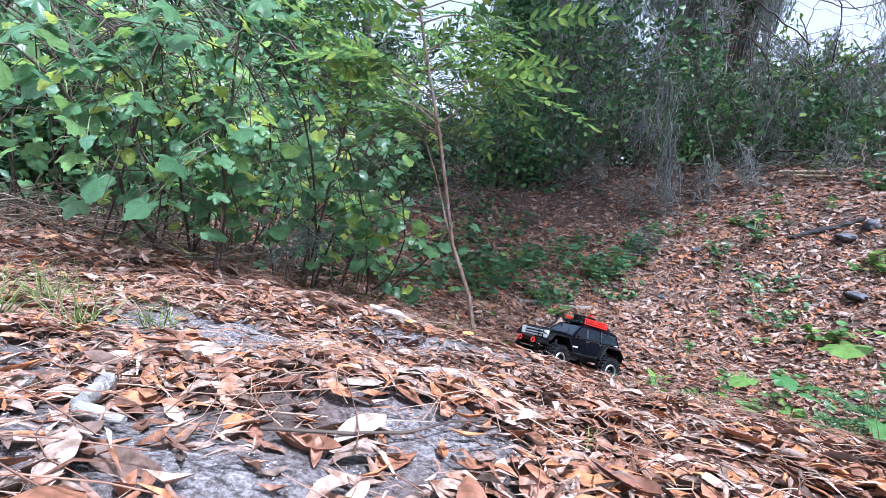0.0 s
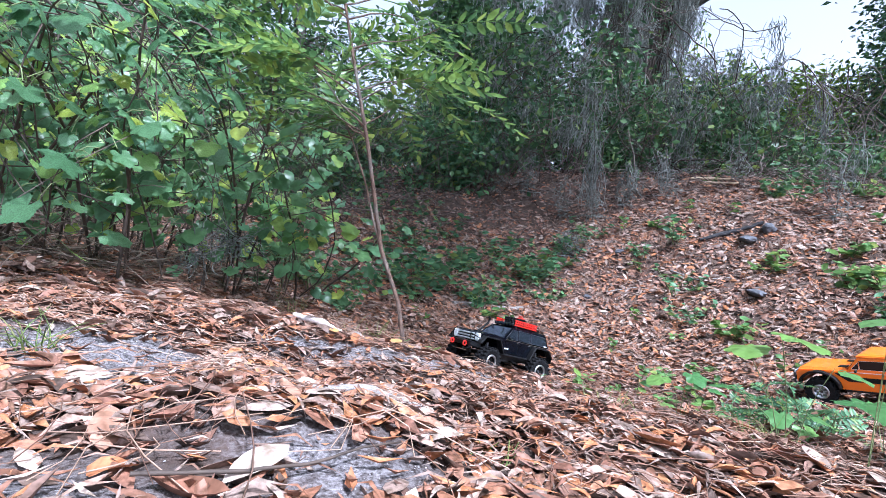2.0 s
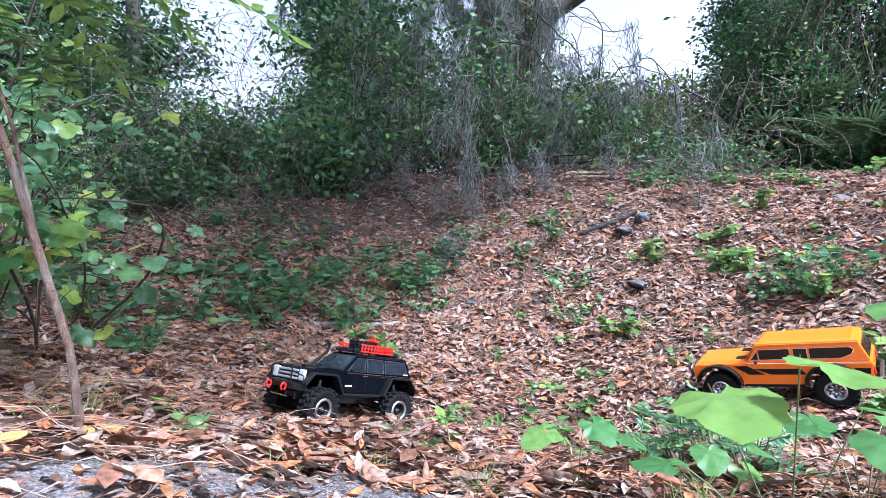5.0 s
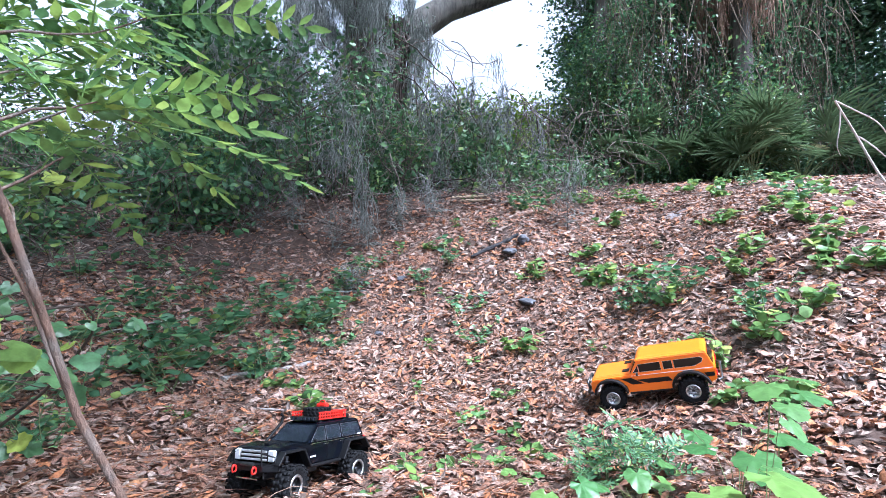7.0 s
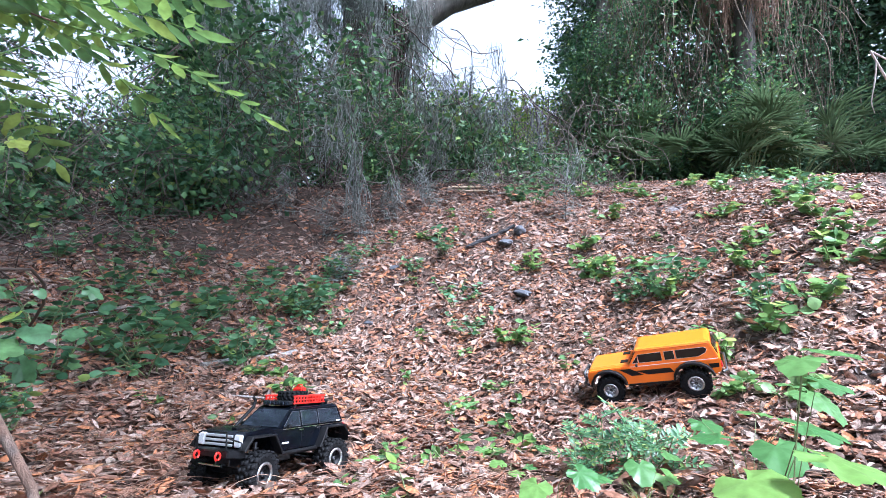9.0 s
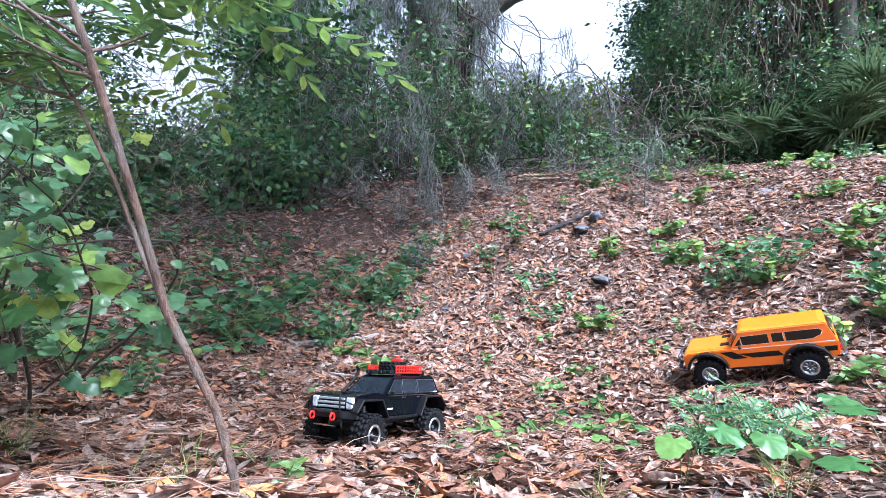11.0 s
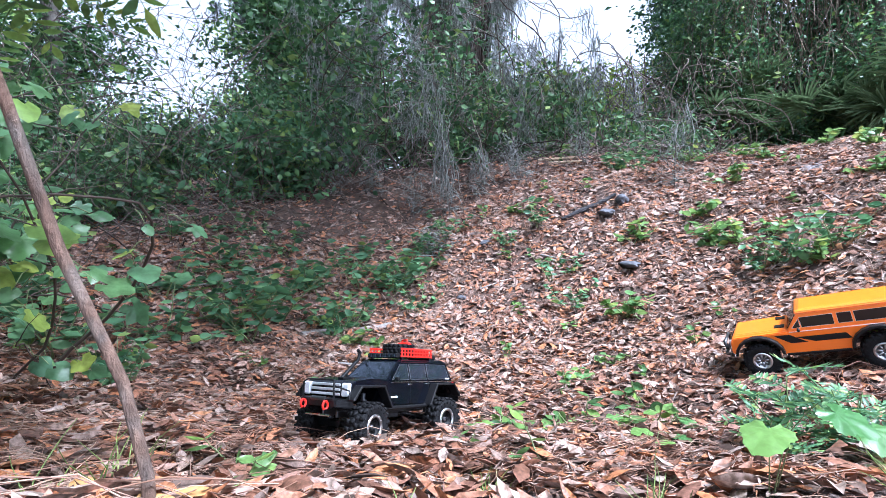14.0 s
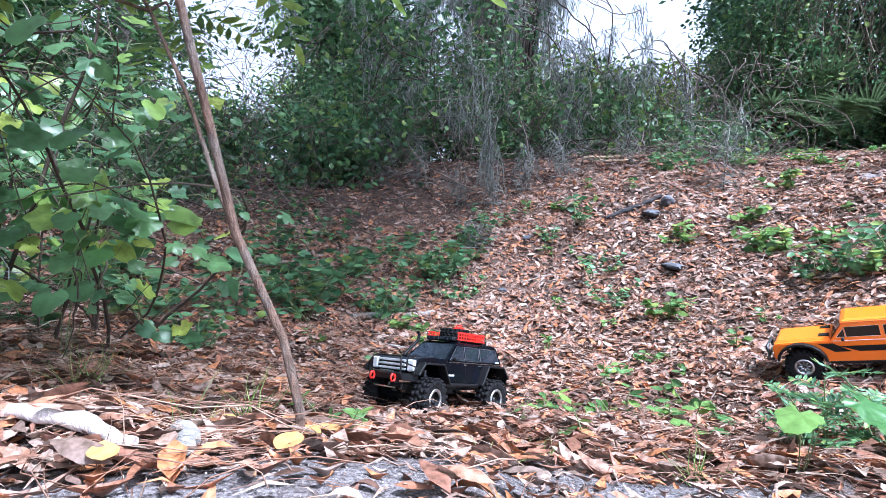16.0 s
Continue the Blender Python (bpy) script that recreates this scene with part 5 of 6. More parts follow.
# broad-leaved vine seedlings at the edge of the mound
def vine_seedling(x, y, leaves, label):
    z = float(rough_z(x, y))
    root = thing("vine_seedling", label, "plant", "vine seedlings", at=pose(x, y, z))
    st = Soup()
    for lx, ly, lz, size, az, pitch, roll in leaves:
        d = Vector((math.cos(radians(az)) * math.cos(radians(pitch)), math.sin(radians(az)) * math.cos(radians(pitch)), math.sin(radians(pitch))))
        tip = Vector((lx - x, ly - y, lz - z)) - d * size * 0.36
        st.tube([(0, 0, -0.03), tuple(tip * 0.4 + Vector((0, 0, 0.03))), tuple(tip * 0.8 + Vector((0, 0, 0.012))), tuple(tip)], [0.0009, 0.0007, 0.0006, 0.0005], 5, False)
        ob = part("leaf", SEED_MESH[len(root.children) % 2], M_SEEDLEAF, root)
        ob.matrix_local = Matrix.Translation(tip) @ aim(d, roll) @ Matrix.Scale(size, 4)
    tagged(part("stem_tangle", st.mesh("stem_tangle", M_STEM), M_STEM, root), kind="stuff")


vine_seedling(0.57, 0.97, ((0.43, 0.885, 0.008, 0.078, 250, 0, 14), (0.478, 0.845, 0.035, 0.082, 280, -4, -10), (0.63, 0.94, -0.03, 0.055, 320, -10, 0), (0.47, 1.0, -0.09, 0.055, 120, -10, 0)), "vine seedling with broad pale green leaves on thin stalks")
vine_seedling(0.77, 1.05, ((0.725, 1.01, 0.058, 0.07, 200, -10, 10), (0.775, 1.005, 0.066, 0.075, 330, -8, -10), (0.75, 0.99, 0.0, 0.05, 280, -40, 0)), "upright seedling with two broad leaves on a thin stalk")
vine_seedling(0.95, 1.22, ((0.86, 1.12, -0.13, 0.10, 230, -12, 10), (0.98, 1.14, -0.12, 0.11, 320, -10, 0), (1.06, 1.20, -0.15, 0.09, 350, -12, 8), (0.90, 1.26, -0.17, 0.08, 120, -5, 0), (1.08, 1.30, -0.16, 0.08, 40, -8, 0), (1.02, 1.38, -0.2, 0.08, 250, -8, 0)), "spreading vine seedling with broad pale green leaves")
vine_seedling(1.23, 1.31, ((1.19, 1.25, -0.12, 0.09, 240, -10, 0), (1.28, 1.27, -0.11, 0.10, 310, -8, 6), (1.30, 1.35, -0.14, 0.08, 20, -6, 0)), "vine seedling with broad pale green leaves")
vine_seedling(0.53, 1.30, ((0.44, 1.22, -0.15, 0.06, 210, -15, 0), (0.50, 1.19, -0.13, 0.055, 290, -20, 8), (0.57, 1.24, -0.17, 0.05, 340, -10, 0)), "small vine seedling in the litter")
vine_seedling(0.86, 1.42, ((0.80, 1.36, -0.25, 0.075, 240, -20, 0), (0.86, 1.34, -0.28, 0.085, 290, -30, 0), (0.92, 1.40, -0.26, 0.07, 340, -15, 0)), "vine seedling with toothed green leaves")
vine_seedling(-0.84, 2.04, ((-0.76, 1.99, 0.19, 0.11, 250, -30, 10), (-0.83, 1.97, 0.16, 0.10, 200, -20, 0), (-0.69, 2.0, 0.15, 0.10, 320, -15, -10), (-0.64, 2.02, 0.10, 0.09, 290, -50, 0), (-0.78, 2.02, 0.05, 0.09, 260, -30, 0), (-0.72, 1.97, 0.02, 0.08, 280, -40, 5)), "vine shoot with broad lobed leaves in the hollow")
for x, y in ((0.62, 2.06), (0.75, 1.93), (0.96, 1.97), (1.09, 1.81), (0.71, 1.76), (0.44, 2.13)):
    z = float(rough_z(x, y))
    vine_seedling(x, y, tuple((x + rng.normal(0, 0.035), y + rng.normal(0, 0.035), z + rng.uniform(0.015, 0.04), rng.uniform(0.045, 0.07), rng.uniform(0, 360), rng.uniform(-15, 5), 0) for _ in range(3)), "small vine seedling with flat round leaves")


def grass_tuft(x, y, height, n, label="thin tuft of green and dry grass"):
    root = thing("grass_tuft", label, "grass", "grass tufts", at=pose(x, y, float(rough_z(x, y))))
    s = Soup()
    for _ in range(n):
        az = rng.uniform(0, 6.28)
        ln = wander((rng.normal(0, 0.012), rng.normal(0, 0.012), -0.015), (math.cos(az) * 0.5, math.sin(az) * 0.5, 1), height * rng.uniform(0.5, 1.1), 5, 0.16, -0.10)
        s.tube(ln, np.linspace(0.0016, 0.0004, 6), 3, False)
    tagged(part("blade_tangle", s.mesh("blade_tangle", M_GRASS), M_GRASS, root), kind="stuff")


for x, y, h, n in ((-0.60, 0.70, 0.09, 26), (-0.65, 0.62, 0.10, 30), (-0.64, 1.76, 0.14, 26), (-0.27, 1.47, 0.13, 16), (-0.34, 1.44, 0.12, 12), (-0.77, 0.59, 0.14, 40), (0.38, 1.32, 0.08, 20), (0.61, 1.18, 0.1, 20), (0.06, 1.33, 0.06, 18), (-0.32, 1.69, 0.09, 16), (0.72, 1.25, 0.09, 26), (0.27, 0.97, 0.06, 16), (0.03, 0.60, 0.05, 12), (-0.84, 0.74, 0.12, 40), (0.22, 1.51, 0.07, 22)):
    grass_tuft(x, y, h, n)

# ---- wood and stone lying about ----
def stick(name, label, line, radii, mat, category="branch", sides=9, knots=()):
    p = np.array(line, float)
    c = p.mean(0)
    root = thing(name, label, category, at=pose(*c))
    s = Soup()
    t = np.linspace(0, len(p) - 1, len(p) * 4)
    q = np.stack([np.interp(t, np.arange(len(p)), p[:, i]) for i in range(3)], -1)
    q[1:-1] += rng.normal(0, np.max(radii) * 0.12, (len(q) - 2, 3))
    r = np.interp(t, np.arange(len(p)), radii) * rng.uniform(0.85, 1.12, len(t))
    s.tube(q - c, r, sides)
    part("stem", s.mesh(name, mat, True), mat, root)
    for kp, kd, kl, kr in knots:
        k = Soup()
        k.tube(wander(np.array(kp) - c, kd, kl, 5, 0.15), np.linspace(kr, kr * 0.4, 6), 6)
        part("side_branch", k.mesh("side_branch", mat, True), mat, root)
    return root


def on_ground(points, lift):
    return [(x, y, float(rough_z(x, y)) + lift) for x, y in points]


stick("fallen_log", "weathered grey log lying in the hollow", on_ground([(-0.15, 3.57), (0.05, 3.68), (0.21, 3.75), (0.39, 3.84)], 0.012), [0.022, 0.026, 0.02, 0.016], M_WOOD, "log")
stick("rotten_log", "dark rotten log resting against the bank", on_ground([(1.83, 4.21), (1.99, 4.21), (2.15, 4.19), (2.29, 4.17)], 0.03), [0.012, 0.019, 0.018, 0.014], M_DARKWOOD, "log")
stick("bare_cane", "pale tan bare cane lying on the bank", on_ground([(2.06, 5.07), (2.22, 5.00), (2.40, 4.93)], 0.05), [0.014, 0.016, 0.012], M_TAN)
stick("bare_cane", "pale tan bare cane lying on the bank", on_ground([(2.13, 4.99), (2.30, 4.91), (2.43, 4.89)], 0.03), [0.01, 0.012, 0.008], M_TAN)
stick("dry_stem", "thin dark dry stem lying across the litter", on_ground([(-0.215, 0.396), (-0.158, 0.437), (-0.12, 0.475), (-0.086, 0.51), (0.01, 0.635)], 0.014), [0.0017, 0.0016, 0.0014, 0.0012, 0.0008], M_CANE)
stick("bleached_twig", "crooked bleached twig on the sand", on_ground([(-0.39, 0.43), (-0.36, 0.38), (-0.34, 0.36), (-0.30, 0.36)], 0.012), [0.008, 0.007, 0.006, 0.003], M_WOOD)
stick("bleached_twig", "pale broken twig among pine straw", on_ground([(-0.44, 1.24), (-0.37, 1.21), (-0.30, 1.17)], 0.022), [0.007, 0.0085, 0.006], M_PALE)
stick("bark_piece", "rough grey piece of bark among pine straw", on_ground([(-0.31, 1.30), (-0.285, 1.25), (-0.265, 1.19)], 0.022), [0.010, 0.014, 0.008], M_WOOD)
stick("bleached_twig", "bleached twig half buried in leaves", on_ground([(-0.18, 0.64), (-0.12, 0.66), (-0.05, 0.66)], 0.016), [0.005, 0.006, 0.004], M_WOOD, knots=(((-0.12, 0.66, float(rough_z(-0.12, 0.66)) + 0.016), (0.5, -0.8, -0.05), 0.06, 0.003),))
for a, b in (((0.95, 2.65), (1.21, 2.83)), ((1.57, 2.35), (1.77, 2.50)), ((-0.02, 3.12), (0.29, 3.00)), ((1.56, 4.04), (1.89, 3.77)), ((2.74, 2.94), (3.06, 3.12)), ((-0.82, 4.00), (-0.31, 4.37)), ((3.14, 3.98), (3.60, 4.05)), ((-1.35, 2.33), (-0.87, 2.59)), ((1.07, 4.03), (1.41, 3.91)), ((2.71, 4.82), (3.10, 4.68))):
    m = ((a[0] + b[0]) / 2 + rng.normal(0, 0.03), (a[1] + b[1]) / 2 + rng.normal(0, 0.03))
    stick("fallen_twig", "grey fallen twig on the leaf litter", on_ground([a, m, b], 0.015), [0.006, 0.005, 0.003], M_WOOD)

pale = thing("bleached_branch", "pale bare branch with curling dead tendrils", "branch", at=pose(1.50, 0.98, float(gz(1.50, 0.98))))
base = Vector((1.50, 0.98, float(gz(1.50, 0.98))))
s = Soup()
def smooth_line(pts, n):
    """A soft curve through a few places."""
    p = np.array(pts, float)
    u = np.linspace(0, len(p) - 1, n)
    q = np.stack([np.interp(u, np.arange(len(p)), p[:, i]) for i in range(3)], -1)
    for _ in range(4):
        q[1:-1] = (q[:-2] + 2 * q[1:-1] + q[2:]) / 4
    return q


s.tube(smooth_line([(1.50, 0.98, base.z - 0.05), (1.46, 0.99, 0.06), (1.38, 1.02, 0.24), (1.30, 1.05, 0.35), (1.245, 1.08, 0.41), (1.21, 1.10, 0.50), (1.16, 1.12, 0.59)], 24) - list(base), np.linspace(0.0042, 0.002, 24), 7)
part("stem", s.mesh("stem", M_PALE, True), M_PALE, pale)
for line in (((1.16, 1.12, 0.59), (1.20, 1.10, 0.565), (1.25, 1.08, 0.54), (1.27, 1.07, 0.49), (1.26, 1.07, 0.46)), ((1.205, 1.10, 0.51), (1.24, 1.09, 0.49), (1.29, 1.07, 0.44), (1.34, 1.05, 0.42)), ((1.17, 1.115, 0.57), (1.165, 1.115, 0.53), (1.16, 1.12, 0.49), (1.175, 1.12, 0.47)), ((1.26, 1.07, 0.40), (1.30, 1.07, 0.40), (1.35, 1.06, 0.37))):
    t = Soup()
    t.tube(smooth_line(line, 18) - list(base), np.linspace(0.0018, 0.0007, 18), 6)
    part("tendril", t.mesh("tendril", M_PALE, True), M_PALE, pale)


def stone(x, y, sx, sy, sz, label="grey weathered stone half buried in litter"):
    bm = bmesh.new()
    bmesh.ops.create_icosphere(bm, subdivisions=3, radius=1)
    off = Vector((x * 7, y * 5, 0))
    for v in bm.verts:
        v.co *= 1 + 0.28 * noise.noise(v.co * 1.3 + off) + 0.1 * noise.noise(v.co * 3.5 + off)
        v.co = Vector((v.co.x * sx, v.co.y * sy, v.co.z * sz))
    me = bpy.data.meshes.new("stone")
    bm.to_mesh(me)
    bm.free()
    me.materials.append(M_STONE)
    ob = tagged(new("stone", me), label, "stone", "stones on the bank")
    ob.matrix_world = pose(x, y, float(gz(x, y)) + sz * 0.3, 0, 0, rng.uniform(0, 360))


stone(2.31, 4.11, 0.075, 0.05, 0.045)
stone(2.14, 4.07, 0.10, 0.06, 0.03)
stone(1.96, 3.55, 0.11, 0.05, 0.025, "flat grey stone half buried in litter")
stone(1.28, 4.39, 0.08, 0.05, 0.025, "flat grey stone half buried in litter")
stone(0.91, 3.98, 0.035, 0.025, 0.02, "small dark stone in the litter")

# ---- the two model off-roaders ----
def paint(name, color, rough=0.22, coat=0.6, spec=0.5):
    m, nt, bsdf = nodes_of(name)
    n = noise_tex(nt, 60, 5, 0.7)
    d = noise_tex(nt, 9, 4, 0.6)
    c = mixc(nt, ramp(nt, [(0.55, (0, 0, 0)), (0.85, (0.03, 0.03, 0.03))], d), color, (0.36, 0.29, 0.24))
    nt.links.new(c, bsdf.inputs["Base Color"])
    nt.links.new(ramp(nt, [(0.35, (rough,) * 3), (0.8, (rough + 0.09,) * 3)], n), bsdf.inputs["Roughness"])
    bsdf.inputs["Coat Weight"].default_value, bsdf.inputs["Coat Roughness"].default_value = coat, 0.05
    bsdf.inputs["Specular IOR Level"].default_value = spec
    return m


C_BLACK = paint("black_gloss_shell", (0.002, 0.003, 0.006), 0.10, 0.05, 0.22)
C_ORANGE = paint("orange_gloss_shell", (0.90, 0.185, 0.004), 0.32, 0.4)
C_TINT = plain("mirror_tinted_window", (0.06, 0.075, 0.10), 0.05, 0.7, vary=0.3, scale=25)
C_TINT2 = paint("smoked_window", (0.022, 0.012, 0.010), 0.12, 0.15, 0.3)
C_PLASTIC = plain("black_moulded_plastic", (0.008, 0.008, 0.009), 0.5, spec=0.25, vary=0.35, scale=120, bumps=0.25)
C_RUBBER = plain("tyre_rubber", (0.009, 0.009, 0.010), 0.75, spec=0.2, vary=0.5, scale=80, bumps=0.4)
C_RED = plain("red_plastic", (0.66, 0.022, 0.012), 0.35, vary=0.15, scale=60)
C_SILVER = plain("brushed_aluminium", (0.62, 0.62, 0.63), 0.32, 1.0, vary=0.15, scale=90)
C_CHROME = plain("chrome_plastic", (0.75, 0.76, 0.78), 0.12, 1.0, vary=0.05, scale=30)
C_WHITE = plain("white_decal", (0.75, 0.75, 0.74), 0.4, vary=0.08, scale=60)
C_LENS = plain("clear_lens", (0.78, 0.80, 0.82), 0.12, 0.1, vary=0.2, scale=200)
C_TAIL = plain("red_lens", (0.55, 0.02, 0.025), 0.15, vary=0.25, scale=200, coat=0.8)
C_STEEL = plain("dark_steel", (0.10, 0.10, 0.105), 0.4, 0.8, vary=0.3, scale=80)
C_GRILLE = plain("silvered_plastic", (0.60, 0.61, 0.63), 0.28, 0.35, vary=0.1, scale=60)
C_PINK = plain("pale_trim", (0.72, 0.58, 0.52), 0.4, vary=0.1, scale=50)


def add_box(bm, cx, cy, cz, sx, sy, sz, m=None):
    r = bmesh.ops.create_cube(bm, size=1, matrix=Matrix.Translation((cx, cy, cz)) @ (m or Matrix()) @ Matrix.Diagonal((sx, sy, sz, 1)))
    return r["verts"]


def soften(bm, width, segments=2, angle=30):
    edges = [e for e in bm.edges if len(e.link_faces) == 2 and e.calc_face_angle(0) > radians(angle)]
    if edges and width > 0:
        bmesh.ops.bevel(bm, geom=edges, offset=width, segments=segments, affect="EDGES", clamp_overlap=True)
    for f in bm.faces:
        f.smooth = False
    return bm


def boxes(*rows, bevel=0.0012):
    bm = bmesh.new()
    for r in rows:
        add_box(bm, *r)
    return soften(bm, bevel, 1)


def prism(points, y0, y1, bevel=0.0, segments=2):
    """A side outline (x, z) drawn out from y0 to y1."""
    bm = bmesh.new()
    a = [bm.verts.new((x, y0, z)) for x, z in points]
    b = [bm.verts.new((x, y1, z)) for x, z in points]
    bm.faces.new(a)
    bm.faces.new(b[::-1])
    for i in range(len(a)):
        j = (i + 1) % len(a)
        bm.faces.new((a[j], a[i], b[i], b[j]))
    bmesh.ops.recalc_face_normals(bm, faces=bm.faces)
    return soften(bm, bevel, segments)


def loft(sections, bevel=0.0):
    """Closed rings of equal length joined one to the next, capped."""
    bm = bmesh.new()
    rings = [[bm.verts.new(p) for p in s] for s in sections]
    n = len(rings[0])
    for r, q in zip(rings, rings[1:]):
        for i in range(n):
            bm.faces.new((r[i], r[(i + 1) % n], q[(i + 1) % n], q[i]))
    bm.faces.new(rings[0][::-1])
    bm.faces.new(rings[-1])
    bmesh.ops.recalc_face_normals(bm, faces=bm.faces)
    return soften(bm, bevel)


def plate(points, thick):
    """A thin flat plate from a planar outline, thickened outwards along its normal."""
    p = [Vector(q) for q in points]
    n = (p[1] - p[0]).cross(p[2] - p[0]).normalized() * thick
    bm = bmesh.new()
    a, b = [bm.verts.new(q - n * 0.5) for q in p], [bm.verts.new(q + n) for q in p]
    bm.faces.new(a[::-1])
    bm.faces.new(b)
    for i in range(len(p)):
        j = (i + 1) % len(p)
        bm.faces.new((a[i], a[j], b[j], b[i]))
    bmesh.ops.recalc_face_normals(bm, faces=bm.faces)
    return bm


def rods(lines, radius, sides=7):
    s = Soup()
    for ln in lines:
        s.tube(ln, radius, sides)
    return s


def lathe(profile, segments, axis_y=True):
    """Turns a closed outline of (radius, y) about the y axis."""
    n = len(profile)
    s = Soup()
    a = np.arange(segments) * 2 * np.pi / segments
    pr = np.array(profile)
    v = np.stack([pr[None, :, 0] * np.cos(a)[:, None], np.broadcast_to(pr[None, :, 1], (segments, n)), pr[None, :, 0] * np.sin(a)[:, None]], -1)
    q = [(i * n + j, ((i + 1) % segments) * n + j, ((i + 1) % segments) * n + (j + 1) % n, i * n + (j + 1) % n) for i in range(segments) for j in range(n)]
    s.add(v.reshape(-1, 3), quads=q)
    return s


def wheel_parts(dia, width, rim_r, steel):
    """Meshes of one wheel, its outer side towards +y."""
    R, w = dia / 2, width / 2
    carcass = lathe([(rim_r, -w * 0.75), (rim_r + 0.004, -w * 0.95), (R * 0.86, -w), (R * 0.93, -w * 0.86), (R * 0.94, 0), (R * 0.93, w * 0.86), (R * 0.86, w), (rim_r + 0.004, w * 0.95), (rim_r, w * 0.75)], 36)
    lug = np.array([(x, y, z) for x in (-1, 1) for y in (-1, 1) for z in (-1, 1)], float) * 0.5
    lq = np.array([(0, 1, 3, 2), (4, 6, 7, 5), (0, 4, 5, 1), (2, 3, 7, 6), (0, 2, 6, 4), (1, 5, 7, 3)])
    for k in range(20):
        for side in (-1, 1):
            a = (k + (0.5 if side > 0 else 0)) * 2 * math.pi / 20
            for yc, ys, skew, hh in ((0.26, 0.52, 0.35, 0.08), (0.80, 0.42, -0.2, 0.09)):
                v = lug * [R * 0.17, w * ys, R * hh]
                v[:, 0] += v[:, 1] * side * skew
                v += [0, side * w * yc, R * 0.955]
                c, s_ = math.cos(a), math.sin(a)
                v = np.stack([v[:, 0] * c + v[:, 2] * s_, v[:, 1], -v[:, 0] * s_ + v[:, 2] * c], -1)
                carcass.add(v, quads=lq)
            v = lug * [R * 0.05, w * 0.12, R * 0.16]
            v += [0, side * w * 0.98, R * 0.80]
            c, s_ = math.cos(a), math.sin(a)
            carcass.add(np.stack([v[:, 0] * c + v[:, 2] * s_, v[:, 1], -v[:, 0] * s_ + v[:, 2] * c], -1), quads=lq)
    tyre = carcass.mesh("tyre", C_RUBBER)
    rim = lathe([(rim_r * 1.01, -w * 0.7), (rim_r * 1.01, w * 0.7), (rim_r * 0.86, w * 0.7), (rim_r * 0.72, w * 0.1), (0.004, w * 0.05), (0.004, -w * 0.5), (rim_r * 0.8, -w * 0.6)], 30)
    for k in range(6 if not steel else 8):
        a = k * 2 * math.pi / (6 if not steel else 8)
        v = lug * [rim_r * (0.28 if not steel else 0.2), w * 0.22, rim_r * 0.62]
        v += [0, w * (0.22 if not steel else 0.5), rim_r * 0.52]
        c, s_ = math.cos(a), math.sin(a)
        rim.add(np.stack([v[:, 0] * c + v[:, 2] * s_, v[:, 1], -v[:, 0] * s_ + v[:, 2] * c], -1), quads=lq)
    rim_mat = C_SILVER if steel else C_PLASTIC
    rim_mesh = rim.mesh("wheel", rim_mat)
    ring = lathe([(rim_r * 1.06, w * 0.72), (rim_r * 1.06, w * 0.92), (rim_r * 0.80, w * 0.92), (rim_r * 0.80, w * 0.72)], 36)
    for k in range(12):
        a = k * math.pi / 6
        b = lathe([(0.0016, 0), (0.0016, 0.0012), (0.0002, 0.0012), (0.0002, 0)], 6)
        ring.add(np.concatenate(b.v) + [math.cos(a) * rim_r * 0.93, w * 0.92, math.sin(a) * rim_r * 0.93], quads=np.concatenate(b.q))
    hub = lathe([(0.007, -w * 0.2), (0.007, w * 0.55), (0.005, w * 0.62), (0.001, w * 0.62), (0.001, -w * 0.2)], 12)
    return rim_mesh, rim_mat, tyre, ring.mesh("beadlock_ring", C_SILVER), hub.mesh("hub", C_STEEL)


def fit_wheels(car, meshes, base, track, axle_z, steer=0.0):
    rim_mesh, rim_mat, tyre, ring, hub = meshes
    for sx in (1, -1):
        for sy in (1, -1):
            w = part("wheel", rim_mesh, rim_mat, car)
            w.matrix_local = pose(sx * base / 2, sy * track / 2, axle_z, 0, rng.uniform(0, 50), 0 if sy > 0 else 180) if sx < 0 else pose(sx * base / 2, sy * track / 2, axle_z, 0, 0, steer + (0 if sy > 0 else 180))
            part("tyre", tyre, C_RUBBER, w, "knobbly black tyre")
            part("beadlock_ring", ring, C_SILVER, w, "silver bolted ring")
            part("hub", hub, C_STEEL, w)


def set_down(car, x, y, heading, base, track):
    """Stands a car on the litter: its wheels decide its height, pitch and lean."""
    h = radians(heading)
    f, l = np.array([math.cos(h), math.sin(h)]), np.array([-math.sin(h), math.cos(h)])
    at = lambda u, v: float(rough_z(x + f[0] * u + l[0] * v, y + f[1] * u + l[1] * v))
    b, t = base / 2, track / 2
    fl, fr, rl, rr = at(b, t), at(b, -t), at(-b, t), at(-b, -t)
    X = Vector((f[0] * base, f[1] * base, (fl + fr - rl - rr) / 2)).normalized()
    Y = Vector((l[0] * track, l[1] * track, (fl + rl - fr - rr) / 2)).normalized()
    Z = X.cross(Y).normalized()
    Y = Z.cross(X)
    m = Matrix((X, Y, Z)).transposed().to_4x4()
    m.translation = Vector((x, y, (fl + fr + rl + rr) / 4 + 0.006))
    car.matrix_world = m


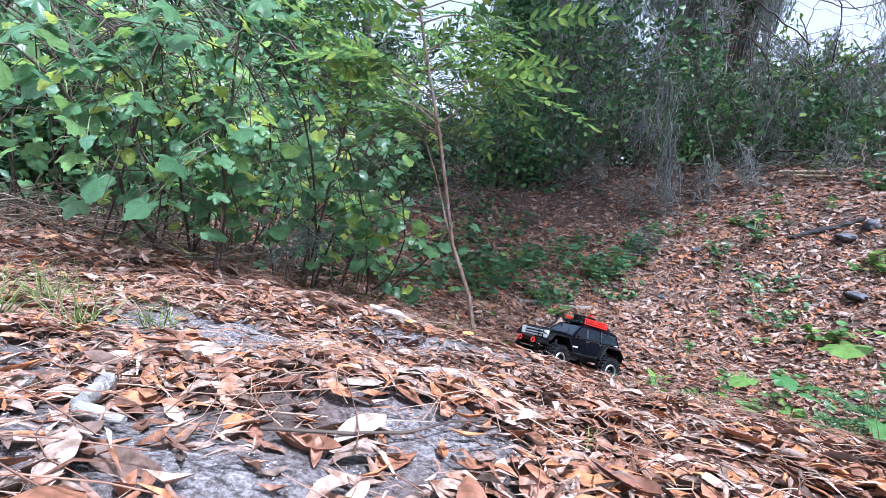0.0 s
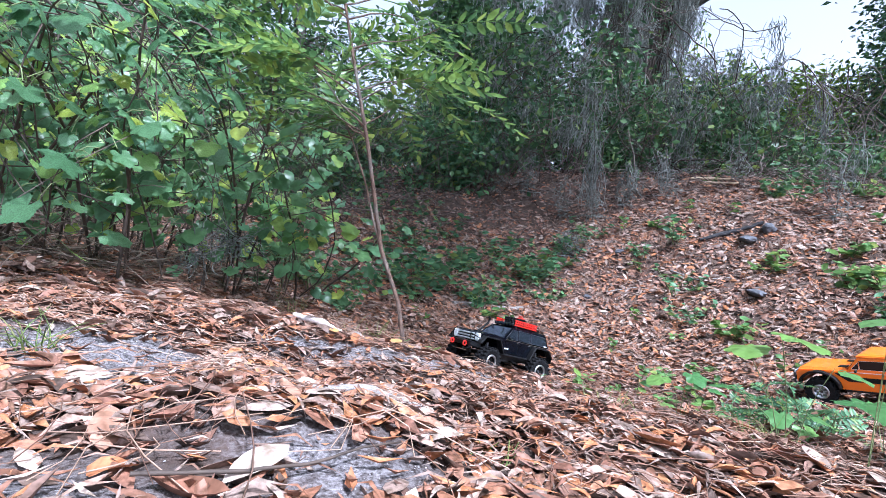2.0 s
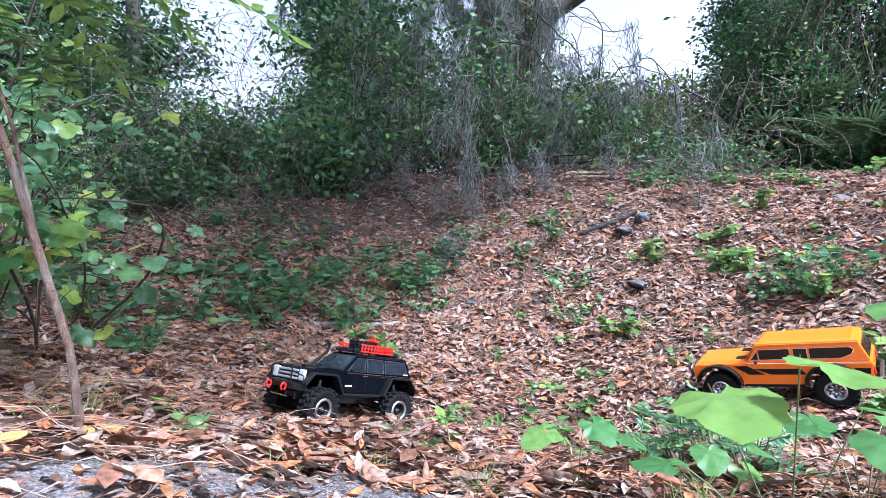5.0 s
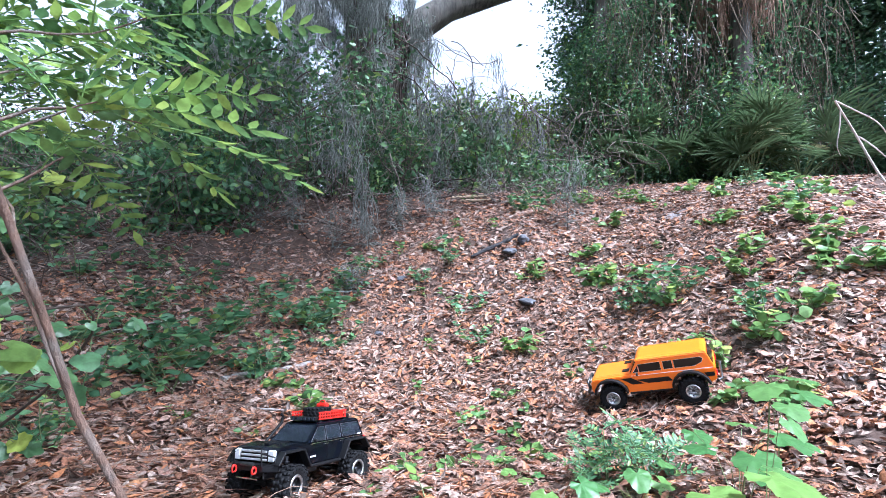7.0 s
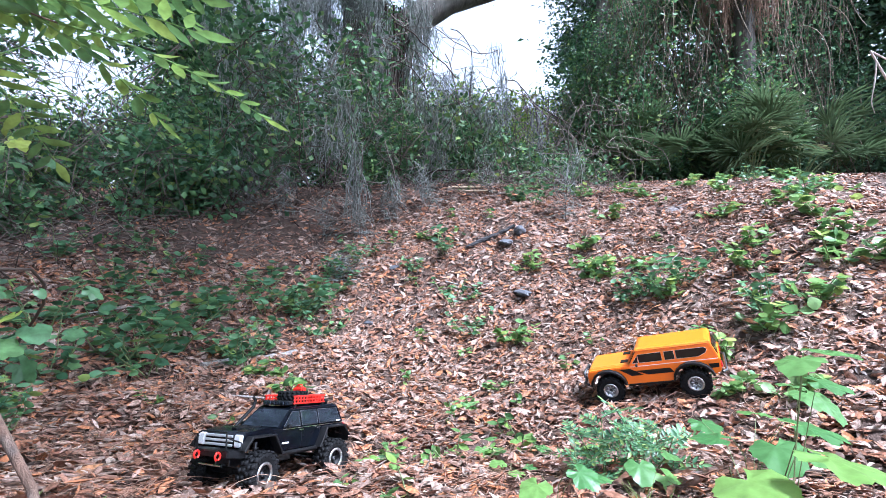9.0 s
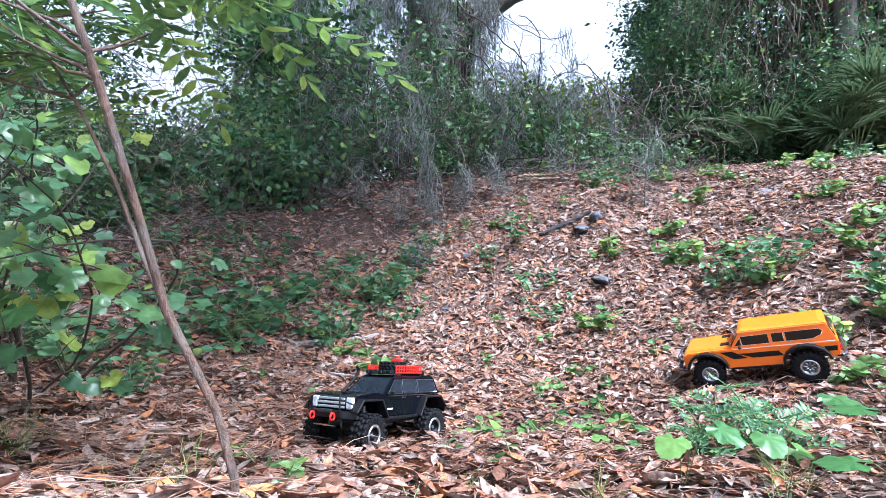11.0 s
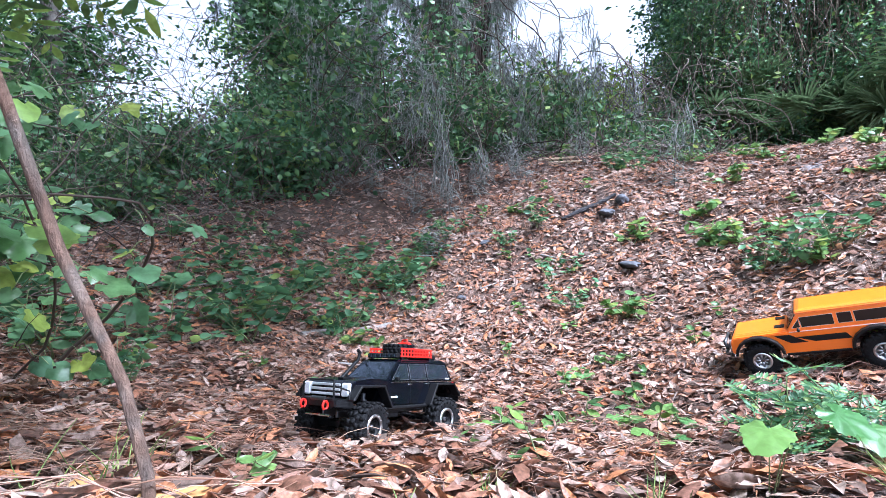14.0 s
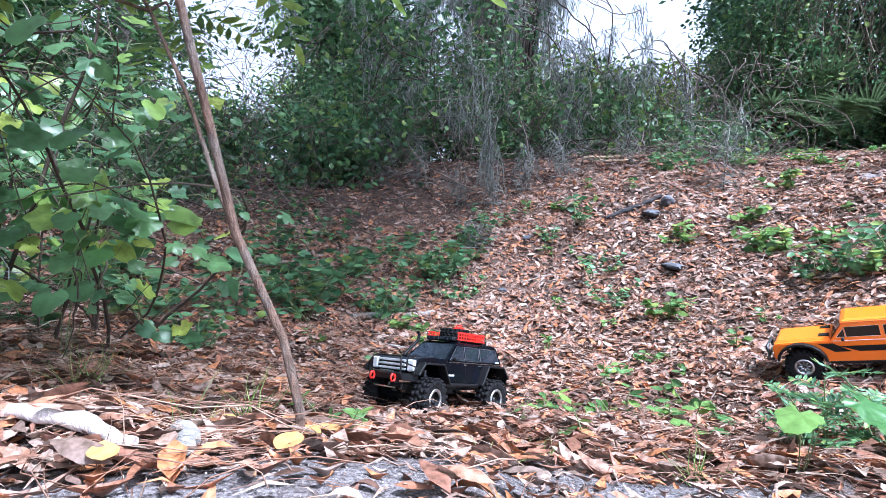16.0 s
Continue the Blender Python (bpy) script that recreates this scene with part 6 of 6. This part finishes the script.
def ribbon_arch(points, y0, y1, thick, mat, car, name, label=""):
    """A flare: a band that follows an open side outline."""
    inner = [(x, z) for x, z in points]
    c = Vector((sum(p[0] for p in inner) / len(inner), min(p[1] for p in inner)))
    outer = []
    for x, z in inner:
        d = Vector((x, z)) - c
        d.normalize()
        outer.append((x + d.x * thick, z + d.y * thick))
    part(name, prism(inner + outer[::-1], y0, y1, 0.0012, 1), mat, car, label)


def black_car():
    car = thing("toy_off_roader", "black radio-controlled off-road car with red roof rack", "toy car")
    low = [(-0.225, 0.138), (-0.228, 0.178), (-0.05, 0.183), (0.078, 0.182), (0.13, 0.190), (0.198, 0.184), (0.214, 0.172), (0.217, 0.138), (0.205, 0.150), (0.196, 0.168), (0.118, 0.168), (0.088, 0.116), (-0.088, 0.116), (-0.116, 0.170), (-0.196, 0.170), (-0.212, 0.150)]
    part("body", prism(low, -0.094, 0.094, 0.0035, 2), C_BLACK, car, "glossy black shell")
    bw, tw, zb, zt = 0.092, 0.076, 0.180, 0.238
    lowr = [(0.080, bw, zb), (0.080, -bw, zb), (-0.224, -bw, zb), (-0.224, bw, zb)]
    upr = [(0.018, tw, zt), (0.018, -tw, zt), (-0.206, -tw, zt), (-0.206, tw, zt)]
    top = [(0.004, tw - 0.008, zt + 0.006), (0.004, -tw + 0.008, zt + 0.006), (-0.196, -tw + 0.008, zt + 0.006), (-0.196, tw - 0.008, zt + 0.006)]
    part("cabin", loft([lowr, upr, top], 0.003), C_BLACK, car, "glossy black shell")

    def side(x, z, s):
        return (x, s * (bw + (tw - bw) * (z - zb) / (zt - zb) + 0.0008), z)

    for s in (1, -1):
        for pts in (((0.060, 0.186), (-0.012, 0.186), (-0.012, 0.229), (0.018, 0.229)), ((-0.020, 0.186), (-0.092, 0.186), (-0.092, 0.230), (-0.020, 0.230)), ((-0.101, 0.186), (-0.205, 0.188), (-0.196, 0.229), (-0.101, 0.230))):
            q = [side(x, z, s) for x, z in pts]
            part("side_window", plate(q if s < 0 else q[::-1], 0.0012), C_TINT, car, "dark tinted window")
            edge = Soup()
            edge.tube([*[tuple(v) for v in q], tuple(q[0])], 0.0011, 5, False)
            part("window_trim", edge.mesh("window_trim", C_STEEL), C_STEEL, car)
        part("belt_trim", boxes((-0.07, s * 0.0945, 0.180, 0.27, 0.002, 0.0022), bevel=0.0004), C_CHROME, car, "thin bright trim strip")
        for x in (-0.015, -0.095):
            part("door_handle", boxes((x + 0.002, s * 0.0955, 0.1735, 0.018, 0.003, 0.0035), bevel=0.0008), C_CHROME, car, "bright door handle")
        for x in (-0.016, -0.098):
            part("door_gap", boxes((x, s * 0.0942, 0.15, 0.0012, 0.0012, 0.058), bevel=0), C_PLASTIC, car)
        part("side_decal", boxes((0.052, s * 0.0945, 0.140, 0.026, 0.0012, 0.005), bevel=0), C_WHITE, car, "white lettering block on the door")
        part("side_decal", boxes((-0.195, s * 0.0925, 0.188, 0.020, 0.0012, 0.004), bevel=0), C_WHITE, car, "white lettering block under the window")
        ribbon_arch([(0.219, 0.136), (0.207, 0.152), (0.196, 0.168), (0.118, 0.168), (0.086, 0.114)], s * 0.088, s * 0.121, 0.007, C_PLASTIC, car, "wheel_flare", "matt black wheel flare")
        ribbon_arch([(-0.086, 0.114), (-0.116, 0.170), (-0.196, 0.170), (-0.214, 0.150), (-0.228, 0.134)], s * 0.088, s * 0.121, 0.007, C_PLASTIC, car, "wheel_flare", "matt black wheel flare")
        part("rock_slider", boxes((0.0, s * 0.099, 0.112, 0.172, 0.010, 0.010), bevel=0.003), C_PLASTIC, car)
        part("tail_light", boxes((-0.226, s * 0.083, 0.166, 0.010, 0.020, 0.022), bevel=0.002), C_TAIL, car, "red tail light")
        part("headlight", boxes((0.214, s * 0.078, 0.162, 0.012, 0.028, 0.034), bevel=0.003), C_LENS, car, "clear headlight")
        part("mirror", boxes((0.052, s * 0.104, 0.189, 0.009, 0.018, 0.012), bevel=0.003), C_PLASTIC, car)
        for fx in (0.155, -0.155):
            t = rods([[(fx - 0.012, s * 0.062, 0.060), (fx - 0.020, s * 0.058, 0.150)]], 0.0065, 10)
            for k in range(7):
                z = 0.078 + k * 0.009
                t.tube([(fx - 0.0135 - k * 0.0008, s * 0.0615, z), (fx - 0.0138 - k * 0.0008, s * 0.0615, z + 0.003)], 0.0095, 10)
            part("shock_absorber", t.mesh("shock_absorber", C_STEEL), C_STEEL, car)
    part("windscreen", plate([(0.0745, -0.080, 0.186), (0.0745, 0.080, 0.186), (0.0235, 0.068, 0.2335), (0.0235, -0.068, 0.2335)], 0.0012), C_TINT, car, "dark tinted windscreen")
    part("rear_window", plate([(-0.2225, 0.074, 0.187), (-0.2225, -0.074, 0.187), (-0.2085, -0.064, 0.232), (-0.2085, 0.064, 0.232)], 0.0012), C_TINT, car, "tinted rear window with pale lettering")
    for k, (w_, z) in enumerate(((0.10, 0.214), (0.06, 0.203))):
        x = -0.2225 + (z - 0.187) * 0.31 - 0.0018
        part("window_decal", boxes((x, 0, z, 0.0012, w_, 0.008 - 0.004 * k), bevel=0), C_WHITE, car, "pale lettering block on the glass")
    part("tailgate", boxes((-0.2295, 0, 0.158, 0.006, 0.150, 0.032), bevel=0.003), C_BLACK, car)
    part("number_plate", boxes((-0.2335, -0.048, 0.152, 0.0015, 0.028, 0.014), bevel=0.0004), C_WHITE, car, "small white plate")
    part("plate_bar", boxes((-0.2345, -0.048, 0.152, 0.001, 0.020, 0.004), bevel=0), C_STEEL, car)
    part("rear_bumper", loft([[(-0.232, 0.112, 0.116), (-0.232, -0.112, 0.116), (-0.232, -0.112, 0.140), (-0.232, 0.112, 0.140)], [(-0.252, 0.088, 0.118), (-0.252, -0.088, 0.118), (-0.252, -0.088, 0.138), (-0.252, 0.088, 0.138)]], 0.002), C_PLASTIC, car, "black plate bumper")
    part("front_bumper", loft([[(0.212, 0.108, 0.118), (0.212, -0.108, 0.118), (0.212, -0.108, 0.140), (0.212, 0.108, 0.140)], [(0.242, 0.070, 0.120), (0.242, -0.070, 0.120), (0.242, -0.070, 0.138), (0.242, 0.070, 0.138)]], 0.002), C_PLASTIC, car, "black plate bumper")
    part("bull_bar", rods([[(0.240, 0.062, 0.136), (0.243, 0.062, 0.178), (0.236, 0.054, 0.186), (0.236, -0.054, 0.186), (0.243, -0.062, 0.178), (0.240, -0.062, 0.136)], [(0.240, 0.062, 0.172), (0.222, 0.10, 0.160), (0.222, 0.10, 0.135)], [(0.240, -0.062, 0.172), (0.222, -0.10, 0.160), (0.222, -0.10, 0.135)]], 0.0024).mesh("bull_bar", C_PLASTIC, True), C_PLASTIC, car)
    part("winch", rods([[(0.238, -0.028, 0.138), (0.238, 0.028, 0.138)]], 0.006, 12).mesh("winch", C_STEEL), C_STEEL, car)
    part("skid_bar", rods([[(0.236, -0.05, 0.098), (0.240, 0.05, 0.098)]], 0.003).mesh("skid_bar", C_CHROME), C_CHROME, car, "bright steering link")
    part("grille", boxes((0.2145, 0, 0.163, 0.005, 0.118, 0.026), bevel=0.001), C_PLASTIC, car)
    for k in range(3):
        part("grille_bar", boxes((0.2190, 0, 0.150 + k * 0.012, 0.004, 0.118, 0.0068), bevel=0.0012), C_GRILLE, car, "bright grille bar")
    for sx, yy in ((0.248, 0.045), (0.248, -0.045), (-0.257, 0.05), (-0.257, -0.05)):
        u = 1 if sx > 0 else -1
        ring = [(sx + u * (0.004 + 0.008 * math.sin(a)), yy, 0.124 - 0.010 * math.cos(a)) for a in np.linspace(0.35, 2 * math.pi - 0.35, 14)]
        part("shackle", rods([ring, [(sx + u * 0.004, yy - 0.007, 0.133), (sx + u * 0.004, yy + 0.007, 0.133)]], 0.0032, 8).mesh("shackle", C_RED, True), C_RED, car, "red bow shackle")
    part("hitch", rods([[(-0.252, 0, 0.128), (-0.262, 0, 0.128)]], 0.004, 10).mesh("hitch", C_CHROME), C_CHROME, car)
    part("bonnet_vent", boxes((0.12, 0.03, 0.1895, 0.034, 0.018, 0.003), (0.12, -0.03, 0.1895, 0.034, 0.018, 0.003), (0.145, 0, 0.1890, 0.05, 0.022, 0.005), bevel=0.001), C_PLASTIC, car)
    part("snorkel", rods([[(0.10, -0.096, 0.165), (0.082, -0.098, 0.185), (0.030, -0.086, 0.240), (0.024, -0.086, 0.262), (0.034, -0.086, 0.270)]], 0.0055, 9).mesh("snorkel", C_PLASTIC, True), C_PLASTIC, car, "black snorkel up the windscreen pillar")
    # roof load
    part("light_bar", boxes((0.006, 0, 0.254, 0.018, 0.124, 0.014), bevel=0.003), C_PLASTIC, car, "black light bar on the roof edge")
    for k in range(6):
        part("lamp_lens", boxes((0.016, -0.05 + k * 0.02, 0.254, 0.003, 0.015, 0.010), bevel=0.001), C_TINT, car)
    rack = [[(0.0, y, 0.250), (-0.150, y, 0.250)] for y in (-0.064, -0.032, 0, 0.032, 0.064)] + [[(x, -0.064, 0.250), (x, 0.064, 0.250)] for x in (0.0, -0.05, -0.10, -0.150)]
    part("rack_floor", rods(rack, 0.0026, 6).mesh("rack_floor", C_PLASTIC), C_PLASTIC, car)
    for s in (1, -1):
        rows = [(-0.072, s * 0.066, 0.253, 0.148, 0.004, 0.005), (-0.072, s * 0.066, 0.276, 0.148, 0.004, 0.006), (-0.072, s * 0.066, 0.2645, 0.148, 0.003, 0.004)]
        rows += [(-0.004 - k * 0.0136, s * 0.066, 0.265, 0.005, 0.003, 0.022) for k in range(11)]
        part("rack_side", boxes(*rows, bevel=0.0006), C_RED, car, "pierced red rack side")
        for x in (-0.01, -0.14):
            part("rack_foot", boxes((x, s * 0.064, 0.245, 0.008, 0.006, 0.012), bevel=0.001), C_PLASTIC, car)
    part("jerry_can", loft([[(-0.118, -0.062, 0.256), (-0.118, -0.016, 0.256), (-0.142, -0.016, 0.256), (-0.142, -0.062, 0.256)], [(-0.118, -0.062, 0.298), (-0.118, -0.016, 0.298), (-0.142, -0.016, 0.298), (-0.142, -0.062, 0.298)], [(-0.122, -0.056, 0.305), (-0.122, -0.022, 0.305), (-0.138, -0.022, 0.305), (-0.138, -0.056, 0.305)]], 0.003), C_RED, car, "red fuel can")
    part("can_handle", rods([[(-0.130, -0.052, 0.303), (-0.130, -0.048, 0.312), (-0.130, -0.030, 0.312), (-0.130, -0.026, 0.303)]], 0.0025, 6).mesh("can_handle", C_RED), C_RED, car)
    part("tool_box", boxes((-0.13, 0.036, 0.266, 0.026, 0.044, 0.024), bevel=0.003), C_RED, car, "red box on the rack")
    part("roof_case", boxes((-0.172, 0.0, 0.252, 0.030, 0.10, 0.016), bevel=0.004), C_PLASTIC, car)
    meshes = wheel_parts(0.128, 0.050, 0.032, False)
    spare = part("spare_tyre", meshes[2], C_RUBBER, car, "knobbly spare tyre lying on the rack")
    low_rack = Matrix.Translation((0, 0, 0.246)) @ Matrix.Diagonal((1, 1, 0.95, 1)) @ Matrix.Translation((0, 0, -0.246))
    for ob in car.children:
        if ob.name.split(".")[0] in ("rack_floor", "rack_side", "jerry_can", "can_handle", "tool_box"):
            ob.matrix_local = low_rack
    spare.matrix_local = low_rack @ pose(-0.055, 0.004, 0.272, 90, 0, 0) @ Matrix.Scale(0.78, 4)
    # running gear
    part("chassis", boxes((0, 0.028, 0.098, 0.40, 0.008, 0.018), (0, -0.028, 0.098, 0.40, 0.008, 0.018), (0.02, 0, 0.092, 0.12, 0.06, 0.03), bevel=0.002), C_STEEL, car)
    for x in (0.155, -0.155):
        part("axle", rods([[(x, -0.09, 0.069), (x, 0.09, 0.069)], [(x - 0.014, 0.0, 0.069), (x + 0.014, 0.0, 0.069)]], 0.0095, 10).mesh("axle", C_PLASTIC), C_PLASTIC, car)
        part("link", rods([[(x * 0.95, 0.045, 0.067), (x * 0.35, 0.03, 0.088)], [(x * 0.95, -0.045, 0.067), (x * 0.35, -0.03, 0.088)]], 0.0032, 6).mesh("link", C_STEEL), C_STEEL, car)
    fit_wheels(car, meshes, 0.310, 0.206, 0.069, 10)
    car.matrix_world = pose(0.115, 2.05, -0.459, 6.5, -13.5, 217.5) @ Matrix.Scale(0.89, 4)
    return car


def orange_car():
    car = thing("toy_truck", "orange radio-controlled vintage off-road wagon with black stripe", "toy car")
    r = 0.062

    def arch(cx, a0, a1, n=9):
        return [(cx + r * math.cos(a), 0.056 + r * 0.88 * math.sin(a)) for a in np.linspace(a0, a1, n)]

    low = [(-0.243, 0.070), (-0.248, 0.118), (0.062, 0.122), (0.215, 0.117), (0.228, 0.108), (0.230, 0.066)]
    low += arch(0.152, 0.1, math.pi, 10) + [(0.086, 0.050), (-0.086, 0.050)] + arch(-0.152, 0.0, math.pi - 0.1, 10)
    part("body", prism(low, -0.096, 0.096, 0.003, 2), C_ORANGE, car, "glossy orange shell")
    part("bonnet", loft([[(0.066, 0.092, 0.118), (0.066, -0.092, 0.118), (0.226, -0.088, 0.112), (0.226, 0.088, 0.112)], [(0.066, 0.080, 0.128), (0.066, -0.080, 0.128), (0.216, -0.076, 0.124), (0.216, 0.076, 0.124)]], 0.003), C_ORANGE, car)
    bw, tw, zb, zt = 0.093, 0.082, 0.120, 0.172
    part("cabin", loft([[(0.066, bw, zb), (0.066, -bw, zb), (-0.244, -bw, zb), (-0.244, bw, zb)], [(0.030, tw, zt), (0.030, -tw, zt), (-0.226, -tw, zt), (-0.226, tw, zt)]], 0.002), C_ORANGE, car)
    part("roof", loft([[(0.036, tw + 0.003, zt), (0.036, -tw - 0.003, zt), (-0.230, -tw - 0.003, zt), (-0.230, tw + 0.003, zt)], [(0.034, tw + 0.001, zt + 0.006), (0.034, -tw - 0.001, zt + 0.006), (-0.228, -tw - 0.001, zt + 0.006), (-0.228, tw + 0.001, zt + 0.006)], [(0.02, tw - 0.014, zt + 0.011), (0.02, -tw + 0.014, zt + 0.011), (-0.21, -tw + 0.014, zt + 0.011), (-0.21, tw - 0.014, zt + 0.011)]], 0.003), C_ORANGE, car, "plain orange roof")

    def side(x, z, s):
        return (x, s * (bw + (tw - bw) * (z - zb) / (zt - zb) + 0.0008), z)

    for s in (1, -1):
        for pts in (((0.050, 0.130), (0.028, 0.130), (0.028, 0.156)), ((0.024, 0.130), (-0.058, 0.130), (-0.058, 0.161), (0.026, 0.160)), ((-0.068, 0.131), (-0.102, 0.131), (-0.102, 0.161), (-0.068, 0.161)), ((-0.108, 0.131), (-0.180, 0.131), (-0.206, 0.142), (-0.212, 0.154), (-0.204, 0.161), (-0.108, 0.161))):
            q = [side(x, z, s) for x, z in pts]
            part("side_window", plate(q if s < 0 else q[::-1], 0.0012), C_TINT2, car, "dark smoked window")
            edge = Soup()
            edge.tube([*[tuple(v) for v in q], tuple(q[0])], 0.0008, 5, False)
            part("window_trim", edge.mesh("window_trim", C_PINK), C_PINK, car, "pale window trim")
        for pts in (((0.102, 0.112), (0.062, 0.112), (0.018, 0.084), (0.062, 0.084)), ((0.046, 0.102), (0.000, 0.084), (-0.090, 0.084), (-0.078, 0.102)), ((-0.205, 0.102), (-0.212, 0.086), (-0.238, 0.086), (-0.240, 0.102))):
            q = [(x, s * 0.0965, z) for x, z in pts]
            part("stripe", plate(q if s < 0 else q[::-1], 0.0008), C_PLASTIC, car, "black stripe decal")
        part("belt_trim", boxes((-0.09, s * 0.0965, 0.119, 0.30, 0.002, 0.002), bevel=0.0004), C_PINK, car)
        ribbon_arch(arch(0.152, 0.1, math.pi, 10), s * 0.090, s * 0.116, 0.008, C_PLASTIC, car, "wheel_flare", "matt black wheel flare")
        ribbon_arch(arch(-0.152, 0.0, math.pi - 0.1, 10), s * 0.090, s * 0.116, 0.008, C_PLASTIC, car, "wheel_flare", "matt black wheel flare")
        part("mirror", boxes((0.034, s * 0.104, 0.126, 0.008, 0.016, 0.011), bevel=0.003), C_PLASTIC, car)
        part("bonnet_pad", boxes((0.085, s * 0.048, 0.128, 0.028, 0.030, 0.004), bevel=0.001), C_PLASTIC, car, "black bonnet vent")
        part("headlight", lathe([(0.013, -0.004), (0.013, 0.004), (0.008, 0.007), (0.0005, 0.008), (0.0005, -0.004)], 20).mesh("headlight", C_LENS, True), C_LENS, car, "round headlight").matrix_local = pose(0.228, s * 0.068, 0.094, 0, 0, -90)
        part("tail_light", boxes((-0.247, s * 0.085, 0.094, 0.006, 0.012, 0.024), bevel=0.002), C_TAIL, car, "red tail light")
        part("sill", boxes((0.0, s * 0.094, 0.049, 0.16, 0.008, 0.008), bevel=0.002), C_PLASTIC, car)
    part("windscreen", plate([(0.0625, -0.080, 0.128), (0.0625, 0.080, 0.128), (0.0335, 0.072, 0.167), (0.0335, -0.072, 0.167)], 0.0012), C_TINT2, car, "dark smoked windscreen")
    part("rear_window", plate([(-0.2425, 0.074, 0.128), (-0.2425, -0.074, 0.128), (-0.2305, -0.066, 0.164), (-0.2305, 0.066, 0.164)], 0.0012), C_TINT2, car)
    part("grille", boxes((0.230, 0, 0.092, 0.004, 0.104, 0.030), bevel=0.001), C_PLASTIC, car)
    for k in range(9):
        part("grille_bar", boxes((0.2325, -0.044 + k * 0.011, 0.092, 0.002, 0.003, 0.028), bevel=0.0004), C_SILVER, car)
    part("front_bumper", rods([[(0.232, -0.10, 0.066), (0.250, -0.085, 0.066), (0.250, 0.085, 0.066), (0.232, 0.10, 0.066)], [(0.250, -0.05, 0.066), (0.252, -0.05, 0.096), (0.252, 0.05, 0.096), (0.250, 0.05, 0.066)]], 0.005, 8).mesh("front_bumper", C_STEEL, True), C_STEEL, car, "dark tube bumper")
    part("rear_bumper", rods([[(-0.245, -0.10, 0.070), (-0.258, -0.085, 0.070), (-0.258, 0.085, 0.070), (-0.245, 0.10, 0.070)]], 0.005, 8).mesh("rear_bumper", C_STEEL, True), C_STEEL, car)
    part("chassis", boxes((0, 0.03, 0.052, 0.42, 0.008, 0.014), (0, -0.03, 0.052, 0.42, 0.008, 0.014), (0.0, 0, 0.05, 0.12, 0.06, 0.02), bevel=0.002), C_STEEL, car)
    for x in (0.152, -0.152):
        part("axle", rods([[(x, -0.085, 0.039), (x, 0.085, 0.039)]], 0.009, 10).mesh("axle", C_PLASTIC), C_PLASTIC, car)
    fit_wheels(car, wheel_parts(0.107, 0.040, 0.026, True), 0.304, 0.190, 0.0385, 6)
    set_down(car, 1.635, 2.055, 127, 0.304, 0.19)
    car.matrix_world = car.matrix_world @ pose(0, 0, 0.034, -4, 0, 0) @ Matrix.Scale(1.05, 4)
    return car


black_car()
orange_car()

# ---- single leaves on the mound and on the lip of the hollow ----
for k in range(290):
    x, y = (rng.uniform(-0.5, 0.5), rng.uniform(0.28, 0.95)) if k < 190 else (rng.uniform(-0.5, 0.5), rng.uniform(1.16, 1.6))
    if bare(x, y) > 0.6:
        continue
    ob = new("dead_leaf", ONE[k % 4])
    ob.parent = ground
    nrm = Vector(gn(np.array([x]), np.array([y]))[0]) + Vector(rng.normal(0, 0.17, 3))
    size = rng.uniform(0.035, 0.068)
    ob.matrix_local = Matrix.Translation((x, y, float(rough_z(x, y)) + rng.uniform(0.008, 0.016))) @ nrm.to_track_quat("Z", "Y").to_matrix().to_4x4() @ pose(0, 0, 0, 0, 0, rng.uniform(0, 360)) @ Matrix.Scale(size, 4)
M_GOLD = leafy("golden_dead_leaf", [(0.0, (0.50, 0.26, 0.10)), (1.0, (0.58, 0.32, 0.12))], 0.5, 0.08, per_object=True, grain=3, spec=0.3, blotch=0.5)
gold_mesh = raw_mesh("dead_leaf", leaf_shape(0.58, 0.08, 0.05, 6)[0] - [0.5, 0, 0], leaf_shape(0.58, 0.08, 0.05, 6)[1], M_GOLD, True)
for x, y, size, turn in ((-0.303, 1.125, 0.038, 20), (-0.171, 1.172, 0.045, 150), (-0.295, 1.46, 0.05, 10), (-0.168, 1.298, 0.045, 35), (-0.145, 1.331, 0.04, 60)):
    ob = new("dead_leaf", gold_mesh)
    ob.parent = ground
    nrm = Vector(gn(np.array([x]), np.array([y]))[0]) + Vector((0.0, -0.2, 0.0))
    ob.matrix_local = Matrix.Translation((x, y, float(rough_z(x, y)) + 0.024)) @ nrm.to_track_quat("Z", "Y").to_matrix().to_4x4() @ pose(0, 0, 0, 0, 0, turn) @ Matrix.Scale(size, 4)
